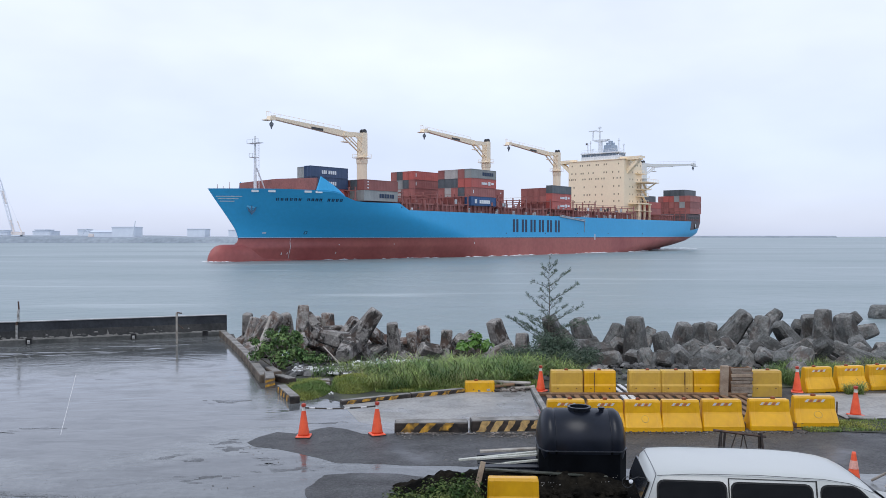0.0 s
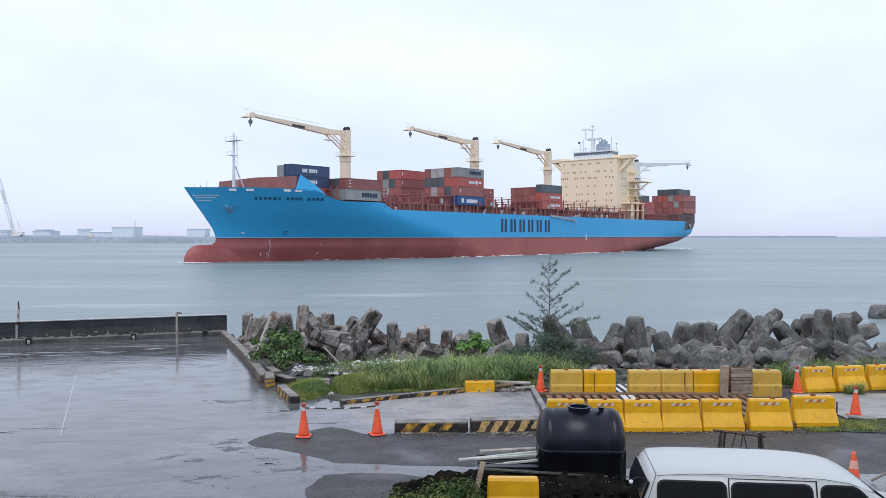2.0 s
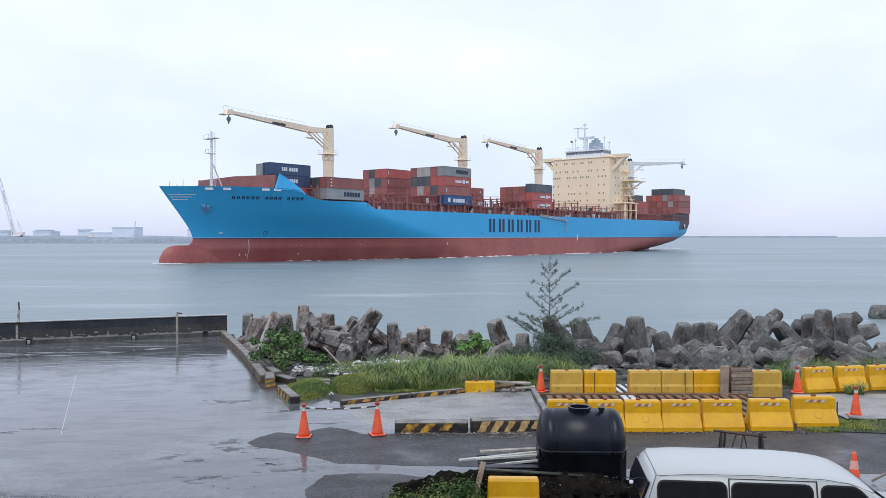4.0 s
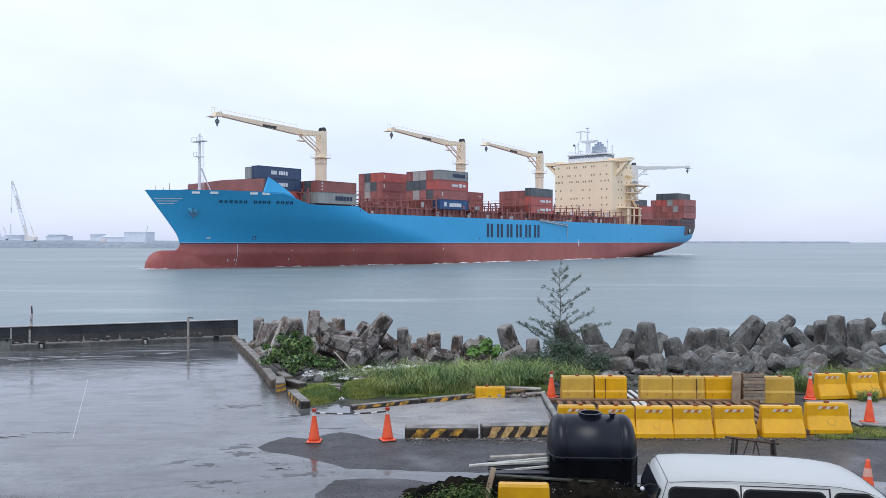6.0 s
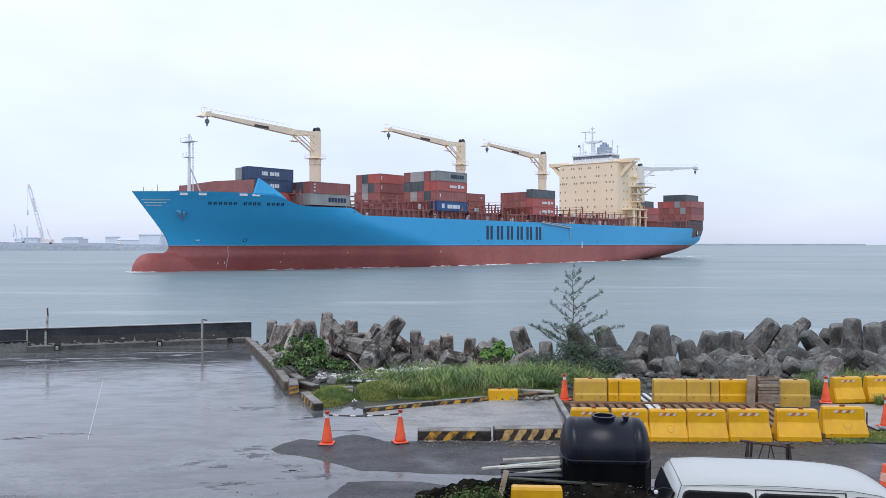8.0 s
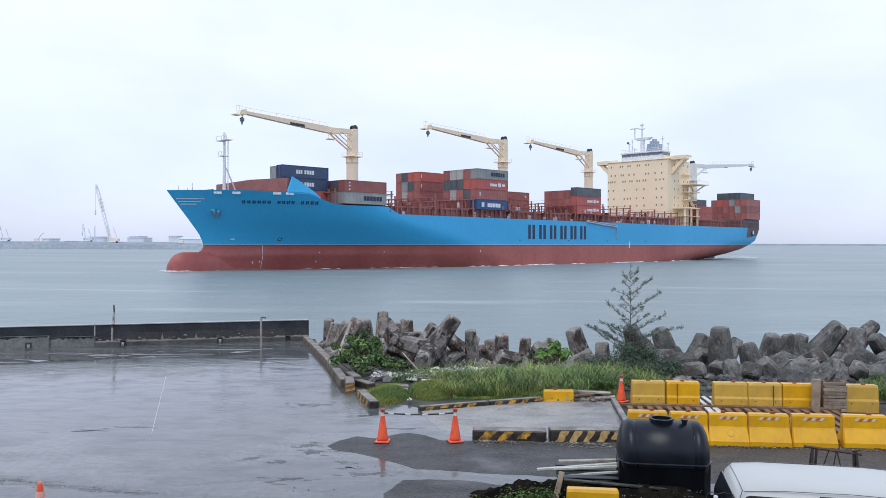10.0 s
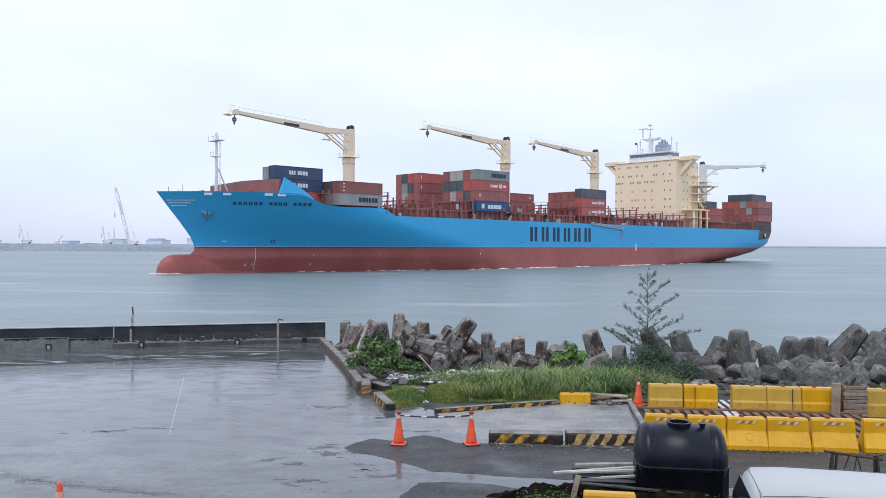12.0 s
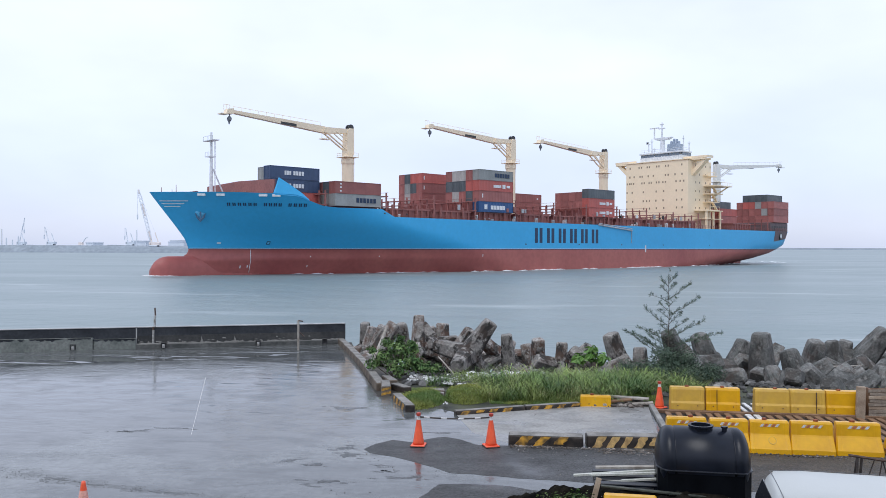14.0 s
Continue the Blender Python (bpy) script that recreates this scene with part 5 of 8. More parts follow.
    for z0, z1, xa in ((19.2, 21.8, 46.6), (22.1, 24.6, 46.6), (24.9, 27.4, 46.6)):
        prism(bm, ((xa, z0), (xa + 0.5, z0), (xa + 3.4, z1), (xa + 2.9, z1)), 1, 13.9, 14.7)
    part("stairway", bm, CREAM, house)
    bm = bmesh.new()
    tube(bm, (44.0, 17.0, 27.4), (48.0, 13.0, 23.6), 0.28, n=6)
    part("deck_strut", bm, CREAM, house)
    bm = bmesh.new()
    box(bm, (44, -9.7, 12.0), (X0, 9.7, 30.0))
    part("engine_casing", bm, CREAM, house)
    # boat deck, gangway and pale posts
    bm = bmesh.new()
    for x in (49, 53.5, 58):
        box(bm, (x, 16.6, 12.2), (x + 0.6, 17.2, 18.6))
    box(bm, (48.5, 12.5, 18.6), (59, 17.6, 18.9))
    box(bm, (48.5, 12.5, 15.8), (59, 17.6, 16.0))
    part("boat_deck", bm, CREAM, house)


def hull_marks():
    # lettering on the side: two dark bars for each letter
    n = 6
    x1, x0 = 149.2, 120.2
    w = (x1 - x0) / n
    for i in range(n):
        for f0, f1 in ((0.10, 0.34), (0.48, 0.72)):
            bm = bmesh.new()
            box(bm, (x1 - (i + f1) * w, 18.6, 7.2), (x1 - (i + f0) * w, 18.725, 11.15), bevel=0.02)
            part("letter_bar", bm, NAVY, ship)
    # name on the bow, in small bars
    for k, x in enumerate([231.5 - 0.88 * i for i in range(6)] + [225.3 - 0.88 * i for i in range(4)] + [220.8 - 1.0 * i for i in range(4)]):
        y = half_breadth(x, 14.6)
        dy = half_breadth(x - 1, 14.0) - half_breadth(x + 1, 14.0)
        dz = half_breadth(x, 14.6) - half_breadth(x, 13.4)
        bm = bmesh.new()
        for f0 in (-0.30, 0.08):
            box(bm, (f0, -0.05, -0.42), (f0 + 0.22, 0.05, 0.42))
        part("letter_bar", bm, NAVY, ship, at=pose(x, y + 0.03, 14.6, -math.degrees(math.atan2(dz, 1.2)), 0, -math.degrees(math.atan2(dy, 2))))
    # pale stripes of the bow badge
    for z, a, b in ((15.2, 242.2, 238.0), (14.65, 241.7, 238.4), (14.1, 241.2, 238.8)):
        bm = bmesh.new()
        prev = None
        for x in np.linspace(a, b, 8):
            y = half_breadth(x, z) + 0.06
            pair = [bm.verts.new((x, y, z - 0.08)), bm.verts.new((x, half_breadth(x, z + 0.16) + 0.06, z + 0.08))]
            if prev:
                bm.faces.new((prev[0], pair[0], pair[1], prev[1]))
            prev = pair
        part("bow_stripe", bm, SHIP_WHITE, ship)
    # draught mark and scupper stains
    for x, z0, z1, w in ((98.0, 4.6, 6.7, 0.35), (224.2, 0.5, 5.4, 0.06)):
        bm = bmesh.new()
        prev = None
        for z in np.linspace(z0, z1, 8):
            yy = half_breadth(x, z) + 0.05
            pair = [bm.verts.new((x - w, yy, z)), bm.verts.new((x + w, yy, z))]
            if prev:
                bm.faces.new((prev[0], prev[1], pair[1], pair[0]))
            prev = pair
        part("pale_mark", bm, SHIP_WHITE, ship)
    # small painted marks: thruster, bulb and load figures
    for x, z, w, h, m in ((230.4, 6.75, 0.38, 0.14, SHIP_WHITE), (221.2, 6.8, 0.36, 0.34, NAVY), (221.2, 6.8, 0.2, 0.18, PALE_BLUE), (226.1, 1.7, 0.10, 0.3, SHIP_WHITE), (224.7, 1.8, 0.08, 0.24, SHIP_WHITE), (212.3, 1.75, 0.10, 0.22, SHIP_WHITE), (212.0, 3.85, 0.10, 0.10, SHIP_WHITE), (196.5, 3.9, 0.10, 0.12, SHIP_WHITE), (168.0, 4.0, 0.10, 0.3, SHIP_WHITE)):
        bm = bmesh.new()
        off = 0.05 if m != PALE_BLUE else 0.06
        bm.faces.new([bm.verts.new((x + a * w, half_breadth(x + a * w, z + b * h) + off, z + b * h)) for a, b in ((-1, -1), (1, -1), (1, 1), (-1, 1))])
        part("hull_mark", bm, m, ship)
    # accommodation ladder stowed along the side
    bm = bmesh.new()
    tube(bm, (121.5, 18.9, 12.5), (105.3, 18.95, 11.1), 0.22, n=6)
    tube(bm, (121.5, 19.0, 12.9), (105.3, 19.05, 11.6), 0.12, n=6)
    tube(bm, (105.4, 18.85, 11.2), (105.4, 18.85, 7.4), 0.1, n=6)
    part("gangway", bm, GREY_STEEL, ship)
    for x in (198.5, 192, 170, 152, 130, 110, 88, 60):
        bm = bmesh.new()
        z = 6.7 if x < 160 else 13.3
        box(bm, (x, 18.55, z), (x + 0.45, 18.72 if x < 199 else 18.7, z + 0.3))
        part("scupper", bm, DARK_STEEL, ship)
    # dark mooring deck at the stern, with its round chocks
    for side in (1, -1):
        bm = bmesh.new()
        prev = None
        for x in (12.5, 10.5, 8.0, 6.0, 4.0, 2.0, 1.0, 0.2):
            col = []
            for z in np.linspace(8.4 + 0.09 * abs(12.5 - x), 12.3, 6):
                xx = max(x, aft_x(z) + 0.02)
                col.append(bm.verts.new((xx, side * (half_breadth(xx, z) + 0.05), z)))
            if prev:
                for i in range(5):
                    bm.faces.new((prev[i], col[i], col[i + 1], prev[i + 1]))
            prev = col
        part("stern_quarter", bm, STERN_BROWN, ship, "dark brown stern quarter plating")
    bm = bmesh.new()
    box(bm, (-0.7, -17.2, 12.2), (13.6, 17.2, 15.68), bevel=0.15)
    part("mooring_deck", bm, STERN_BROWN, ship)
    bm = bmesh.new()
    for i in range(6):
        box(bm, (1.2 + i * 2.0, 17.1, 12.7), (2.5 + i * 2.0, 17.26, 14.3))
    part("deck_opening", bm, DARK_STEEL, ship)
    bm = bmesh.new()
    lathe(bm, ((1.5, -0.3), (1.5, 0.14), (0.95, 0.16), (0.95, -0.3)), 18, pose(0, 0, 0, -90, 0, 0))
    ch = part("stern_chock", bm, DARK_STEEL, ship, at=pose(6.6, half_breadth(6.6, 10.6) + 0.12, 10.6, 0, 0, 6))
    # white disc painted in place of bright sky through the chock's hole
    bm = bmesh.new()
    lathe(bm, ((0.97, -0.1), (0.97, 0.06)), 18, pose(0, 0, 0, -90, 0, 0))
    part("chock_lining", bm, SHIP_WHITE, ch)


def wash():
    """Broken foam along the waterline and at the bulb, flat flakes on the water that go with the ship."""
    rnd = random.Random(31)
    bm = bmesh.new()

    def flake(x, y, w, d, high=1.0):
        n = 9
        ring = [bm.verts.new((x + w * math.cos(2 * math.pi * i / n) * rnd.uniform(0.6, 1.1), y + d * math.sin(2 * math.pi * i / n) * rnd.uniform(0.5, 1.1), 0.03)) for i in range(n)]
        top = bm.verts.new((x + w * rnd.uniform(-0.3, 0.3), y, rnd.uniform(0.14, 0.42) * high))
        for i in range(n):
            bm.faces.new((ring[i], ring[(i + 1) % n], top))

    for side in (1, -1):
        x = 238.0
        while x > 20:
            dense = 0.1 + 1.2 * max(0, noise.noise(Vector((x * 0.045, side, 2))) + 0.05)
            if rnd.random() < dense:
                flake(x, side * (half_breadth(x, 0.1) + rnd.uniform(0.0, 0.9)), rnd.uniform(0.7, 2.6), rnd.uniform(0.25, 0.8), 0.75)
            x -= rnd.uniform(0.4, 1.4)
        for i in range(26):
            a = rnd.uniform(0, 1)
            flake(244.5 - a * 5, side * (0.3 + 2.4 * a ** 0.5 + rnd.uniform(0, 0.6)), rnd.uniform(0.4, 1.2), rnd.uniform(0.25, 0.6), 0.8 * (1 - 0.6 * a))
    for i in range(70):
        flake(rnd.uniform(-40, 22), rnd.uniform(-9, 9), rnd.uniform(0.6, 2.6), rnd.uniform(0.15, 0.5), 0.5)
    ob = part("foam", bm, FOAM, ship, "broken white foam along the waterline")
    tagged(ob, kind="stuff")


STERN_BROWN = surface("stern_brown", (0.12, 0.09, 0.095), (0.14, 0.10, 0.105), 0.6, 0.3, 2, 0.03)
hull(), deck_gear(), cargo()
crane(pose(197.6, 3.0, 11.5), 1.7)
crane(pose(141.4, 3.0, 14.1), -1.0)
crane(pose(98.1, 3.0, 14.1), -1.0)
crane(pose(30.4, 4.6, 14.9), -2.0, 160.8, GREY_STEEL_PALE)
superstructure(), hull_marks(), wash()

# ---- the bank: armour units, rubble, kerbs ----
def bank():
    """Stony slope under the armour units, from the land down into the water, near black for the gaps' shade."""
    bm = bmesh.new()
    nx, ny = 150, 26
    grid = []
    for i in range(nx + 1):
        x = -10.4 + 51 * i / nx
        edge = lerp_table(((-10.4, 38.0), (-9, 34.7), (-7.35, 30.7), (-5, 29.4), (3, 28.2), (12, 27.6), (40, 27.0)), x)
        row = []
        for j in range(ny + 1):
            v = j / ny
            y = edge + 11.0 * v
            z = 0.06 - 0.95 * min(1, v / 0.16) ** 0.7 - 3.2 * max(0.0, v - 0.25) ** 1.2 + 0.35 * (noise.noise(Vector((x * 0.9, y * 0.9, 1.0)))) * min(1, v * 5) + 0.12 * noise.noise(Vector((x * 3, y * 3, 4))) * min(1, v * 8)
            row.append(bm.verts.new((x, y, z)))
        grid.append(row)
    for a, b in zip(grid, grid[1:]):
        for j in range(ny):
            bm.faces.new((a[j], b[j], b[j + 1], a[j + 1]))
    tagged(part("bank", bm, MUD_AND_SHADE), "rubble slope under the concrete armour units, blackened for shade in the gaps", kind="structure")


LEG = 1.42


def leg_mesh(seed, tip, root, first=1.42, material=None, worn=(0.05, 0.15)):
    """A four-legged armour unit about its centre: legs square with chamfered edges and blunt, worn ends, as wide as tip and root say. The first leg points up and may be longer."""
    rnd = random.Random(seed)
    bm = bmesh.new()
    dirs = [Vector((0, 0, 1))]
    for k in range(3):
        a = 2 * math.pi * k / 3
        dirs.append(Vector((math.cos(a) * 0.943, math.sin(a) * 0.943, -0.333)))
    for d in dirs:
        rot = d.to_track_quat("Z", "Y").to_matrix() @ Matrix.Rotation(rnd.uniform(0, 1.5), 3, "Z")
        half = rnd.choice((33, 35, 38))
        angles = [radians(v) for q in range(4) for v in (q * 90 - half, q * 90 + half)]
        n = len(angles)
        rings = []
        top = rnd.uniform(*worn)
        L = first if d.z == 1 else LEG
        for h, r in ((0.0, root), (0.21 * L, root * 0.94 + tip * 0.06), (0.5 * L, (root + tip) / 2), (0.74 * L, root * 0.22 + tip * 0.78), (L - top, tip), (L - top * 0.35, tip * 0.92), (L, tip - top * 0.85)):
            ring = []
            for a in angles:
                p = rot @ Vector((r * math.cos(a), r * math.sin(a), h))
                p += Vector([0.022 * noise.noise(p * 2.6 + Vector((seed * 3.1 + q * 7, 0, 0))) + 0.012 * noise.noise(p * 9 + Vector((seed * 1.7 + q * 5, 3, 0))) for q in range(3)])
                ring.append(bm.verts.new(p))
            rings.append(ring)
        for a, b in zip(rings, rings[1:]):
            for i in range(n):
                bm.faces.new((a[i], a[(i + 1) % n], b[(i + 1) % n], b[i]))
        bm.faces.new(rings[-1])
    return mesh_of("tetrapod", bm, material or CONCRETE)


UNITS = [leg_mesh(k, 0.285, 0.375) for k in range(5)]      # the older, straight-legged units
LONG = [leg_mesh(k + 11, 0.285, 0.45, 2.0) for k in range(2)]   # two with one long leg
TAPERED = [leg_mesh(k + 5, 0.295, 0.435, material=GREY_CONCRETE, worn=(0.12, 0.21)) for k in range(5)]   # stout units with tapered legs further east
# where the raised leg of each unit ends (x, y, z), how far it leans, and its size, from the kerb eastwards
CREST_WEST = (
        (-9.18, 37.60, 1.00, 0, 0.85), (-8.52, 36.40, 0.94, 12, 0.85), (-7.74, 35.30, 1.08, 24, 0.95), (-6.99, 34.20, 1.31, 30, 1.12),
        (-6.97, 35.40, 1.22, -4, 0.95), (-5.82, 33.40, 1.76, 1, 0.95), (-5.58, 35.00, 1.13, 0, 0.9), (-5.06, 35.20, 1.26, 0, 1),
        (-3.63, 33.60, 1.18, 31, 0.95), (-2.64, 32.30, 1.65, 35, 1.15), (-2.10, 33.00, 1.05, -4, 0.98), (-1.38, 34.40, 0.51, -14, 0.9),
        (-0.77, 32.20, 0.98, 2, 0.95), (0.16, 31.60, 0.94, 3, 0.95), (1.93, 30.80, 1.42, -18, 1.12), (3.20, 32.40, 0.71, 0, 0.95))
CREST_EAST = (
        (5.06, 30.40, 1.49, -22, 1.15), (7.04, 31.80, 1.14, 22, 1.05), (7.32, 30.60, 1.57, -3, 1.2), (8.03, 29.80, 1.07, -16, 1.1),
        (9.50, 31.40, 1.23, 8, 1.15), (10.39, 32.60, 1.12, -8, 1), (11.08, 33.00, 1.08, 10, 1), (12.49, 35.00, 0.96, -65, 0.95),
        (12.34, 32.40, 1.55, 34, 1.2), (12.82, 32.00, 1.43, 14, 1.25), (13.65, 32.80, 1.08, -38, 1.1), (14.82, 34.00, 0.85, -75, 1.1),
        (15.33, 33.60, 1.32, -6, 1.1), (15.66, 33.00, 1.64, 2, 1.2), (15.88, 31.80, 1.54, -12, 1.3), (18.16, 33.60, 0.75, 75, 1.1),
        (31.6, 59.0, -0.95, -80, 2.2))
SLOPE_WEST = (
        (-5.17, 36.80, -0.14, 20, 0.9), (-3.70, 36.40, -0.22, -70, 1), (-2.37, 35.80, -0.11, 60, 1), (-1.11, 35.60, -0.09, 80, 1),
        (-4.3, 34.60, 0.62, 83, 0.74), (-0.86, 31.20, 0.28, -70, 0.95), (2.61, 30.60, 0.45, 60, 1),
        (3.91, 31.50, 0.46, -35, 0.9), (5.88, 30.20, 0.50, 82, 1.1), (6.58, 31.00, 0.53, -60, 0.95), (7.22, 28.90, 0.56, -10, 0.95),
        (8.24, 28.60, 0.60, -42, 1.15), (9.30, 29.40, 0.61, 60, 1.1), (9.51, 28.80, 0.57, -40, 1.05), (10.74, 31.00, 0.66, -30, 1.1))
SLOPE_EAST = (
        (10.32, 28.90, 0.48, 50, 1), (10.82, 28.50, 0.68, 5, 0.95), (10.99, 28.00, 0.55, -60, 0.95), (12.03, 30.40, 0.74, -45, 1.1),
        (13.26, 31.00, 0.61, -30, 1.1), (13.08, 29.60, 0.46, 60, 1.1), (14.17, 30.60, 0.60, 10, 1.1), (14.43, 29.80, 0.56, -55, 1.1),
        (15.92, 31.00, 0.66, -35, 1.25), (15.58, 29.60, 0.52, 50, 1.1), (16.81, 30.50, 0.51, 0, 1.1), (9.39, 32.00, 0.62, -50, 1),
        (12.43, 33.50, 0.57, -20, 1.1), (6.08, 32.40, 0.57, 20, 0.9),
        (6.3, 28.3, 0.35, 70, 1.1), (7.7, 28.4, 0.42, 15, 1.0), (8.9, 28.0, 0.42, -65, 1.1), (10.2, 27.7, 0.5, 55, 1.1), (11.6, 27.6, 0.55, -30, 1.1), (12.8, 28.1, 0.6, 40, 1.15))


def tetrapod(tip, lean, back, size, spin, k, label="weathered grey concrete tetrapod on the bank"):
    """tip: end of its first leg; lean: degrees to the right, back: degrees away."""
    d = Vector((math.sin(radians(lean)), math.sin(radians(back)), math.cos(radians(lean)) * math.cos(radians(back)))).normalized()
    long = spin == 268
    c = tip - d * (2.0 if long else LEG) * size
    q = Vector((0, 0, 1)).rotation_difference(d).to_matrix().to_4x4()
    m = Matrix.Translation(c) @ q @ pose(0, 0, 0, 0, 0, spin) @ Matrix.Scale(size, 4)
    ob = new("tetrapod", LONG[k % 2] if long else (UNITS if tip.x < 4.5 else TAPERED)[k % 5])
    ob.matrix_basis = m
    tagged(ob, label, "tetrapod", "concrete armour units on the bank")


def armour():
    for i, (x, y, z, lean, s) in enumerate(CREST_WEST + CREST_EAST):
        # the two leaning units stand on a foot turned towards the yard
        tetrapod(Vector((x, y, z)), lean, (-12, 6, -4, 9)[i % 4], s, {5: 30, 8: 268, 9: 270}.get(i, i * 47 % 360), i)
    # lower, half-buried units that fill the slope
    for i, (x, y, z, lean, s) in enumerate(SLOPE_WEST + SLOPE_EAST):
        tetrapod(Vector((x, y, z)), lean, (20, -25, 35, -10)[i % 4], s, i * 71 % 360, i + 2, "half-buried grey concrete tetrapod low on the bank")


def kerb_run(name, pts, height, width, label, stripes=None, pitch=0.42, slant=0.18):
    """A kerb of straight concrete lengths; stripes: (paint, share of each pitch) on its near face and top."""
    top = None
    for (x0, y0), (x1, y1) in zip(pts, pts[1:]):
        L = math.hypot(x1 - x0, y1 - y0)
        ang = math.degrees(math.atan2(y1 - y0, x1 - x0))
        top = thing(name, pose(x0, y0, 0, 0, 0, ang), label, "kerb", kind="structure")
        bm = bmesh.new()
        box(bm, (0.01, 0, -0.3), (L - 0.01, width, height), bevel=0.025)
        part("body", bm, BLACK_PAINT if stripes else STAINED_KERB, top)
        bm = bmesh.new()
        box(bm, (0.03, 0.012, height - 0.003), (L - 0.03, width - 0.01, height + 0.004))
        part("top_face", bm, KERB_TOP, top)
        if stripes:
            x = 0.12
            while x + slant + pitch * 0.5 < L:
                w = pitch * random.uniform(0.46, 0.62)
                # worn stripe: ragged sides and chipped ends
                lo, hi = 0.02 + random.uniform(0, 0.25) * height * (random.random() < 0.35), height - 0.012
                left = [(x + slant * (z / height) + random.uniform(-0.022, 0.022), z) for z in np.linspace(lo, hi, 6)]
                right = [(x + w + slant * (z / height) + random.uniform(-0.03, 0.022), z) for z in np.linspace(lo, hi, 6)]
                bm = bmesh.new()
                prism(bm, left + right[::-1], 1, -0.005, 0.002)
                part("stripe", bm, stripes, top)
                x += pitch
    return top


def kerbs():
    kerb_run("kerb_front", ((-1.15, 18.76), (0.6, 18.79)), 0.255, 0.40, "black and yellow striped concrete kerb beside the ramp", YELLOW_KERB, 0.43, 0.22)
    kerb_run("kerb_front_worn", ((0.66, 18.84), (2.75, 19.0)), 0.285, 0.40, "worn striped concrete kerb with flaked paint", WHITE_KERB, 0.315, 0.17)
    kerb_run("kerb_back", ((-2.77, 21.85), (-0.9, 22.85), (0.66, 23.6)), 0.135, 0.2, "low black and yellow kerb before the grass", YELLOW_KERB, 0.42, 0.12)
    line = [Vector(p) for p in ((-10.7, 37.9), (-9.35, 34.6), (-8.3, 32.0), (-7.35, 29.6), (-6.5, 27.2))]
    blocks = [a.lerp(b, k / 3) for a, b in zip(line, line[1:]) for k in range(3)] + [line[-1]]
    kerb_run("kerb_edge", [(p.x + 0.012 * (-1) ** i, p.y) for i, p in enumerate(blocks)], 0.27, 0.28, "grey concrete kerb beams along the apron")
    for x, y, a, w, h, m, end in ((-6.0, 26.25, -69, 1.95, 0.27, STAINED_KERB, 0), (-5.42, 25.0, -76, 1.15, 0.31, STAINED_KERB, 1), (-5.62, 26.5, -62, 1.0, 0.24, STAINED_KERB, 0), (-5.0, 25.35, -48, 0.85, 0.2, BLACK_PAINT, 0)):
        b = thing("kerb_block", pose(x, y, 0.0, 0, 1, a), "displaced concrete kerb block with flaked striped end" if end else "displaced stained concrete kerb block at the apron's edge", "concrete block", "loose kerb blocks")
        bm = bmesh.new()
        box(bm, (-w / 2, -0.15, -0.02), (w / 2, 0.15, h), bevel=0.025)
        part("body", bm, m, b)
        bm = bmesh.new()
        box(bm, (-w / 2 + 0.02, -0.13, h - 0.003), (w / 2 - 0.02, 0.13, h + 0.004))
        part("top_face", bm, KERB_TOP, b)
        if end:
            for z0 in (0.03, 0.17):
                bm = bmesh.new()
                prism(bm, ((-0.15, z0), (-0.15, z0 + 0.07), (0.15, z0 + 0.14), (0.15, z0 + 0.07)), 0, w / 2 - 0.002, w / 2 + 0.005)
                part("stripe", bm, YELLOW_KERB, b)
    # broken slabs in the turf
    for x, y, a, w, d, h in ((-3.66, 24.35, 8, 0.42, 0.34, 0.15), (-3.78, 25.0, 14, 0.5, 0.4, 0.13), (-4.25, 24.55, -5, 0.35, 0.16, 0.08)):
        bm = bmesh.new()
        box(bm, (-w / 2, -d / 2, 0), (w / 2, d / 2, h), bevel=0.02)
        tagged(part("concrete_slab", bm, CONCRETE, at=pose(x, y, 0.02, 2, 0, a)), "small grey concrete slab in the turf", "slab", "slabs in the turf")
    kerb_run("kerb_stub", ((-4.95, 23.75), (-4.2, 22.0)), 0.22, 0.27, "short black and yellow striped kerb", YELLOW_KERB, 0.4, 0.15)


KERB_TOP = surface("worn_kerb_top", (0.11, 0.103, 0.09), (0.29, 0.272, 0.245), 0.7, 2.5, 22, 0.4, spread=0.2)
STAINED_KERB = surface("stained_kerb_side", (0.05, 0.037, 0.027), (0.19, 0.15, 0.112), 0.75, 2.2, 20, 0.5, spread=0.2)
WHITE_KERB = surface("flaked_pale_yellow_paint", (0.70, 0.47, 0.18), (0.34, 0.21, 0.09), 0.6, 9, 35, 0.3, spread=0.2)
bank(), armour(), kerbs()


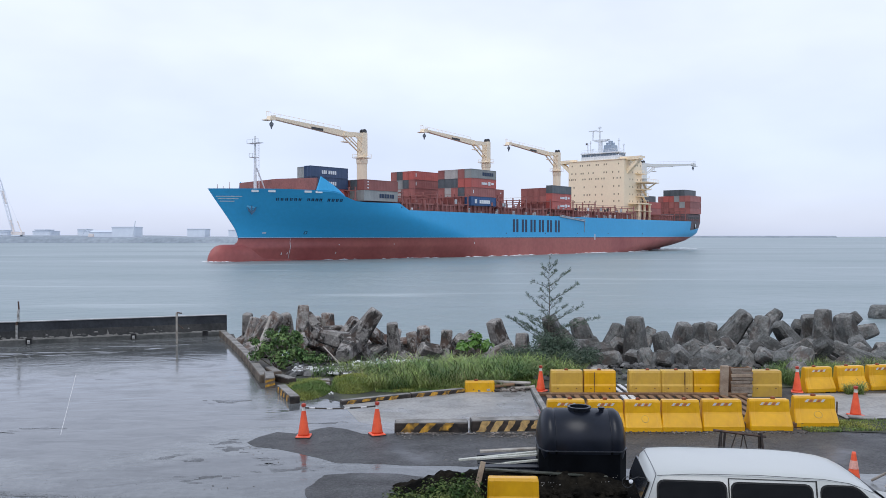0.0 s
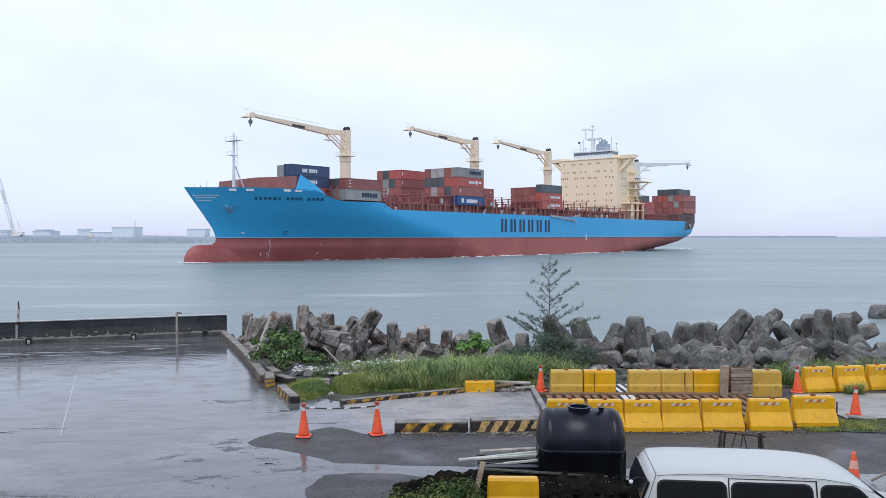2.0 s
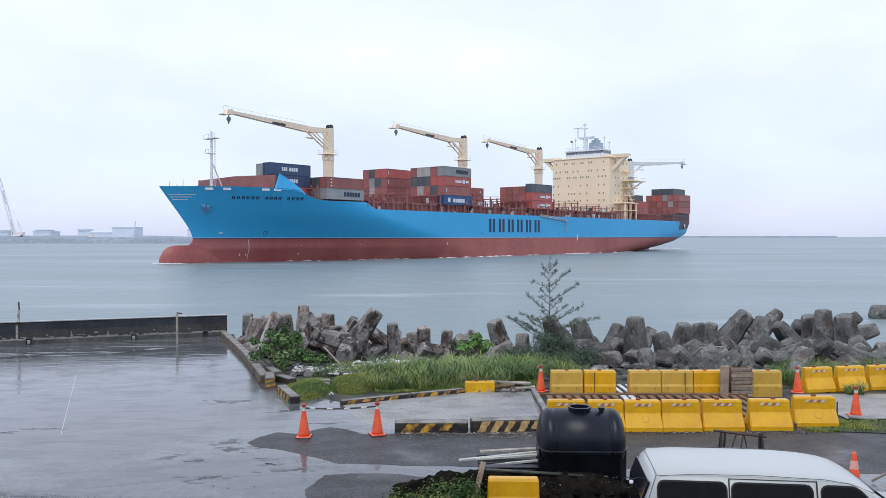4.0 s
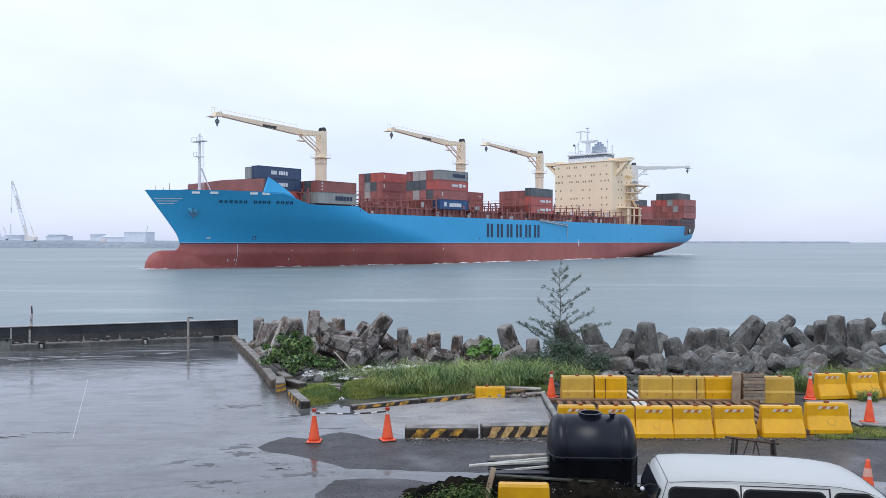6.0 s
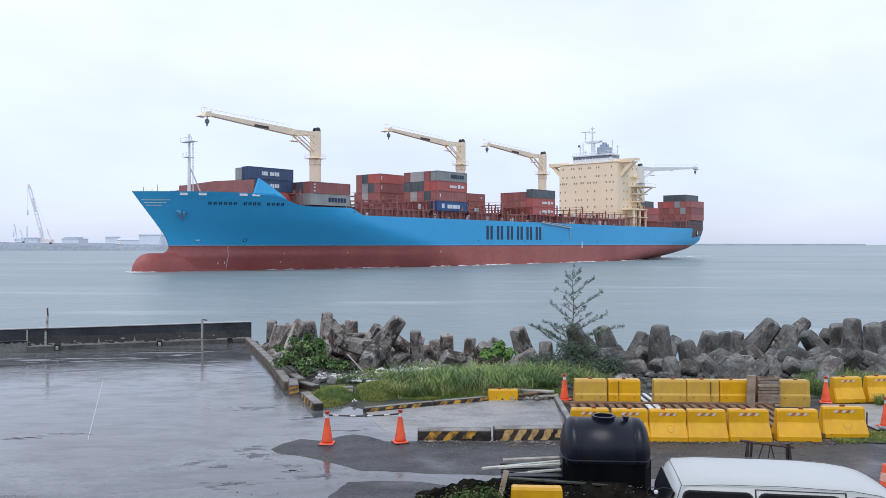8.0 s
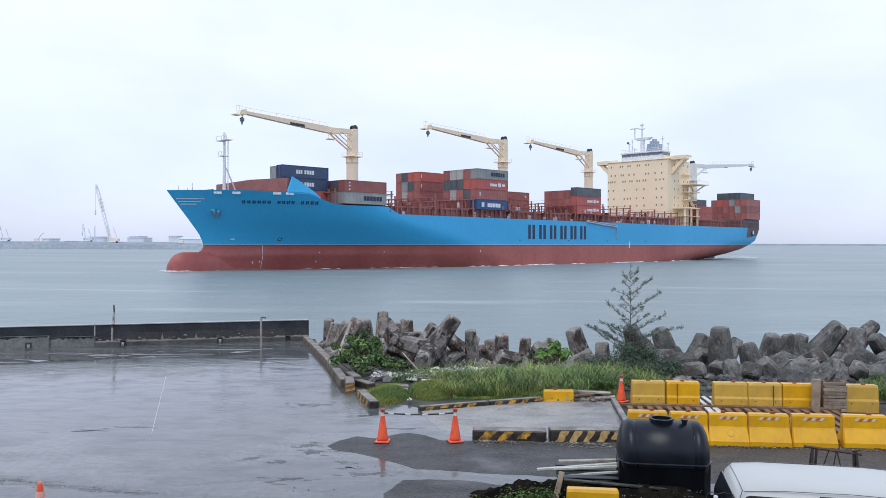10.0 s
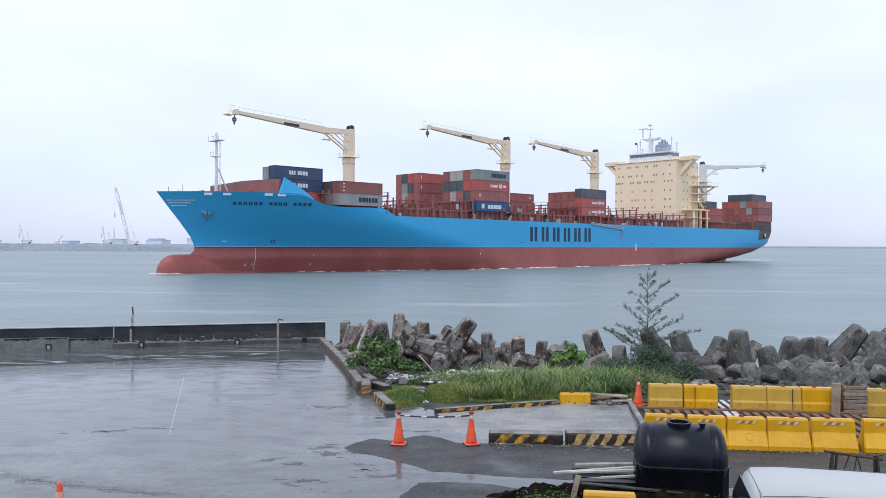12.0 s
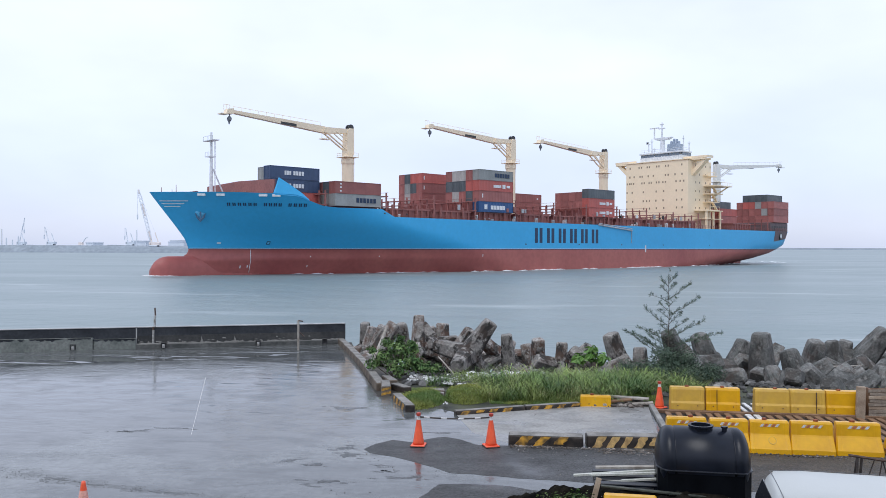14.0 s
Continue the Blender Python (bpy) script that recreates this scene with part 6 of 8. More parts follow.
# ---- plank bridge between the barrier rows ----
def plank_deck():
    deck = thing("plank_deck", pose(0, 0, 0), "brown timber plank deck with dark gaps between barriers", "deck", kind="structure")
    bm = bmesh.new()
    box(bm, (2.75, 19.35, 0.0), (8.75, 23.0, 0.045))
    part("bed", bm, RUBBER, deck)
    b = bmesh.new()
    box(b, (0, 0, 0), (0.145, 3.4, 0.05), bevel=0.008)
    me = mesh_of("plank", b, BROWN_WOOD)
    b = bmesh.new()
    box(b, (0, 0, 0), (0.15, 3.4, 0.05), bevel=0.008)
    pale = mesh_of("plank", b, WHITE_BAND)
    x = 2.95
    i = 0
    while x < 8.5:
        share("plank", pale if i in (8, 9, 24, 25) else me, deck, pose(x, 19.5 + random.uniform(-0.04, 0.04), 0.05, 0, 0, random.uniform(-0.5, 0.5)))
        x += 0.262
        i += 1
    b = bmesh.new()
    box(b, (0, 0, 0), (0.11, 1.25, 0.04), bevel=0.006)
    long_me = mesh_of("plank", b, WHITE_BAND)
    for x in (5.14, 5.38, 5.62):
        share("plank", long_me, deck, pose(x, 23.3, 0.06, 0, 0, 2))
    bm = bmesh.new()
    box(bm, (4.98, 23.12, 0.0), (5.9, 24.5, 0.05))
    part("bed", bm, RUBBER, deck)
    for y in (19.3, 22.95):
        bm = bmesh.new()
        box(bm, (2.75, y, 0.0), (8.75, y + 0.14, 0.13), bevel=0.015)
        part("edge_beam", bm, BROWN_WOOD, deck)
    bm = bmesh.new()
    box(bm, (2.62, 19.3, 0.0), (2.76, 24.0, 0.12), bevel=0.015)
    part("edge_beam", bm, KERB, deck)


# ---- yellow water barriers ----
def barrier_meshes(material, upright=False):
    """Hollow barrier shell: flared skirt under an upright panel, or a straight-sided one with a raised frame."""
    W = 0.92
    bm = bmesh.new()
    if upright:
        prof = [(-0.20, 0.0), (-0.20, 0.30), (-0.17, 0.36), (-0.155, 0.68), (-0.13, 0.74), (0.13, 0.74), (0.155, 0.68), (0.17, 0.36), (0.20, 0.30), (0.20, 0.0)]
        wide = ((0, 1.0), (0.3, 1.0), (0.74, 0.985))
    else:
        prof = [(-0.25, 0.0), (-0.285, 0.03), (-0.28, 0.13), (-0.265, 0.155), (-0.135, 0.40), (-0.118, 0.44), (-0.10, 0.69), (-0.075, 0.735), (0.075, 0.735), (0.10, 0.69), (0.118, 0.44), (0.135, 0.40), (0.265, 0.155), (0.28, 0.13), (0.285, 0.03), (0.25, 0.0)]
        wide = ((0, 1.0), (0.03, 1.03), (0.15, 1.025), (0.4, 0.97), (0.66, 0.96), (0.74, 0.935))
    rings = []
    for x, s in ((-W / 2, 0.84), (-W / 2 + 0.025, 0.97), (-W / 2 + 0.06, 1.0), (-W / 2 + 0.10, 1.0), (-W / 2 + 0.125, 0.94), (W / 2 - 0.125, 0.94), (W / 2 - 0.10, 1.0), (W / 2 - 0.06, 1.0), (W / 2 - 0.025, 0.97), (W / 2, 0.84)):
        # the panel is sunk between its end ribs, but not the skirt's foot
        rings.append([bm.verts.new((x * lerp_table(wide, z), y * (s if s < 0.9 or z > 0.2 else 1 - (1 - s) * 0.3), z * (1 if s > 0.9 else 0.985))) for y, z in prof])
    k = len(prof)
    for a, b in zip(rings, rings[1:]):
        for i in range(k):
            bm.faces.new((a[i], a[(i + 1) % k], b[(i + 1) % k], b[i]))
    bm.faces.new(rings[0][::-1]), bm.faces.new(rings[-1])
    return mesh_of("shell", bm, material)


BARRIER = {}


def barrier(x, y, turn, material=None, sticker=True, ring=False, tint="yellow plastic water barrier on the pavement", lean=0.0, z=0.0, wide=1.0, slot=True, upright=False, seam=None, cap=True):
    material = material or YELLOW_PLASTIC
    if not BARRIER:
        for m in (YELLOW_PLASTIC, FADED_PLASTIC):
            BARRIER[m.name] = barrier_meshes(m)
            BARRIER[m.name, "upright"] = barrier_meshes(m, True)
        bm = bmesh.new()
        box(bm, (-0.006, -0.206, 0.10), (0.006, -0.15, 0.70))
        BARRIER["seam"] = mesh_of("seam", bm, RUST)
        bm = bmesh.new()
        lathe(bm, ((0.016, 0.0), (0.016, 0.012)), 8, pose(0, 0, 0, 90, 0, 0))
        BARRIER["plug"] = mesh_of("drain_plug", bm, RUST)
        bm = bmesh.new()
        lathe(bm, ((0.055, 0.73), (0.055, 0.775), (0.03, 0.785)), 12)
        BARRIER["cap"] = mesh_of("filler_cap", bm, CAP_RED)
        for key, m in (("white", WHITE_BAND), ("red", STICKER_RED)):
            bm = bmesh.new()
            prism(bm, ((0, 0.60), (0.06, 0.60), (0.105, 0.665), (0.045, 0.665)), 1, -0.004, 0.004)
            BARRIER[key] = mesh_of("sticker", bm, m)
        bm = bmesh.new()
        n = 20
        for i in range(n):
            a, b = 2 * math.pi * i / n, 2 * math.pi * (i + 1) / n
            tube(bm, (0.085 * math.cos(a), 0, 0.085 * math.sin(a)), (0.085 * math.cos(b), 0, 0.085 * math.sin(b)), 0.012, n=5)
        BARRIER["ring"] = mesh_of("embossed_ring", bm, FADED_PLASTIC)
        bm = bmesh.new()
        box(bm, (-0.07, -0.288, -0.002), (0.07, 0.288, 0.035))
        BARRIER["slot"] = mesh_of("fork_slot", bm, RUBBER)
    ob = thing("water_barrier", pose(x, y, z, lean, 0, turn) @ Matrix.Diagonal((wide, 1, 1, 1)), tint, "barrier", "yellow plastic barriers")
    share("shell", BARRIER[(material.name, "upright") if upright else material.name], ob, pose(0, 0, 0))
    if upright:
        for px in (-0.27, 0.27):
            share("drain_plug", BARRIER["plug"], ob, pose(px, -0.186, 0.24))
    if seam is not None:
        share("seam", BARRIER["seam"], ob, pose(seam, 0, 0))
    if cap:
        share("filler_cap", BARRIER["cap"], ob, pose(random.choice((0.0, 0.1, -0.1)), 0, 0))
    if slot and random.random() < 0.7:
        share("fork_slot", BARRIER["slot"], ob, pose(0.18, 0, 0.002))
    if sticker:
        for i in range(5):
            share("sticker", BARRIER["white" if i % 2 == 0 else "red"], ob, pose(-0.22 + i * 0.085, -0.106, 0.0))
    if ring:
        share("embossed_ring", BARRIER["ring"], ob, pose(0.05, -0.17, 0.31, -30, 0, 0))
    return ob


def barriers():
    for i, (x, y, turn, wide) in enumerate(((2.938, 19.17, 0, 1.016), (3.867, 19.12, 1, 0.955), (4.745, 19.10, -1, 0.954), (5.660, 19.12, -1.5, 1.013), (6.661, 19.17, -1, 1.059), (7.815, 19.22, -2, 1.077), (9.054, 19.57, -1, 1.126))):
        barrier(x, y, turn, ring=i in (2, 6), wide=wide)
    for x, faded, seam in ((3.587, 1, None), (4.548, 0, -0.17), (5.853, 1, None), (6.782, 1, 0.21), (7.711, 0, None), (9.350, 1, None)):
        barrier(x, 23.3, random.uniform(-1.5, 1.5), FADED_PLASTIC if faded else YELLOW_PLASTIC, sticker=False, slot=False, upright=True, seam=seam, tint="faded dull yellow plastic water barrier" if faded else "yellow plastic water barrier with straight sides")
    for x, y in ((11.163, 23.9), (12.228, 24.1), (13.276, 24.3), (14.458, 24.6)):
        barrier(x, y, 8)
    barrier(1.180, 13.45, -2, sticker=False, wide=0.97, z=-0.15, cap=False)
    # one lying on its side by the grass
    barrier(1.087, 23.8, 3, sticker=False, slot=False, z=-0.40, tint="yellow plastic barrier sunk in the grass")


def cone(x, y, band=False, turn=0.0):
    ob = thing("traffic_cone", pose(x, y, 0.028, 0, 0, turn), "orange plastic traffic cone" + (" with white band" if band else " with dark cap"), "traffic cone", "traffic cones")
    bm = bmesh.new()
    box(bm, (-0.165, -0.165, 0), (0.165, 0.165, 0.045), bevel=0.015)
    part("base", bm, ORANGE, ob)
    bm = bmesh.new()
    box(bm, (-0.172, -0.172, -0.004), (0.172, 0.172, 0.018), bevel=0.008)
    part("foot", bm, RUBBER, ob)
    bm = bmesh.new()
    lathe(bm, ((0.135, 0.045), (0.128, 0.09), (0.038, 0.66), (0.03, 0.70)), 20)
    part("body", bm, ORANGE, ob, smooth=True)
    if band:
        bm = bmesh.new()
        lathe(bm, ((0.082, 0.40), (0.058, 0.55)), 20, cap=False)
        part("reflective_band", bm, FADED_BAND, ob, "faded pink reflective band")
    else:
        bm = bmesh.new()
        lathe(bm, ((0.048, 0.61), (0.036, 0.69)), 16, cap=False)
        part("neck_band", bm, WHITE_BAND, ob)
        bm = bmesh.new()
        lathe(bm, ((0.036, 0.70), (0.055, 0.705), (0.055, 0.76), (0.02, 0.775)), 12)
        part("cap", bm, RED_BAND, ob)


def cones():
    for i, (x, y, band) in enumerate(((-3.2, 18.36, False), (-1.53, 18.56, False), (2.9, 23.75, False), (10.45, 23.6, False), (10.58, 20.5, False), (7.46, 14.5, True), (-7.82, 12.37, True))):
        cone(x, y, band, i * 23)
    bar = thing("barrier_pole", pose(-3.2, 18.36, 0.70, 0, 0, 6.8), "thin black and white striped pole between two cones", "pole")
    L = 1.70
    n = 13
    for i in range(n):
        bm = bmesh.new()
        tube(bm, (L * i / n, 0, -0.04 * math.sin(math.pi * i / n)), (L * (i + 1) / n, 0, -0.04 * math.sin(math.pi * (i + 1) / n)), 0.018, n=8)
        part("segment", bm, WHITE_BAND if i % 3 == 1 else BLACK_PAINT, bar)


plank_deck(), barriers(), cones()


# ---- water tank, timber, van ----
def tank():
    ob = thing("water_tank", pose(2.58, 15.05, 0.0, 0, 0, -2), "large black plastic water tank lying beside the lane", "water tank")
    L, r, zc = 1.62, 0.60, 0.80

    def plan(grow):
        a, b = L / 2 + grow, r + grow
        return [(a, -b + 0.24), (a, b - 0.24), (a - 0.15, b), (-a + 0.15, b), (-a, b - 0.24), (-a, -b + 0.24), (-a + 0.15, -b), (a - 0.15, -b)]

    prof = [(0.05, -L / 2), (0.27, -L / 2 + 0.006), (0.43, -L / 2 + 0.05), (0.54, -L / 2 + 0.10), (r, -L / 2 + 0.18)]
    for x in (-0.50, 0.50):
        prof += [(r, x - 0.022), (r - 0.02, x - 0.01), (r - 0.02, x + 0.01), (r, x + 0.022)]
    prof += [(r, L / 2 - 0.18), (0.54, L / 2 - 0.10), (0.43, L / 2 - 0.05), (0.27, L / 2 - 0.006), (0.05, L / 2)]
    bm = bmesh.new()
    lathe(bm, prof, 40, pose(0, 0, zc, 0, 90, 0))
    part("body", bm, BLACK_PLASTIC, ob, smooth=True)
    bm = bmesh.new()
    prism(bm, plan(-0.012), 2, 0.02, 0.74)
    part("skirt", bm, SKIRT_BLACK, ob)
    bm = bmesh.new()
    prism(bm, plan(0.012), 2, 0.735, 0.752)
    part("rim", bm, TANK_RIM, ob)
    bm = bmesh.new()
    lathe(bm, ((0.20, zc + 0.48), (0.20, zc + 0.615), (0.222, zc + 0.62), (0.222, zc + 0.648), (0.175, zc + 0.648), (0.175, zc + 0.5), (0.05, zc + 0.5)), 28, pose(-0.02, -0.03, 0))
    part("hatch_collar", bm, BLACK_PLASTIC, ob)
    bm = bmesh.new()
    lathe(bm, ((0.045, zc + 0.5), (0.045, zc + 0.62), (0.06, zc + 0.63), (0.06, zc + 0.66)), 14, pose(0.37, -0.16, 0))
    part("vent", bm, BLACK_PLASTIC, ob)


PALE_BOARD = surface("pale_batten", (0.42, 0.43, 0.37), (0.56, 0.56, 0.50), 0.7, 5, 40, 0.2)
MOSSY_WOOD = surface("mossy_dark_wood", (0.025, 0.03, 0.022), (0.07, 0.072, 0.055), 0.7, 4, 40, 0.4)
CRATE_WOOD = surface("grey_brown_crate_wood", (0.16, 0.125, 0.095), (0.30, 0.255, 0.205), 0.8, 5, 40, 0.4, spread=0.2)
POST_WOOD = surface("weathered_brown_wood", (0.25, 0.185, 0.13), (0.40, 0.32, 0.24), 0.8, 3, 40, 0.3)


def timber():
    # stack of pale boards reaching out beside the tank
    for i, (x0, y0, z0, x1, y1, z1, w, m) in enumerate(((0.30, 15.35, 0.34, 2.0, 15.3, 0.53, 0.07, PALE_BOARD), (0.62, 15.2, 0.40, 2.0, 15.2, 0.50, 0.06, PALE_BOARD), (0.72, 15.6, 0.44, 2.05, 15.55, 0.52, 0.12, WOOD), (0.85, 15.05, 0.33, 2.0, 15.05, 0.44, 0.05, PALE_BOARD))):
        a, b = Vector((x0, y0, z0)), Vector((x1, y1, z1))
        bm = bmesh.new()
        L = (b - a).length
        box(bm, (0, -w / 2, -0.02), (L, w / 2, 0.02), bevel=0.004)
        ob = part("board", bm, m, at=Matrix.Translation(a) @ Vector((1, 0, 0)).rotation_difference(b - a).to_matrix().to_4x4())
        tagged(ob, "pale weathered board propped beside the tank", "board", "loose boards")
    # black pallets under them
    for i, (x, y, z) in enumerate(((1.30, 15.3, 0.06), (1.26, 15.25, 0.22))):
        ob = thing("pallet", pose(x, y, z, 0, 0, i * 2 - 2), "black plastic pallet stacked beside the tank", "pallet", "stacked pallets")
        for dy in (-0.4, -0.13, 0.13, 0.4):
            bm = bmesh.new()
            box(bm, (-0.6, dy - 0.09, 0.12), (0.6, dy + 0.09, 0.16), bevel=0.01)
            part("slat", bm, BLACK_PLASTIC, ob)
        for dx in (-0.52, 0.0, 0.52):
            bm = bmesh.new()
            box(bm, (dx - 0.07, -0.48, 0.0), (dx + 0.07, 0.48, 0.12), bevel=0.01)
            part("bearer", bm, BLACK_PLASTIC, ob)
    # leaning post and long plank in front
    bm = bmesh.new()
    box(bm, (-0.045, -0.03, -0.1), (0.045, 0.03, 0.73), bevel=0.006)
    tagged(part("post", bm, POST_WOOD, at=pose(0.524, 13.85, 0, -14, 15, 0)), "leaning weathered wooden post", "post")
    bm = bmesh.new()
    box(bm, (0, -0.045, -0.016), (2.2, 0.045, 0.016), bevel=0.005)
    tagged(part("plank", bm, MOSSY_WOOD, at=pose(0.76, 14.35, 0.455, 0, 3.6, 0)), "long dark mossy plank before the tank", "plank")
    bm = bmesh.new()
    rnd = random.Random(5)
    # low earth mound under the planks
    grid = []
    for i in range(61):
        row = []
        for j in range(31):
            u, v = i / 60, j / 30
            x, y = -0.95 + 4.55 * u, 13.75 + 1.3 * v
            h = 0.36 * math.sin(math.pi * min(1, max(0, v))) ** 0.7 * min(1, u * 5, (1 - u) * 5 + 0.2)
            row.append(bm.verts.new((x, y, h + 0.09 * noise.noise(Vector((x * 4, y * 4, 0))) + 0.05 * noise.noise(Vector((x * 11, y * 11, 0))))))
        grid.append(row)
    for a, b in zip(grid, grid[1:]):
        for j in range(30):
            bm.faces.new((a[j], b[j], b[j + 1], a[j + 1]))
    tagged(part("earth_mound", bm, MUD_AND_SHADE), "dark wet earth mound by the tank", kind="structure")
    # rusty trestle on the lane
    tr = thing("steel_trestle", pose(5.93, 15.9, 0.028, 0, 0, -6) @ Matrix.Scale(0.86, 4), "rusty welded steel trestle on the lane", "trestle")
    bm = bmesh.new()
    tube(bm, (-0.62, 0, 0.86), (0.56, 0, 0.74), 0.03, n=6)
    part("top_bar", bm, RUST, tr)
    for x, dx, dy in ((-0.45, -0.05, 0.2), (-0.45, -0.05, -0.2), (-0.36, -0.06, 0.0), (0.45, 0.02, 0.2), (0.45, 0.05, -0.2), (0.40, 0.03, 0.05)):
        bm = bmesh.new()
        tube(bm, (x, 0, 0.82), (x + dx, dy, 0), 0.028, n=6)
        part("leg", bm, DARK_RUST, tr)
    for x0, x1 in ((-0.1, -0.3), (0.05, 0.2), (0.05, -0.05)):
        bm = bmesh.new()
        tube(bm, (x0, 0, 0.82), (x1, 0, 0.2), 0.014, n=5)
        part("brace", bm, DARK_RUST, tr)
    # thin stake beside the last barrier, and a flat stone by the cone
    bm = bmesh.new()
    tube(bm, (0, 0, 0), (0.01, 0, 0.58), 0.018, n=6)
    tagged(part("stake", bm, RUST, at=pose(9.66, 19.62, 0.0)), "thin dark steel stake beside a barrier", "stake")
    bm = bmesh.new()
    box(bm, (-0.32, -0.1, 0), (0.32, 0.1, 0.07), bevel=0.02)
    tagged(part("kerbstone", bm, KERB, at=pose(10.55, 20.12, 0.04, 0, 3, -8)), "broken pale kerbstone lying in the verge", "kerbstone")
    # bent pipes and dark scrap by the lane
    for i, (a, b, c, r, m) in enumerate((((8.05, 15.0, 0.05), (8.35, 14.8, 0.32), (8.75, 14.75, 0.42), 0.024, WOOD), ((8.1, 14.6, 0.05), (8.5, 14.7, 0.4), (8.9, 14.6, 0.30), 0.024, WOOD), ((8.3, 14.9, 0.04), (8.55, 14.85, 0.22), (8.9, 14.8, 0.12), 0.03, RUBBER), ((8.25, 14.5, 0.04), (8.6, 14.5, 0.3), (8.9, 14.4, 0.5), 0.02, RUST))):
        bm = bmesh.new()
        tube(bm, a, b, r, n=7)
        tube(bm, b, c, r, n=7)
        tagged(part("bent_pipe", bm, m), "bent pale scrap pipe beside the lane" if m == WOOD else "bent dark scrap pipe beside the lane", "pipe", "scrap pipes")
    bm = bmesh.new()
    bmesh.ops.create_icosphere(bm, subdivisions=2, radius=0.3)
    for v in bm.verts:
        v.co *= 1 + 0.35 * noise.noise(v.co * 5)
        v.co.z = max(-0.1, v.co.z * 0.6)
    tagged(part("scrap_bundle", bm, RUBBER, at=pose(8.65, 14.55, 0.12)), "dark bundle of scrap beside the lane", "scrap")
    # brown post and weathered crate between the far barriers
    bm = bmesh.new()
    box(bm, (-0.13, -0.05, 0), (0.10, 0.07, 0.92), bevel=0.02)
    tagged(part("wooden_post", bm, POST_WOOD, at=pose(8.082, 22.98, 0, 0, 1.5, 0)), "short pale brown plank post between barriers", "post")
    b_ = thing("wooden_crate", pose(8.589, 23.2, 0), "grey weathered slatted crate between barriers", "crate")
    rr = random.Random(51)
    for i in range(9):
        bm = bmesh.new()
        a, b, drop = -0.31 + rr.uniform(-0.01, 0.03), 0.31 + rr.uniform(-0.03, 0.01), rr.uniform(-2, 2)
        box(bm, (a, -0.2 - rr.uniform(0, 0.015), 0.02 + i * 0.093), (b, -0.17, 0.02 + i * 0.093 + rr.uniform(0.072, 0.09)), pose(0, 0, 0, 0, drop, 0), bevel=0.008)
        part("slat", bm, (POST_WOOD, CRATE_WOOD, CRATE_WOOD)[i % 3], b_)
    for x in (-0.28, 0.25):
        bm = bmesh.new()
        box(bm, (x, -0.17, 0.0), (x + 0.06, 0.18, 0.85), bevel=0.006)
        part("side_board", bm, BROWN_WOOD, b_)
    bm = bmesh.new()
    box(bm, (-0.27, 0.14, 0.02), (0.27, 0.17, 0.82), bevel=0.006)
    part("back_board", bm, BROWN_WOOD, b_)
    # scrap boards on the kerb's end
    for i, (x, y, a, L, z) in enumerate(((1.5, 23.9, 12, 1.3, 0.14), (1.9, 24.2, -14, 1.5, 0.22), (1.2, 24.3, 30, 0.8, 0.1), (2.2, 24.0, -4, 1.1, 0.08))):
        bm = bmesh.new()
        box(bm, (-L / 2, -0.09, -0.02), (L / 2, 0.09, 0.03), bevel=0.006)
        tagged(part("scrap_board", bm, WOOD if i % 2 else BROWN_WOOD, at=pose(x, y, z, 4, 5 * (i % 3 - 1), a)), "broken scrap board lying in the grass", "board", "scrap boards")
    for i, (x, y, r) in enumerate(((1.75, 24.0, 0.16), (2.35, 24.3, 0.2), (1.35, 23.75, 0.1))):
        stone(x, y, 0.05, r, ROCK, 40 + i)


def stone(x, y, z, r, material, seed, label="broken pale stone on the ground", group="loose stones"):
    bm = bmesh.new()
    bmesh.ops.create_icosphere(bm, subdivisions=1, radius=r)
    rr = random.Random(seed)
    for v in bm.verts:
        v.co *= rr.uniform(0.7, 1.15)
        v.co.z *= 0.7
    tagged(part("stone", bm, material, at=pose(x, y, z + r * 0.3, rr.uniform(0, 40), 0, rr.uniform(0, 360))), label, "stone", group)


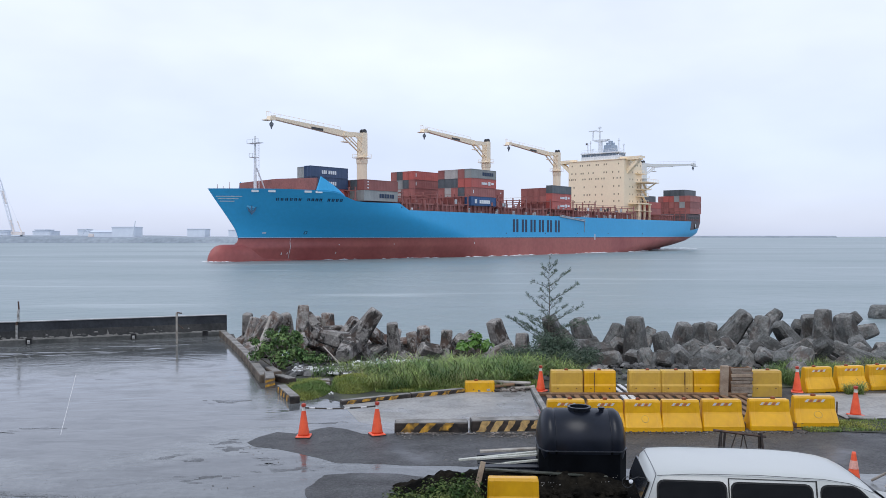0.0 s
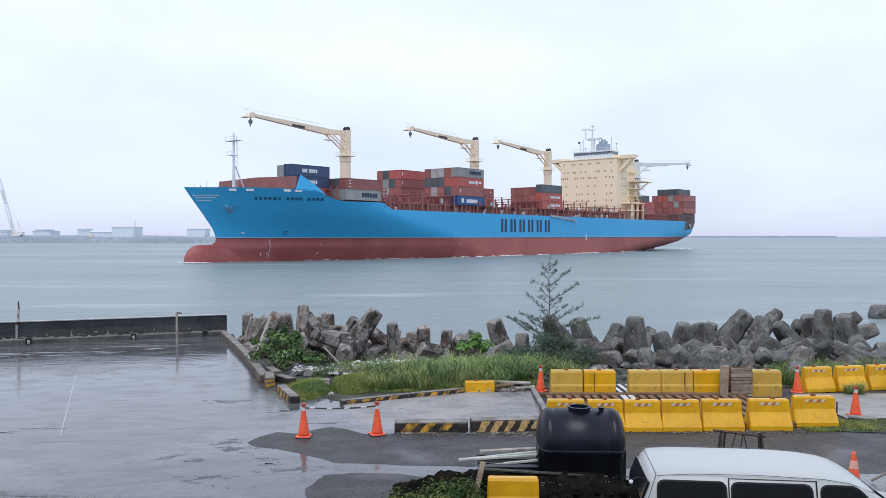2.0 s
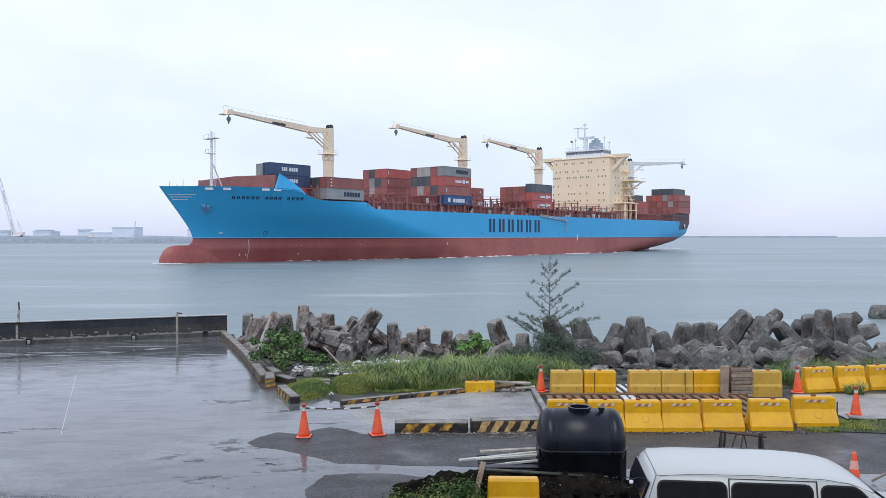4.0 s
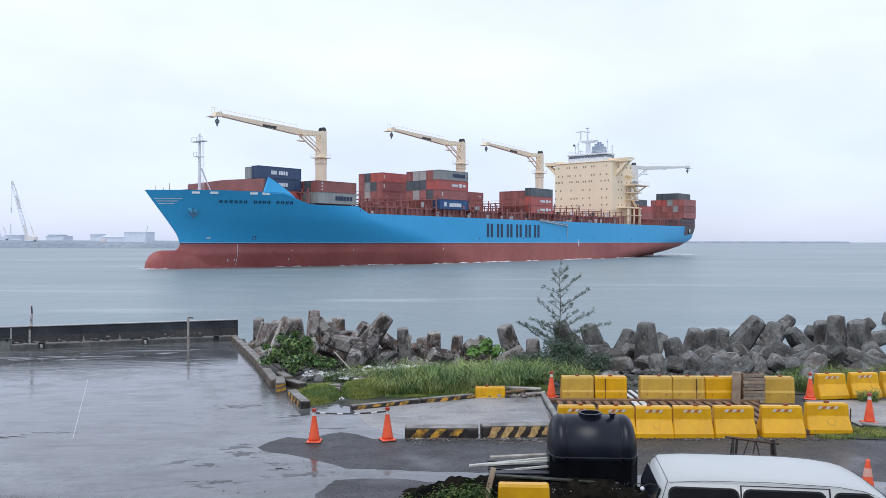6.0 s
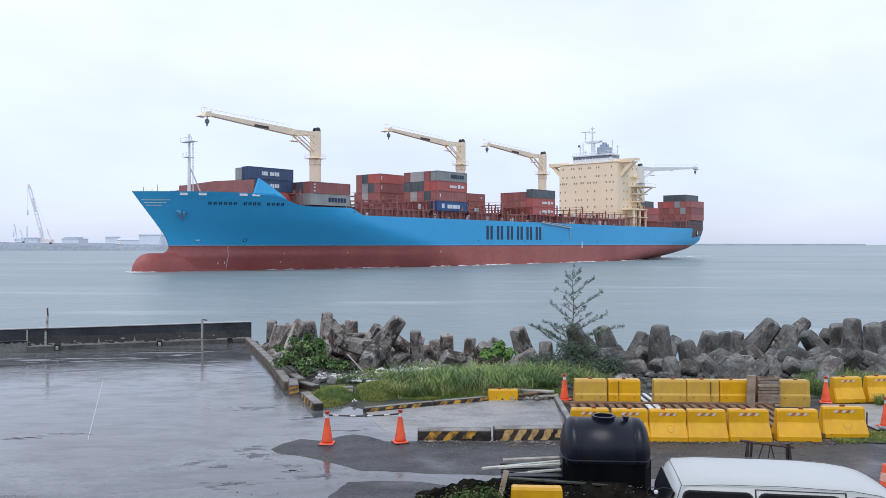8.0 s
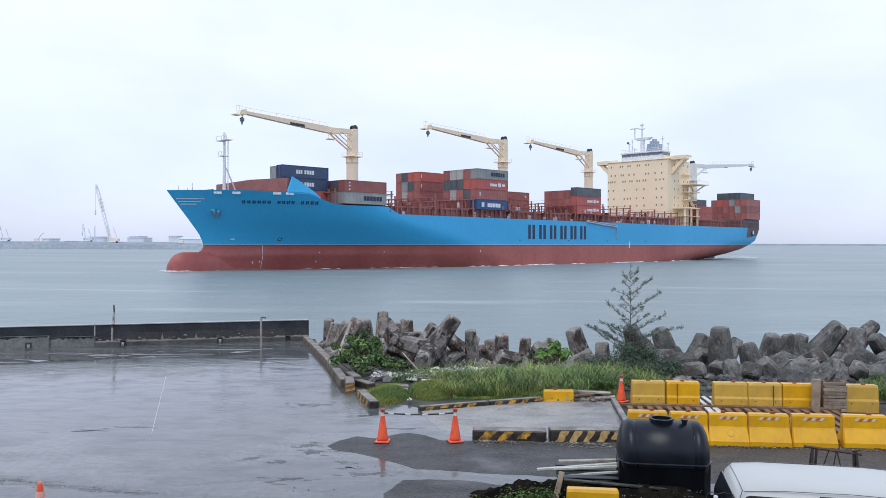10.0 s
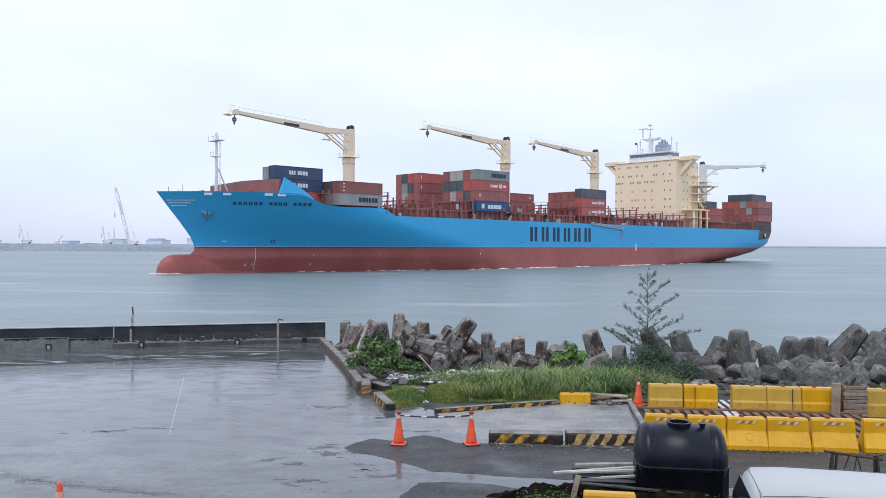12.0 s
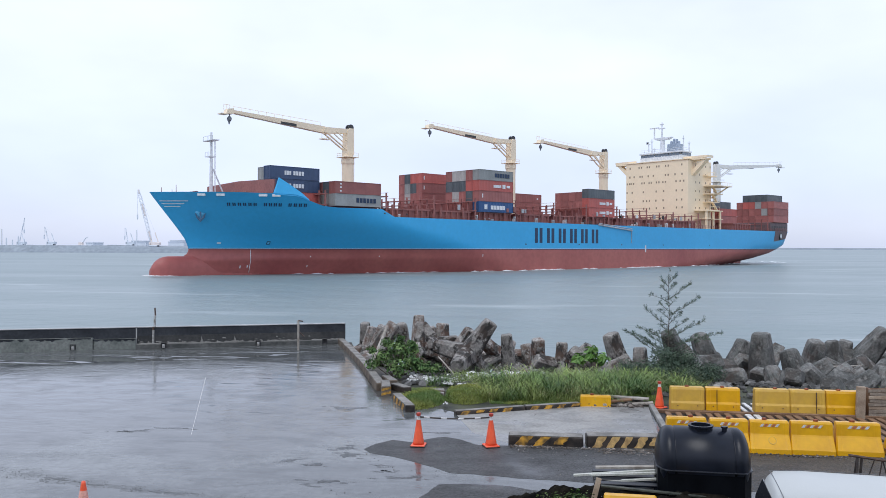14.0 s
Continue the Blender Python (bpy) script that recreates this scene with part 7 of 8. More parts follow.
def van():
    """Grey-white passenger van, its nose to +x, built about its rear left-hand ground corner."""
    ob = thing("van", pose(2.56, 10.08, 0.0, 0, 0, -6.5), "silver-white passenger van with dark tinted windows", "van")
    W = 1.62

    def section(y):
        """Body outline (x, z) at a place across the car: rounder and lower towards its sides."""
        k = min(1.0, abs(y - W / 2) / (W / 2))
        dz = -0.03 * k ** 2.2 - 0.03 * max(0, (k - 0.86) / 0.14) ** 2
        return [(0.05, 0.30), (-0.02, 0.55), (-0.04, 0.95), (-0.02, 1.25), (0.085, 1.55 + dz), (0.17, 1.635 + dz), (0.5, 1.66 + dz), (1.4, 1.665 + dz), (1.9, 1.66 + dz), (2.25, 1.64 + dz), (2.5, 1.605 + dz), (2.66, 1.56 + dz), (2.78, 1.50 + dz), (3.12, 1.24), (3.36, 1.06), (3.75, 0.99), (4.0, 0.91), (4.12, 0.7), (4.1, 0.35), (4.0, 0.28)]

    ys = [0.0, 0.012, 0.05, 0.14, 0.35, 0.6, W / 2, W - 0.6, W - 0.35, W - 0.14, W - 0.05, W - 0.012, W]
    bm = bmesh.new()
    rings = []
    for y in ys:
        k = abs(y - W / 2) / (W / 2)
        ring = []
        for x, z in section(y):
            inset = 0.0
            if z > 1.0:
                inset = 0.17 * min(1, (z - 1.0) / 0.6) ** 1.2
            yy = W / 2 + (y - W / 2) * (1 - inset)
            xx = 2.2 + (x - 2.2) * (1 - 0.02 * k ** 4)
            ring.append(bm.verts.new((xx, yy, z)))
        rings.append(ring)
    for a, b in zip(rings, rings[1:]):
        for i in range(len(a) - 1):
            bm.faces.new((a[i], b[i], b[i + 1], a[i + 1]))
        bm.faces.new((a[-1], b[-1], b[0], a[0]))
    bm.faces.new(rings[0]), bm.faces.new(rings[-1][::-1])
    bmesh.ops.recalc_face_normals(bm, faces=bm.faces[:])
    part("body", bm, VAN_PAINT, ob, smooth=True)

    def side_y(z, near=True):
        inset = 0.17 * min(1, max(0, z - 1.0) / 0.6) ** 1.2
        return W / 2 - W / 2 * (1 - inset) if near else W / 2 + W / 2 * (1 - inset)

    def side_panel(name, outline, material, near, proud, label=""):
        bm = bmesh.new()
        off = -proud if near else proud
        a = [bm.verts.new((x, side_y(z, near) + off, z)) for x, z in outline]
        b = [bm.verts.new((x, side_y(z, near) - off * 0.5, z)) for x, z in outline]
        n = len(outline)
        for i in range(n):
            bm.faces.new((a[i], a[(i + 1) % n], b[(i + 1) % n], b[i]))
        bm.faces.new(a), bm.faces.new(b[::-1])
        part(name, bm, material, ob, label)

    def rounded(x0, x1, z0, z1, r, cut=0.0):
        pts = []
        for cx, cz, a0 in ((x0 + r, z0 + r, 180), (x1 - r, z0 + r, 270), (x1 - r, z1 - r, 0), (x0 + r, z1 - r, 90)):
            for a in (0, 30, 60, 90):
                ang = radians(a0 + a)
                x, z = cx + r * math.cos(ang), cz + r * math.sin(ang)
                if cut and z > (z0 + z1) / 2 and x > (x0 + x1) / 2:
                    x -= cut * (z - z0) / (z1 - z0)
                pts.append((x, z))
        return pts

    for near in (True, False):
        for x0, x1, cut in ((0.17, 1.0, 0), (1.08, 2.04, 0), (2.16, 2.98, 0.40)):
            side_panel("window", rounded(x0 - 0.02, x1 + 0.02, 1.03, 1.545, 0.09, cut), RUBBER, near, 0.004, "black window seal")
            side_panel("window", rounded(x0, x1, 1.05, 1.525, 0.08, cut), VAN_GLASS, near, 0.008, "dark tinted side window")
        # door gaps
        for x in (1.04, 2.10):
            side_panel("door_gap", [(x - 0.008, 0.4), (x + 0.008, 0.4), (x + 0.008, 0.9), (x + 0.008, 1.3), (x + 0.008, 1.585), (x - 0.008, 1.585), (x - 0.008, 1.3), (x - 0.008, 0.9)], RUBBER, near, 0.008)
        side_panel("door_gap", [(1.04, 1.578), (2.10, 1.576), (2.10, 1.583), (1.04, 1.585)], RUBBER, near, 0.006)
        # roof gutter
        bm = bmesh.new()
        y = side_y(1.6, near)
        s = -1 if near else 1
        pts = [(0.16, 1.59), (0.6, 1.622), (1.4, 1.632), (2.2, 1.607), (2.5, 1.565), (2.78, 1.46)]
        for (xa, za), (xb, zb) in zip(pts, pts[1:]):
            tube(bm, (xa, y + s * 0.004, za), (xb, y + s * 0.004, zb), 0.0042, n=6)
        part("roof_gutter", bm, GUTTER, ob)
    # rear and front glass
    bm = bmesh.new()
    prism(bm, ((-0.055, 0.97), (-0.034, 1.26), (0.055, 1.49), (0.075, 1.48), (0.0, 1.25), (-0.02, 0.97)), 1, 0.2, W - 0.2)
    part("rear_window", bm, VAN_GLASS, ob)
    bm = bmesh.new()
    prism(bm, ((2.83, 1.47), (3.13, 1.25), (3.35, 1.09), (3.33, 1.075), (3.11, 1.23), (2.81, 1.455)), 1, 0.2, W - 0.2)
    part("windscreen", bm, VAN_GLASS, ob)
    # mirror on its arm
    bm = bmesh.new()
    tube(bm, (0.05, 0.28, 1.5), (-0.06, 0.24, 1.53), 0.006, n=6)
    tube(bm, (-0.06, 0.24, 1.53), (-0.15, 0.2, 1.51), 0.006, n=6)
    hoop = [Vector((-0.2 + 0.07 * math.cos(a), 0.2, 1.47 + 0.07 * math.sin(a))) for a in np.linspace(0, 2 * math.pi, 17)]
    for p, q in zip(hoop, hoop[1:]):
        tube(bm, p, q, 0.006, n=5)
    part("mirror_arm", bm, RUBBER, ob)
    bm = bmesh.new()
    lathe(bm, ((0.01, -0.015), (0.024, -0.01), (0.028, 0.006), (0.016, 0.015)), 14, pose(-0.16, 0.19, 1.48, 70, 0, -10))
    part("mirror", bm, SHIP_WHITE, ob, smooth=True)
    # seam across the roof
    bm = bmesh.new()
    prev = (0.0, 0.03, 1.2)
    for y in np.linspace(0.16, W - 0.16, 9):
        k = abs(y - W / 2) / (W / 2)
        p = (0.15, y, 1.615 - 0.03 * k ** 2.2)
        tube(bm, prev, p, 0.005, n=5)
        prev = p
    part("roof_seam", bm, GUTTER, ob)
    for x in (0.8, 3.3):
        for y in (0.02, W - 0.2):
            bm = bmesh.new()
            lathe(bm, ((0.2, -0.09), (0.30, -0.08), (0.31, 0.0), (0.30, 0.08), (0.2, 0.09)), 24, pose(x, y + 0.09, 0.31, 90, 0, 0))
            w = part("wheel", bm, RUBBER, ob)
            bm = bmesh.new()
            lathe(bm, ((0.05, -0.1), (0.19, -0.095), (0.2, -0.05), (0.19, 0.095), (0.05, 0.1)), 18, pose(x, y + 0.09, 0.31, 90, 0, 0))
            part("rim", bm, CHROME, w)
    for y in (0.1, W - 0.3):
        bm = bmesh.new()
        box(bm, (4.03, y, 0.72), (4.13, y + 0.2, 0.86), bevel=0.03)
        part("headlight", bm, GLASSY, ob)
        bm = bmesh.new()
        box(bm, (-0.005, y, 0.6), (0.06, y + 0.14, 0.85), bevel=0.02)
        part("tail_light", bm, RED_BAND, ob)


GUTTER = surface("grey_sealant", (0.09, 0.095, 0.10), (0.15, 0.155, 0.16), 0.6, 3, 20, 0.05)
GLASSY = glass("lamp_glass", (0.5, 0.5, 0.5))


PALE_BOLLARD = surface("stained_white_paint", (0.5, 0.5, 0.48), (0.22, 0.21, 0.19), 0.6, 7, 30, 0.2)


def wall_posts():
    ob = thing("marker_post", pose(-18.1, 34.0, 0), "rusty white steel marker post by the quay wall", "post")
    bm = bmesh.new()
    tube(bm, (0, 0, 0), (0.0, 0, 0.22), 0.055, n=8)
    part("shaft", bm, RUST, ob)
    for p, q, m in (((0.0, 0, 0.85), (0.02, 0, 1.0), RUST), ((0, 0, 0.22), (0.0, 0, 0.85), PALE_BOLLARD), ((0.07, 0, 1.0), (0.07, 0, 1.3), PALE_BOLLARD), ((0.06, 0, 1.3), (0.10, 0, 1.52), PALE_BOLLARD)):
        bm = bmesh.new()
        tube(bm, p, q, 0.05, n=8)
        part("shaft", bm, m, ob, "stained white painted length" if m == PALE_BOLLARD else "")
    bm = bmesh.new()
    tube(bm, (0.1, 0, 1.52), (0.08, 0, 1.86), 0.032, n=6)
    part("tip", bm, RUST, ob)
    ob = thing("marker_post", pose(-11.5, 34.6, 0), "thin grey steel post with a short bent arm", "post")
    bm = bmesh.new()
    tube(bm, (0, 0, 0), (0.0, 0, 1.33), 0.05, n=8)
    part("shaft", bm, WOOD, ob)
    bm = bmesh.new()
    tube(bm, (0, 0, 1.33), (0.22, 0, 1.30), 0.03, n=6)
    part("arm", bm, RUST, ob)
    bm = bmesh.new()
    tube(bm, (0.02, 0, 0.85), (0.28, 0, 0.62), 0.02, n=6)
    part("brace", bm, RUST, ob)
    # drain outlets at the wall's foot: a dark hood round a short white pipe
    turn = math.degrees(math.atan2(WALL_DIR.y, WALL_DIR.x))
    for u, white in ((1.0, False), (4.06, True), (8.22, True), (12.02, True), (15.9, True)):
        p = WALL_A + WALL_DIR * u + Vector((-WALL_DIR.y, WALL_DIR.x)) * 0.425
        ob = thing("drain_outlet", pose(p.x, p.y, 0.06, 0, 0, turn) @ Matrix.Scale(0.62, 4), "small drain outlet with a dark hood and white pipe" if white else "small dark hooded drain outlet", "drain", "drain outlets along the quay wall")
        bm = bmesh.new()
        for a, b in ((-0.19, -0.13), (0.13, 0.19)):
            box(bm, (a, -0.08, 0), (b, 0.08, 0.34), bevel=0.01)
        box(bm, (-0.19, -0.08, 0.341), (0.19, 0.1, 0.40), bevel=0.012)
        box(bm, (-0.129, -0.08, 0.0), (0.129, -0.05, 0.34))
        part("hood", bm, DARK_CONCRETE, ob)
        if white:
            bm = bmesh.new()
            lathe(bm, ((0.06, 0.0), (0.10, 0.0), (0.10, 0.24), (0.085, 0.25), (0.05, 0.25)), 14, pose(0, 0.04, 0))
            part("pipe", bm, PALE_BOLLARD, ob)
    # pale joints in the apron
    for (x0, y0), (x1, y1), w in (((-8.9, 18.6), (-12.25, 26.7), 0.010),):
        L = math.hypot(x1 - x0, y1 - y0)
        bm = bmesh.new()
        box(bm, (0, -w / 2, 0), (L, w / 2, 0.006))
        tagged(part("trim_joint", bm, WHITE_BAND, at=pose(x0, y0, 0.02, 0, 0, math.degrees(math.atan2(y1 - y0, x1 - x0)))), "pale worn line on the apron", kind="structure")


tank(), timber(), van(), wall_posts()


# ---- plants ----
def blades(name, spots, material, label, seed, tall=(0.25, 0.6), width=0.014, droop=0.5, tuft=0):
    """Many arching blades, each of three narrow faces, in one mesh. spots: (x, y, spread x, spread y, count)."""
    rnd = random.Random(seed)
    verts, faces = [], []
    for cx, cy, sx, sy, n in spots:
        for _ in range(n):
            x, y = cx + rnd.uniform(-sx, sx), cy + rnd.uniform(-sy, sy)
            if tuft:
                if _ % tuft == 0:
                    tx, ty, th = x, y, rnd.uniform(0.6, 1.25)
                x, y = tx + rnd.gauss(0, 0.05), ty + rnd.gauss(0, 0.05)
            clump = 0.55 + 0.9 * max(0, noise.noise(Vector((x * 0.9, y * 0.9, seed))) + 0.25)
            h = rnd.uniform(*tall) * (th if tuft else clump)
            a = rnd.uniform(0, 2 * math.pi)
            d = Vector((math.cos(a), math.sin(a), 0))
            s = Vector((-d.y, d.x, 0)) * width * rnd.uniform(0.7, 1.4)
            bend = h * droop * rnd.uniform(0.3, 1.2)
            base = Vector((x, y, 0.0))
            pts = [base, base + d * bend * 0.3 + Vector((0, 0, h * 0.6)), base + d * bend * 0.65 + Vector((0, 0, h * 0.93)), base + d * bend * 1.1 + Vector((0, 0, h * (0.95 - 0.25 * min(1, bend / h))))]
            i = len(verts)
            verts += [tuple(pts[0] - s), tuple(pts[0] + s), tuple(pts[1] - s * 0.8), tuple(pts[1] + s * 0.8), tuple(pts[2] - s * 0.6), tuple(pts[2] + s * 0.6), tuple(pts[3])]
            faces += [(i, i + 1, i + 3, i + 2), (i + 2, i + 3, i + 5, i + 4), (i + 4, i + 5, i + 6)]
    me = bpy.data.meshes.new(name)
    me.from_pydata(verts, [], faces)
    me.materials.append(material)
    tagged(new(name, me), label, "grass", kind="stuff")


MOUNDS = ((-4.0, 23.75, 0.62, 1.25, 0.24), (-2.72, 24.45, 0.68, 1.05, 0.34))


def mound_z(x, y):
    """Height of the mossy mounds behind the kerb."""
    z = 0.0
    for cx, cy, rx, ry, h in MOUNDS:
        q = 1 - ((x - cx) / rx) ** 2 - ((y - cy) / ry) ** 2
        if q > 0:
            z = max(z, h * q ** 0.6 * (1 + 0.25 * noise.noise(Vector((x * 3, y * 3, 2)))))
    return z


def mossy_mounds():
    rnd = random.Random(44)
    for cx, cy, rx, ry, h in MOUNDS:
        bm = bmesh.new()
        rings = []
        for i in range(9):
            q = 1 - i / 8
            rings.append([bm.verts.new((cx + rx * q * math.cos(a), cy + ry * q * math.sin(a), 0.03 + (mound_z(cx + rx * q * math.cos(a), cy + ry * q * math.sin(a)) if i else -0.03))) for a in np.linspace(0, 2 * math.pi, 33)[:-1]])
        for a, b in zip(rings, rings[1:]):
            for i in range(32):
                bm.faces.new((a[i], a[(i + 1) % 32], b[(i + 1) % 32], b[i]))
        tagged(part("mound", bm, MOSS, smooth=True), "low mossy earth mound behind the kerb", kind="structure")
    verts, faces = [], []
    for cx, cy, rx, ry, h in MOUNDS:
        for _ in range(9000):
            a, q = rnd.uniform(0, 2 * math.pi), rnd.random() ** 0.5 * 1.06
            x, y = cx + rx * q * math.cos(a), cy + ry * q * math.sin(a)
            z, tall = mound_z(x, y) + 0.02, rnd.uniform(0.03, 0.09)
            d = Vector((rnd.gauss(0, 1), rnd.gauss(0, 1), 0)) * tall * 0.6
            w = Vector((-d.y, d.x, 0)).normalized() * 0.006
            i = len(verts)
            verts += [(x - w.x, y - w.y, z), (x + w.x, y + w.y, z), (x + d.x, y + d.y, z + tall)]
            faces.append((i, i + 1, i + 2))
    me = bpy.data.meshes.new("moss")
    me.from_pydata(verts, [], faces)
    me.materials.append(TURF)
    tagged(new("moss", me), "olive green moss and fine turf on the mounds", "moss", kind="stuff")


def grass():
    mossy_mounds()
    fine = ((-0.4, 25.4, 2.2, 1.5, 7000), (1.4, 26.5, 1.6, 1.2, 3800), (-1.8, 25.7, 0.9, 0.8, 1500), (0.9, 26.9, 2.2, 0.5, 1500), (3.4, 27.2, 1.2, 1.0, 2200), (-3.4, 26.7, 0.9, 0.5, 700), (-3.2, 27.8, 0.8, 0.7, 300))
    blades("grass", fine, BLADE, "tall rank green grass on the bank", 3, (0.14, 0.52), 0.008, 1.5)
    blades("dry_grass", ((-0.3, 25.6, 2.2, 1.5, 1100), (1.6, 26.4, 1.6, 1.2, 800), (0.9, 26.8, 2.0, 0.5, 300), (3.2, 27.0, 1.2, 1.0, 300)), DRY_BLADE, "yellowing arching grass stalks on the bank", 33, (0.28, 0.68), 0.0045, 1.9)
    blades("tall_grass", ((0.4, 25.6, 1.9, 1.1, 2600), (1.7, 26.1, 1.2, 1.0, 2000), (-1.4, 25.9, 0.8, 0.7, 700), (3.0, 26.6, 1.0, 0.8, 800), (0.9, 26.8, 2.0, 0.5, 700)), RANK, "tall arching grass tussocks on the bank", 21, (0.32, 0.68), 0.0105, 1.9, 20)
    blades("turf", ((-1.0, 24.2, 1.0, 0.6, 6000), (-4.3, 24.8, 0.5, 1.0, 2600), (-2.6, 25.6, 0.9, 0.5, 3200), (0.2, 24.3, 1.4, 0.5, 4600), (2.0, 25.0, 1.1, 0.7, 3400)), TURF, "short bright green turf behind the kerb", 8, (0.05, 0.14), 0.008, 0.9)
    blades("grass_verge", ((10.3, 19.4, 1.4, 0.55, 5200), (13.5, 19.3, 2.4, 0.7, 5200), (9.0, 19.0, 0.4, 0.2, 500)), TURF, "short grass verge beside the lane", 9, (0.05, 0.14), 0.008, 0.7)
    blades("grass_tuft", ((11.3, 25.6, 0.7, 1.0, 1900), (12.4, 26.4, 1.5, 0.8, 2300), (9.6, 25.2, 0.9, 0.4, 300), (14.5, 27.0, 1.6, 0.9, 2200), (12.0, 23.35, 0.25, 0.12, 500), (13.9, 23.9, 0.3, 0.15, 500)), BLADE, "ragged grass before the armour units", 10, (0.2, 0.62), 0.006, 1.1)
    blades("weeds", ((0.1, 13.5, 0.55, 0.9, 2200), (0.55, 13.0, 0.6, 0.6, 900)), BLADE, "low weeds on the earth mound", 12, (0.12, 0.3), 0.012, 0.8)
    flat("turf_floor", [(-5.0, 24.6), (-4.5, 23.3), (-3.4, 22.75), (-2.75, 22.2), (0.6, 23.8), (2.6, 24.3), (9.6, 24.2), (14, 25.2), (14, 28.6), (3, 28.9), (-3.5, 28.4), (-5.2, 26.6)], 0.024, SHADED_GRASS_FLOOR, "muddy turf under the grass, darkened as shade between blades")
    flat("turf_verge", [(8.7, 18.95), (11, 18.6), (40, 18.9), (40, 20.3), (9.6, 20.0)], 0.04, SHADED_GRASS_FLOOR, "muddy turf verge beside the lane, darkened as shade between blades")


MOSS = surface("moss", (0.075, 0.105, 0.022), (0.15, 0.165, 0.04), 0.85, 2.2, 25, 0.5, spread=0.2)
DRY_BLADE = surface("dry_grass_blade", (0.26, 0.27, 0.11), (0.38, 0.35, 0.17), 0.7, 0.9, 7, 0.0, grit=0.2, island=0.35)
# dark end of the green deepened as shade within the tussocks
RANK = surface("tussock_blade", (0.07, 0.148, 0.034), (0.238, 0.312, 0.085), 0.6, 0.9, 7, 0.0, grit=0.2, island=0.6)
TURF = surface("turf_blade", (0.10, 0.17, 0.035), (0.25, 0.265, 0.05), 0.7, 1.0, 9, 0.0, island=0.3)


def leaf_clump(bm, centre, radius, count, size, rnd, flat_=0.7):
    for _ in range(count):
        d = Vector((rnd.gauss(0, 1), rnd.gauss(0, 1), rnd.gauss(0, 1))).normalized()
        p = Vector(centre) + Vector((d.x * radius, d.y * radius, d.z * radius * flat_)) * rnd.uniform(0.35, 1.0)
        out = (d + Vector((0, 0, 0.5)) + Vector((rnd.uniform(-.5, .5), rnd.uniform(-.5, .5), rnd.uniform(-.4, .4)))).normalized()
        tang = out.orthogonal().normalized()
        tang = Matrix.Rotation(rnd.uniform(0, 6.28), 3, out) @ tang
        side = out.cross(tang)
        s = size * rnd.uniform(0.6, 1.3)
        a = bm.verts.new(p - tang * s)
        b = bm.verts.new(p + side * s * 0.45 + out * s * 0.12)
        c = bm.verts.new(p + tang * s - out * s * 0.25)
        e = bm.verts.new(p - side * s * 0.45 + out * s * 0.12)
        bm.faces.new((a, b, c)), bm.faces.new((a, c, e))


def bush(x, y, clumps, size, seed, label, leaf=None):
    rnd = random.Random(seed)
    ob = thing("bush", pose(x, y, 0), label, "bush", "bushes on the bank")
    bm = bmesh.new()
    for c, r, n in clumps:
        tube(bm, (0.1 * rnd.uniform(-1, 1), 0.1 * rnd.uniform(-1, 1), 0), c, 0.025, 0.01, n=5)
    part("stems", bm, BARK, ob)
    bm = bmesh.new()
    for c, r, n in clumps:
        leaf_clump(bm, c, r * 1.08, int(n * (2.6 if size < 0.11 else 1)), size, rnd)
    part("foliage", bm, leaf or LEAF, ob)


def bushes():
    bush(-5.75, 28.0, (((-0.4, 0, 0.75), 0.42, 93), ((0.15, 0.1, 0.95), 0.45, 105), ((0.65, -0.1, 0.6), 0.45, 99), ((1.1, -0.2, 0.42), 0.35, 68), ((-0.75, -0.2, 0.5), 0.28, 43), ((0.2, -0.5, 0.45), 0.5, 93), ((0.0, 0.2, 1.15), 0.25, 31), ((0.55, 0.2, 1.0), 0.35, 55), ((1.5, -0.1, 0.35), 0.3, 43), ((-0.35, 0.3, 1.2), 0.25, 31), ((0.15, 0.2, 1.38), 0.2, 24), ((0.6, 0.1, 1.22), 0.2, 24), ((-0.9, 0.2, 0.95), 0.2, 24)), 0.078, 1, "glossy dark green leafy bush by the kerb")
    bush(1.15, 28.9, (((0, 0, 0.8), 0.30, 50), ((-0.38, 0, 0.7), 0.28, 40), ((0.38, 0, 0.72), 0.3, 45), ((0.05, 0, 1.02), 0.2, 26)), 0.15, 2, "bright green broad-leaved shrub among the units", BRIGHT_LEAF)
    bush(-0.1, 13.2, (((0, 0, 0.35), 0.4, 260), ((0.45, 0.1, 0.42), 0.35, 220), ((-0.35, -0.2, 0.2), 0.35, 220), ((0.1, -0.6, 0.3), 0.4, 260), ((-0.6, 0.1, 0.2), 0.35, 260), ((-0.9, -0.3, 0.12), 0.3, 200), ((0.25, -0.3, 0.45), 0.35, 260), ((-0.3, -0.5, 0.3), 0.35, 240)), 0.036, 3, "low leafy weeds on the earth mound", WEED_LEAF)
    bush(3.1, 27.9, (((0, 0, 0.55), 0.55, 420), ((0.7, 0.1, 0.65), 0.6, 460), ((1.4, 0, 0.5), 0.55, 380), ((2.0, 0.1, 0.45), 0.5, 420), ((-0.7, 0, 0.5), 0.5, 420), ((0.5, 0, 1.0), 0.45, 300), ((1.2, 0, 0.95), 0.4, 260), ((0.3, -0.3, 0.4), 0.6, 500), ((1.3, -0.3, 0.4), 0.6, 500)), 0.045, 4, "dark green feathery undergrowth at the sapling's foot", NEEDLE)


WEED_LEAF = surface("weed_leaf", (0.026, 0.062, 0.014), (0.11, 0.135, 0.036), 0.6, 3, 20, 0.0, island=0.5, spec=0.2)
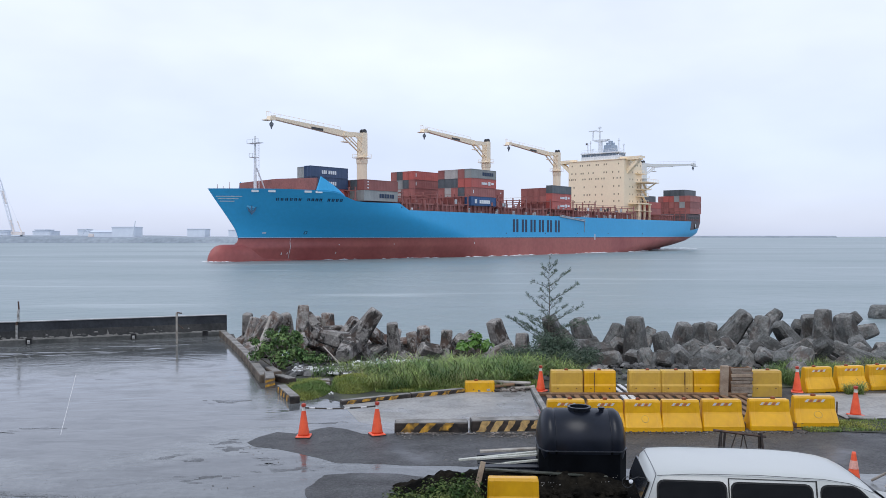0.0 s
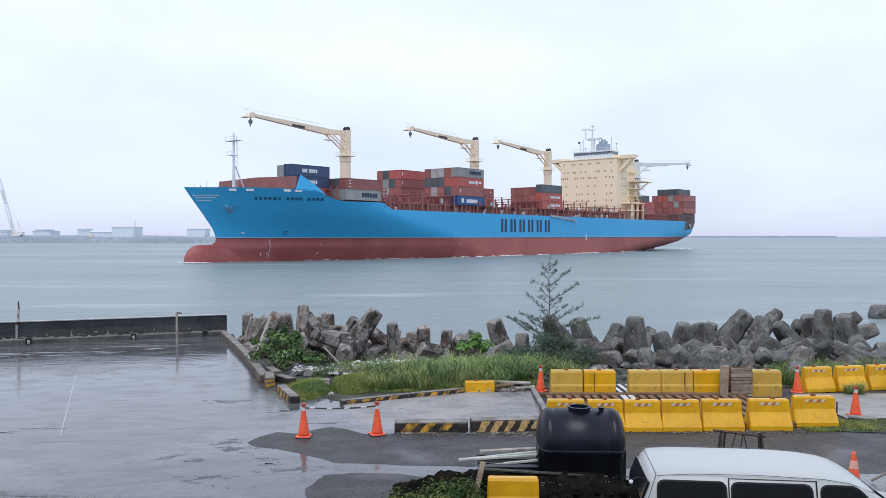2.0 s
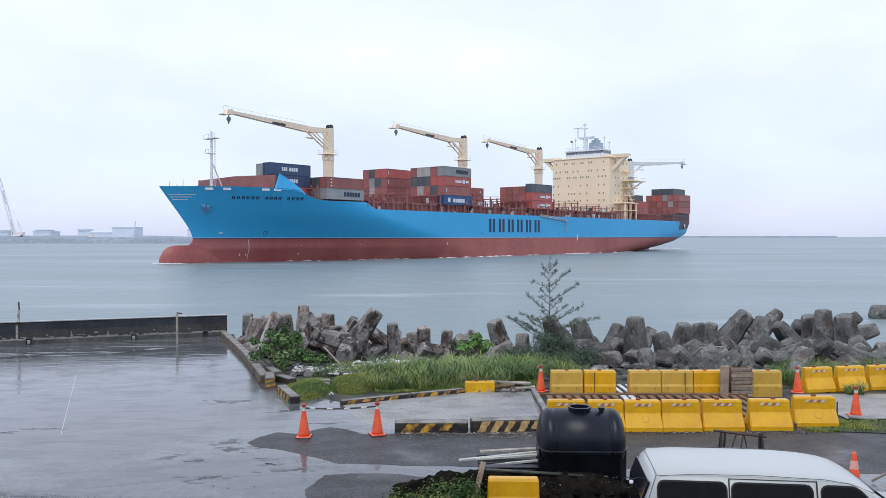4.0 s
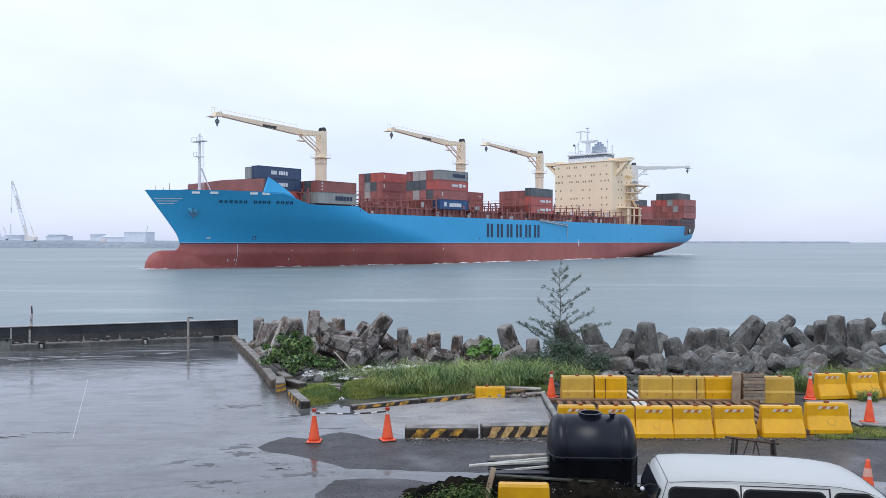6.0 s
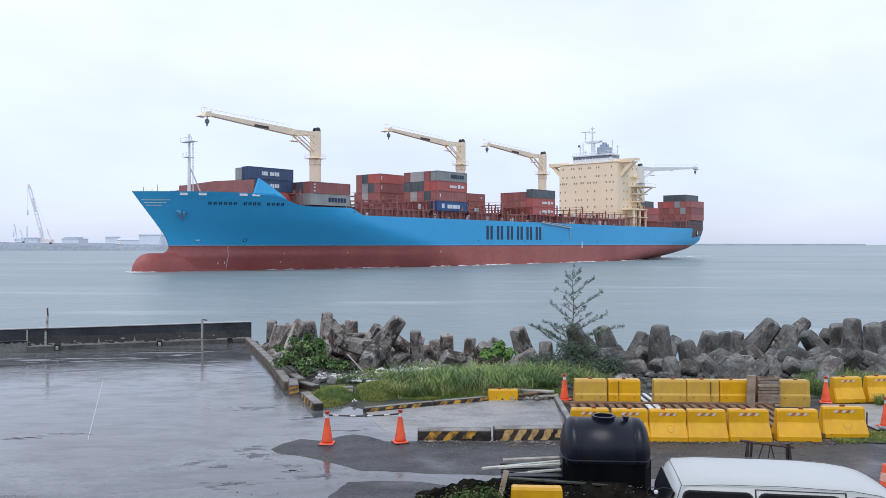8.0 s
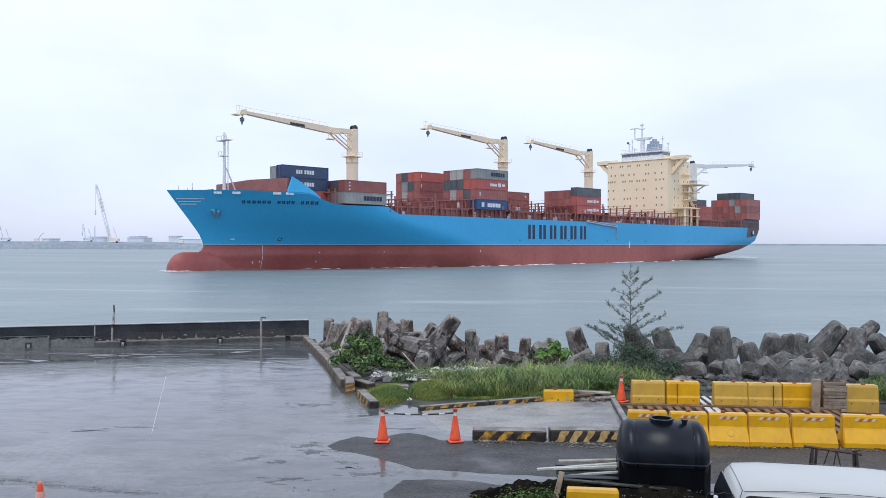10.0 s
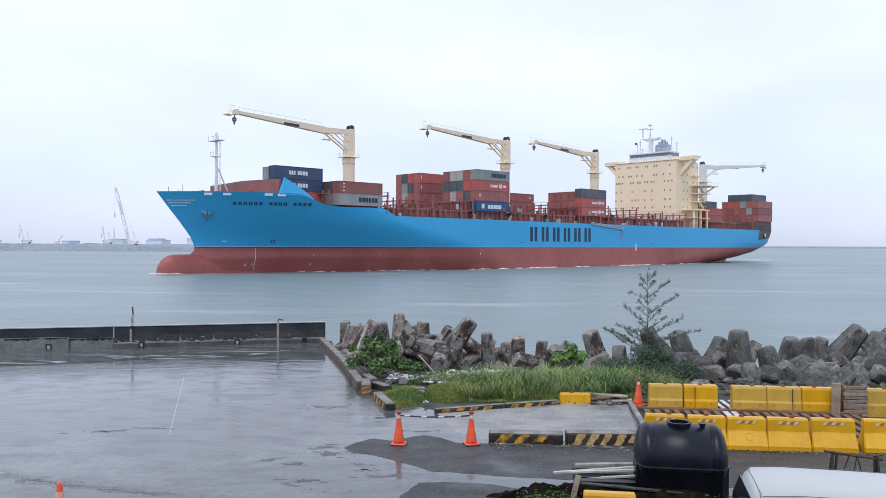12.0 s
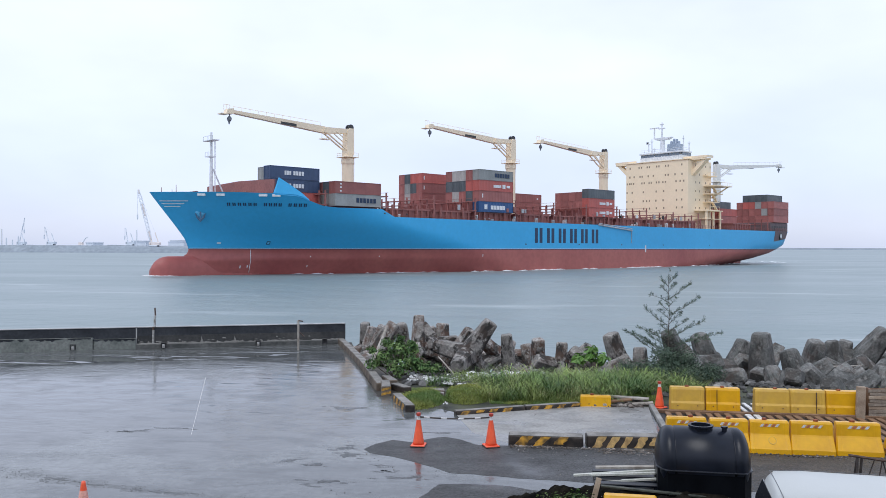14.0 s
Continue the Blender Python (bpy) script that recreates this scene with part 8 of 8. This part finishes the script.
BRIGHT_LEAF = surface("bright_leaf", (0.09, 0.20, 0.035), (0.16, 0.29, 0.06), 0.45, 3, 20, 0.0, island=0.4)


def sapling():
    """A young casuarina: thin straight leader, side branches that rise and droop, short tufts of needle twigs at their nodes."""
    rnd = random.Random(21)
    ob = thing("casuarina_sapling", pose(3.78, 28.5, 0), "thin young casuarina tree with feathery grey-green twigs", "tree")
    bm = bmesh.new()
    pts = [Vector((0.02 * math.sin(i * 1.3), 0.02 * math.cos(i), 3.95 * i / 10)) for i in range(11)]
    for i, (a, b) in enumerate(zip(pts, pts[1:])):
        tube(bm, a, b, 0.026 * (1 - i / 11), 0.026 * (1 - (i + 1) / 11) + 0.002, n=7, caps=False)
    part("trunk", bm, BARK, ob)
    leaves = bmesh.new()

    def tuft(c, d, size, count):
        for _ in range(count):
            t = c + Vector((rnd.gauss(0, 0.018), rnd.gauss(0, 0.018), rnd.gauss(0, 0.018)))
            tw = (d * 0.7 + Vector((rnd.uniform(-1, 1), rnd.uniform(-1, 1), rnd.uniform(-0.7, 1.1)))).normalized()
            ln, w = size * rnd.uniform(0.5, 1.3), tw.orthogonal().normalized() * 0.0085
            leaves.faces.new([leaves.verts.new(q) for q in (t, t + tw * ln * 0.5 + w, t + tw * ln, t + tw * ln * 0.5 - w)])

    # limbs: height on the trunk, compass turn, length, rise
    low_limbs = [(0.72, 178, 1.75, 34), (0.85, 8, 1.55, 26), (1, 150, 1.1, 30), (1.05, 30, 1.2, 24), (1.2, 200, 0.9, 28), (1.25, -20, 1.75, 20), (1.45, 170, 0.75, 18), (1.5, 10, 1.35, 27), (0.5, 60, 0.9, 15), (0.55, -70, 0.9, 15), (0.6, 120, 0.9, 20), (0.9, -110, 0.8, 25), (1.4, 90, 0.6, 30), (1.4, -90, 0.6, 30), (0.95, 172, 1.35, 22), (1.62, 185, 1.0, 14)]
    high_limbs = [(1.7, 120, 0.5, 30), (1.75, -35, 0.8, 35), (1.95, 185, 0.95, 30), (2, 15, 0.55, 40), (2.2, 140, 0.4, 35), (2.3, -10, 1.15, 30), (2.45, 190, 0.4, 40), (2.6, 40, 0.45, 40), (2.75, 175, 0.65, 30), (2.85, 0, 0.85, 36), (3.05, 200, 0.35, 45), (3.15, 20, 0.3, 45), (3.3, 170, 0.25, 45), (3.4, -15, 0.3, 50), (2.1, -80, 0.5, 35), (2.6, 100, 0.35, 40)]
    for z, az, L, rise in low_limbs + high_limbs:
        a, r = radians(az), radians(rise)
        p = Vector((0, 0, z))
        d = Vector((math.cos(a) * math.cos(r), math.sin(a) * math.cos(r), math.sin(r)))
        n = max(4, int(L / 0.10))
        limb = bmesh.new()
        for i in range(n):
            q = p + d * L / n
            tube(limb, p, q, 0.008 * (1 - i / n) + 0.002, n=4, caps=False)
            if i > 0 and rnd.random() < 0.75:
                # a side twig with tufts along it
                side = Vector((-d.y, d.x, rnd.uniform(-0.3, 0.9))).normalized() * rnd.choice((-1, 1))
                side.z = abs(side.z)
                tw = (d * 0.8 + side).normalized()
                ln = rnd.uniform(0.10, 0.30) * (1.1 - 0.5 * i / n)
                tube(limb, q, q + tw * ln, 0.003, 0.0015, n=3, caps=False)
                for f in (0.45, 0.75, 1.0):
                    tuft(q + tw * ln * f, tw, 0.085, 7)
            if rnd.random() < 0.8:
                tuft(q, d, 0.10, 7)
            d = (d + Vector((rnd.uniform(-0.07, 0.07), rnd.uniform(-0.07, 0.07), rnd.uniform(-0.08, 0.07)))).normalized()
            p = q
        tuft(p, d, 0.12, 9)
        part("limb", limb, BARK, ob)
    for i in range(16):
        c = Vector((rnd.gauss(0, 0.03), rnd.gauss(0, 0.03), rnd.uniform(2.6, 3.95)))
        tuft(c, Vector((rnd.uniform(-0.6, 0.6), rnd.uniform(-0.6, 0.6), 1)), 0.10, 5)
    part("crown", leaves, NEEDLE, ob)


def litter():
    rnd = random.Random(14)
    for i in range(46):
        x, y = rnd.uniform(-5.2, -2.6), rnd.uniform(26.4, 28.6)
        stone(x, y, 0.05, rnd.uniform(0.06, 0.17), ROCK if i % 6 else RAG, i)
    for i in range(18):
        stone(rnd.uniform(-1.5, 9), rnd.uniform(27.8, 29.3), 0.05, rnd.uniform(0.1, 0.28), RUBBLE, 100 + i)
    for i in range(12):
        stone(rnd.uniform(3.6, 5.6), rnd.uniform(26.6, 28.0), 0.03, rnd.uniform(0.12, 0.26), ROCK, 140 + i)
    for i, (x, y, w, a) in enumerate(((-3.0, 28.6, 0.5, 20), (-3.7, 27.9, 0.3, 60), (-4.6, 27.2, 0.35, 10), (-1.6, 28.8, 0.6, -10), (-4.0, 23.3, 0.2, 30), (-3.2, 22.9, 0.18, 80))):
        bm = bmesh.new()
        bmesh.ops.create_grid(bm, x_segments=5, y_segments=4, size=0.5)
        for v in bm.verts:
            v.co = Vector((v.co.x * w, v.co.y * w * 0.6, 0.09 + 0.09 * noise.noise(v.co * 3 + Vector((i, 0, 0)))))
        bmesh.ops.solidify(bm, geom=bm.faces[:], thickness=0.01)
        tagged(part("plastic_sack", bm, RAG, at=pose(x, y, 0.05, 0, 0, a)), "crumpled white plastic sack on the ground", "litter", "litter on the bank")
    bm = bmesh.new()
    tube(bm, (-7.067, 29.74, 0.0), (-6.8, 31.6, 1.45), 0.07, 0.06, n=7)
    tagged(part("driftwood", bm, WOOD), "long bleached timber leaning on the armour units", "driftwood", "driftwood poles")
    for i, (x, y, z, a, e, L) in enumerate(((-3.9, 28.4, 0.35, 130, 25, 1.4), (-4.6, 28.2, 0.155, 20, 11, 1.2), (9.5, 29.6, 0.52, -10, 4, 1.8), (12.4, 28.4, 0.41, -22, 8, 1.6))):
        bm = bmesh.new()
        tube(bm, (-L / 2, 0, 0), (L / 2, 0, 0), 0.035, 0.025, n=6)
        tagged(part("driftwood", bm, WOOD, at=pose(x, y, z, 0, -e, a)), "bleached driftwood pole among the stones", "driftwood", "driftwood poles")


def rubble(name, spots, material, label, seed, sizes, high=0.0):
    """Many small broken stones in one mesh. spots: (x, y, spread x, spread y, count)."""
    rnd = random.Random(seed)
    verts, faces = [], []
    hull_bm = bmesh.new()
    bmesh.ops.create_icosphere(hull_bm, subdivisions=1, radius=1)
    ico = [v.co.copy() for v in hull_bm.verts]
    tri = [[v.index for v in f.verts] for f in hull_bm.faces]
    hull_bm.free()
    for cx, cy, sx, sy, n in spots:
        for _ in range(n):
            r = rnd.uniform(*sizes) * rnd.uniform(0.5, 1.2)
            c = Vector((cx + rnd.uniform(-sx, sx), cy + rnd.uniform(-sy, sy), 0.03 + r * 0.25 + high))
            rot = Euler((rnd.uniform(0, 6), rnd.uniform(0, 6), rnd.uniform(0, 6))).to_matrix()
            i = len(verts)
            for v in ico:
                w = rot @ (v * rnd.uniform(0.65, 1.15))
                verts.append((c.x + w.x * r, c.y + w.y * r, c.z + w.z * r * 0.7))
            faces += [tuple(i + k for k in t) for t in tri]
    me = bpy.data.meshes.new(name)
    me.from_pydata(verts, [], faces)
    me.materials.append(material)
    tagged(new(name, me), label, "stones", kind="stuff")


SCRAP = surface("brown_scrap", (0.07, 0.055, 0.045), (0.26, 0.23, 0.20), 0.85, 3, 15, 0.4, island=0.5)


def stones():
    rubble("rubble", ((6.4, 26.4, 3.8, 1.4, 170), (3.6, 26.4, 1.0, 1.0, 60), (-3.9, 27.4, 1.3, 1.1, 260), (11, 27.6, 4, 0.9, 300), (6.0, 28.0, 3.4, 0.5, 180)), RUBBLE, "grey broken stones before the armour units", 5, (0.06, 0.2))
    rubble("gravel", ((1.2, 18.55, 1.5, 0.14, 110), (0.8, 18.3, 2.2, 0.3, 90), (6.6, 18.6, 3.2, 0.25, 120), (1.8, 23.9, 0.9, 0.4, 80), (-3.6, 22.9, 0.7, 0.7, 60)), ROCK, "pale loose gravel at the kerb's foot", 6, (0.008, 0.024))
    rubble("loose_grit", ((-2.2, 18.4, 0.9, 0.3, 60), (-1.6, 17.2, 2.8, 0.9, 90), (-2.0, 14.4, 2.4, 0.8, 60), (2.4, 17.2, 2.4, 0.9, 120), (7.0, 17.4, 2.4, 0.9, 60)), SCRAP, "small grit scattered on the wet lane", 26, (0.005, 0.016), -0.008)
    rubble("grit", ((-11.2, 15.0, 0.7, 0.3, 1500), (-10.3, 14.72, 0.7, 0.22, 1900), (-9.4, 14.52, 0.7, 0.16, 2000), (-8.5, 14.35, 0.7, 0.13, 1800), (-7.5, 14.2, 0.7, 0.12, 1500), (-6.5, 14.12, 0.8, 0.10, 900), (-8.6, 14.6, 3.0, 0.5, 900), (-2.0, 14.3, 1.6, 0.5, 250)), PLINTH, "dark washed grit in an arc on the apron", 9, (0.004, 0.0095), -0.014)
    rubble("paper_scraps", ((-4.2, 27.1, 0.9, 0.5, 190), (-3.0, 27.6, 0.7, 0.5, 190), (-2.2, 28.4, 0.6, 0.3, 90), (-1.2, 28.9, 0.8, 0.3, 60), (-3.2, 26.4, 0.6, 0.3, 90)), RAG, "white paper and plastic scraps among the stones", 15, (0.02, 0.075), 0.09)
    rubble("mound_specks", ((2.3, 14.15, 1.2, 0.35, 44), (1.3, 13.9, 0.7, 0.3, 18)), KERB, "pale specks of litter on the earth mound", 17, (0.006, 0.015), 0.3)
    rubble("kerb_scale", ((0.8, 18.66, 1.9, 0.07, 260), (1.7, 18.45, 0.8, 0.2, 160), (-0.4, 18.6, 0.7, 0.08, 60), (6.0, 18.75, 2.6, 0.1, 160)), SCRAP, "brown flaked mortar and grit along the kerb's foot", 18, (0.01, 0.035))
    rubble("rubbish_heap", ((1.7, 24.0, 0.75, 0.3, 130), (2.3, 24.15, 0.4, 0.2, 60)), SCRAP, "brown broken rubbish and stones at the kerb's end", 16, (0.03, 0.11))
    rubble("rubbish", ((1.6, 13.9, 1.3, 0.5, 160), (2.6, 14.2, 0.8, 0.4, 60)), MUD_AND_SHADE, "dark clods and scraps on the mound", 7, (0.03, 0.1), 0.12)


grass(), bushes(), sapling(), litter(), stones()


def motions():
    # heading and speed of the ship, a steady six knots
    turn = radians(50.22)
    ahead = Vector((-math.cos(turn), -math.sin(turn), 0))
    start = Vector((-57.17, 180.34, SEA_Z))
    rows = []
    for t in (0, 2, 4, 6, 8, 10, 12, 14):
        p = start + ahead * (-249 + 3.0765 * t - 0.00087 * t * t)
        rows.append((t, pose(p.x, p.y, p.z, 0, 0, 230.22)))
    walk(ship, rows)


motions()
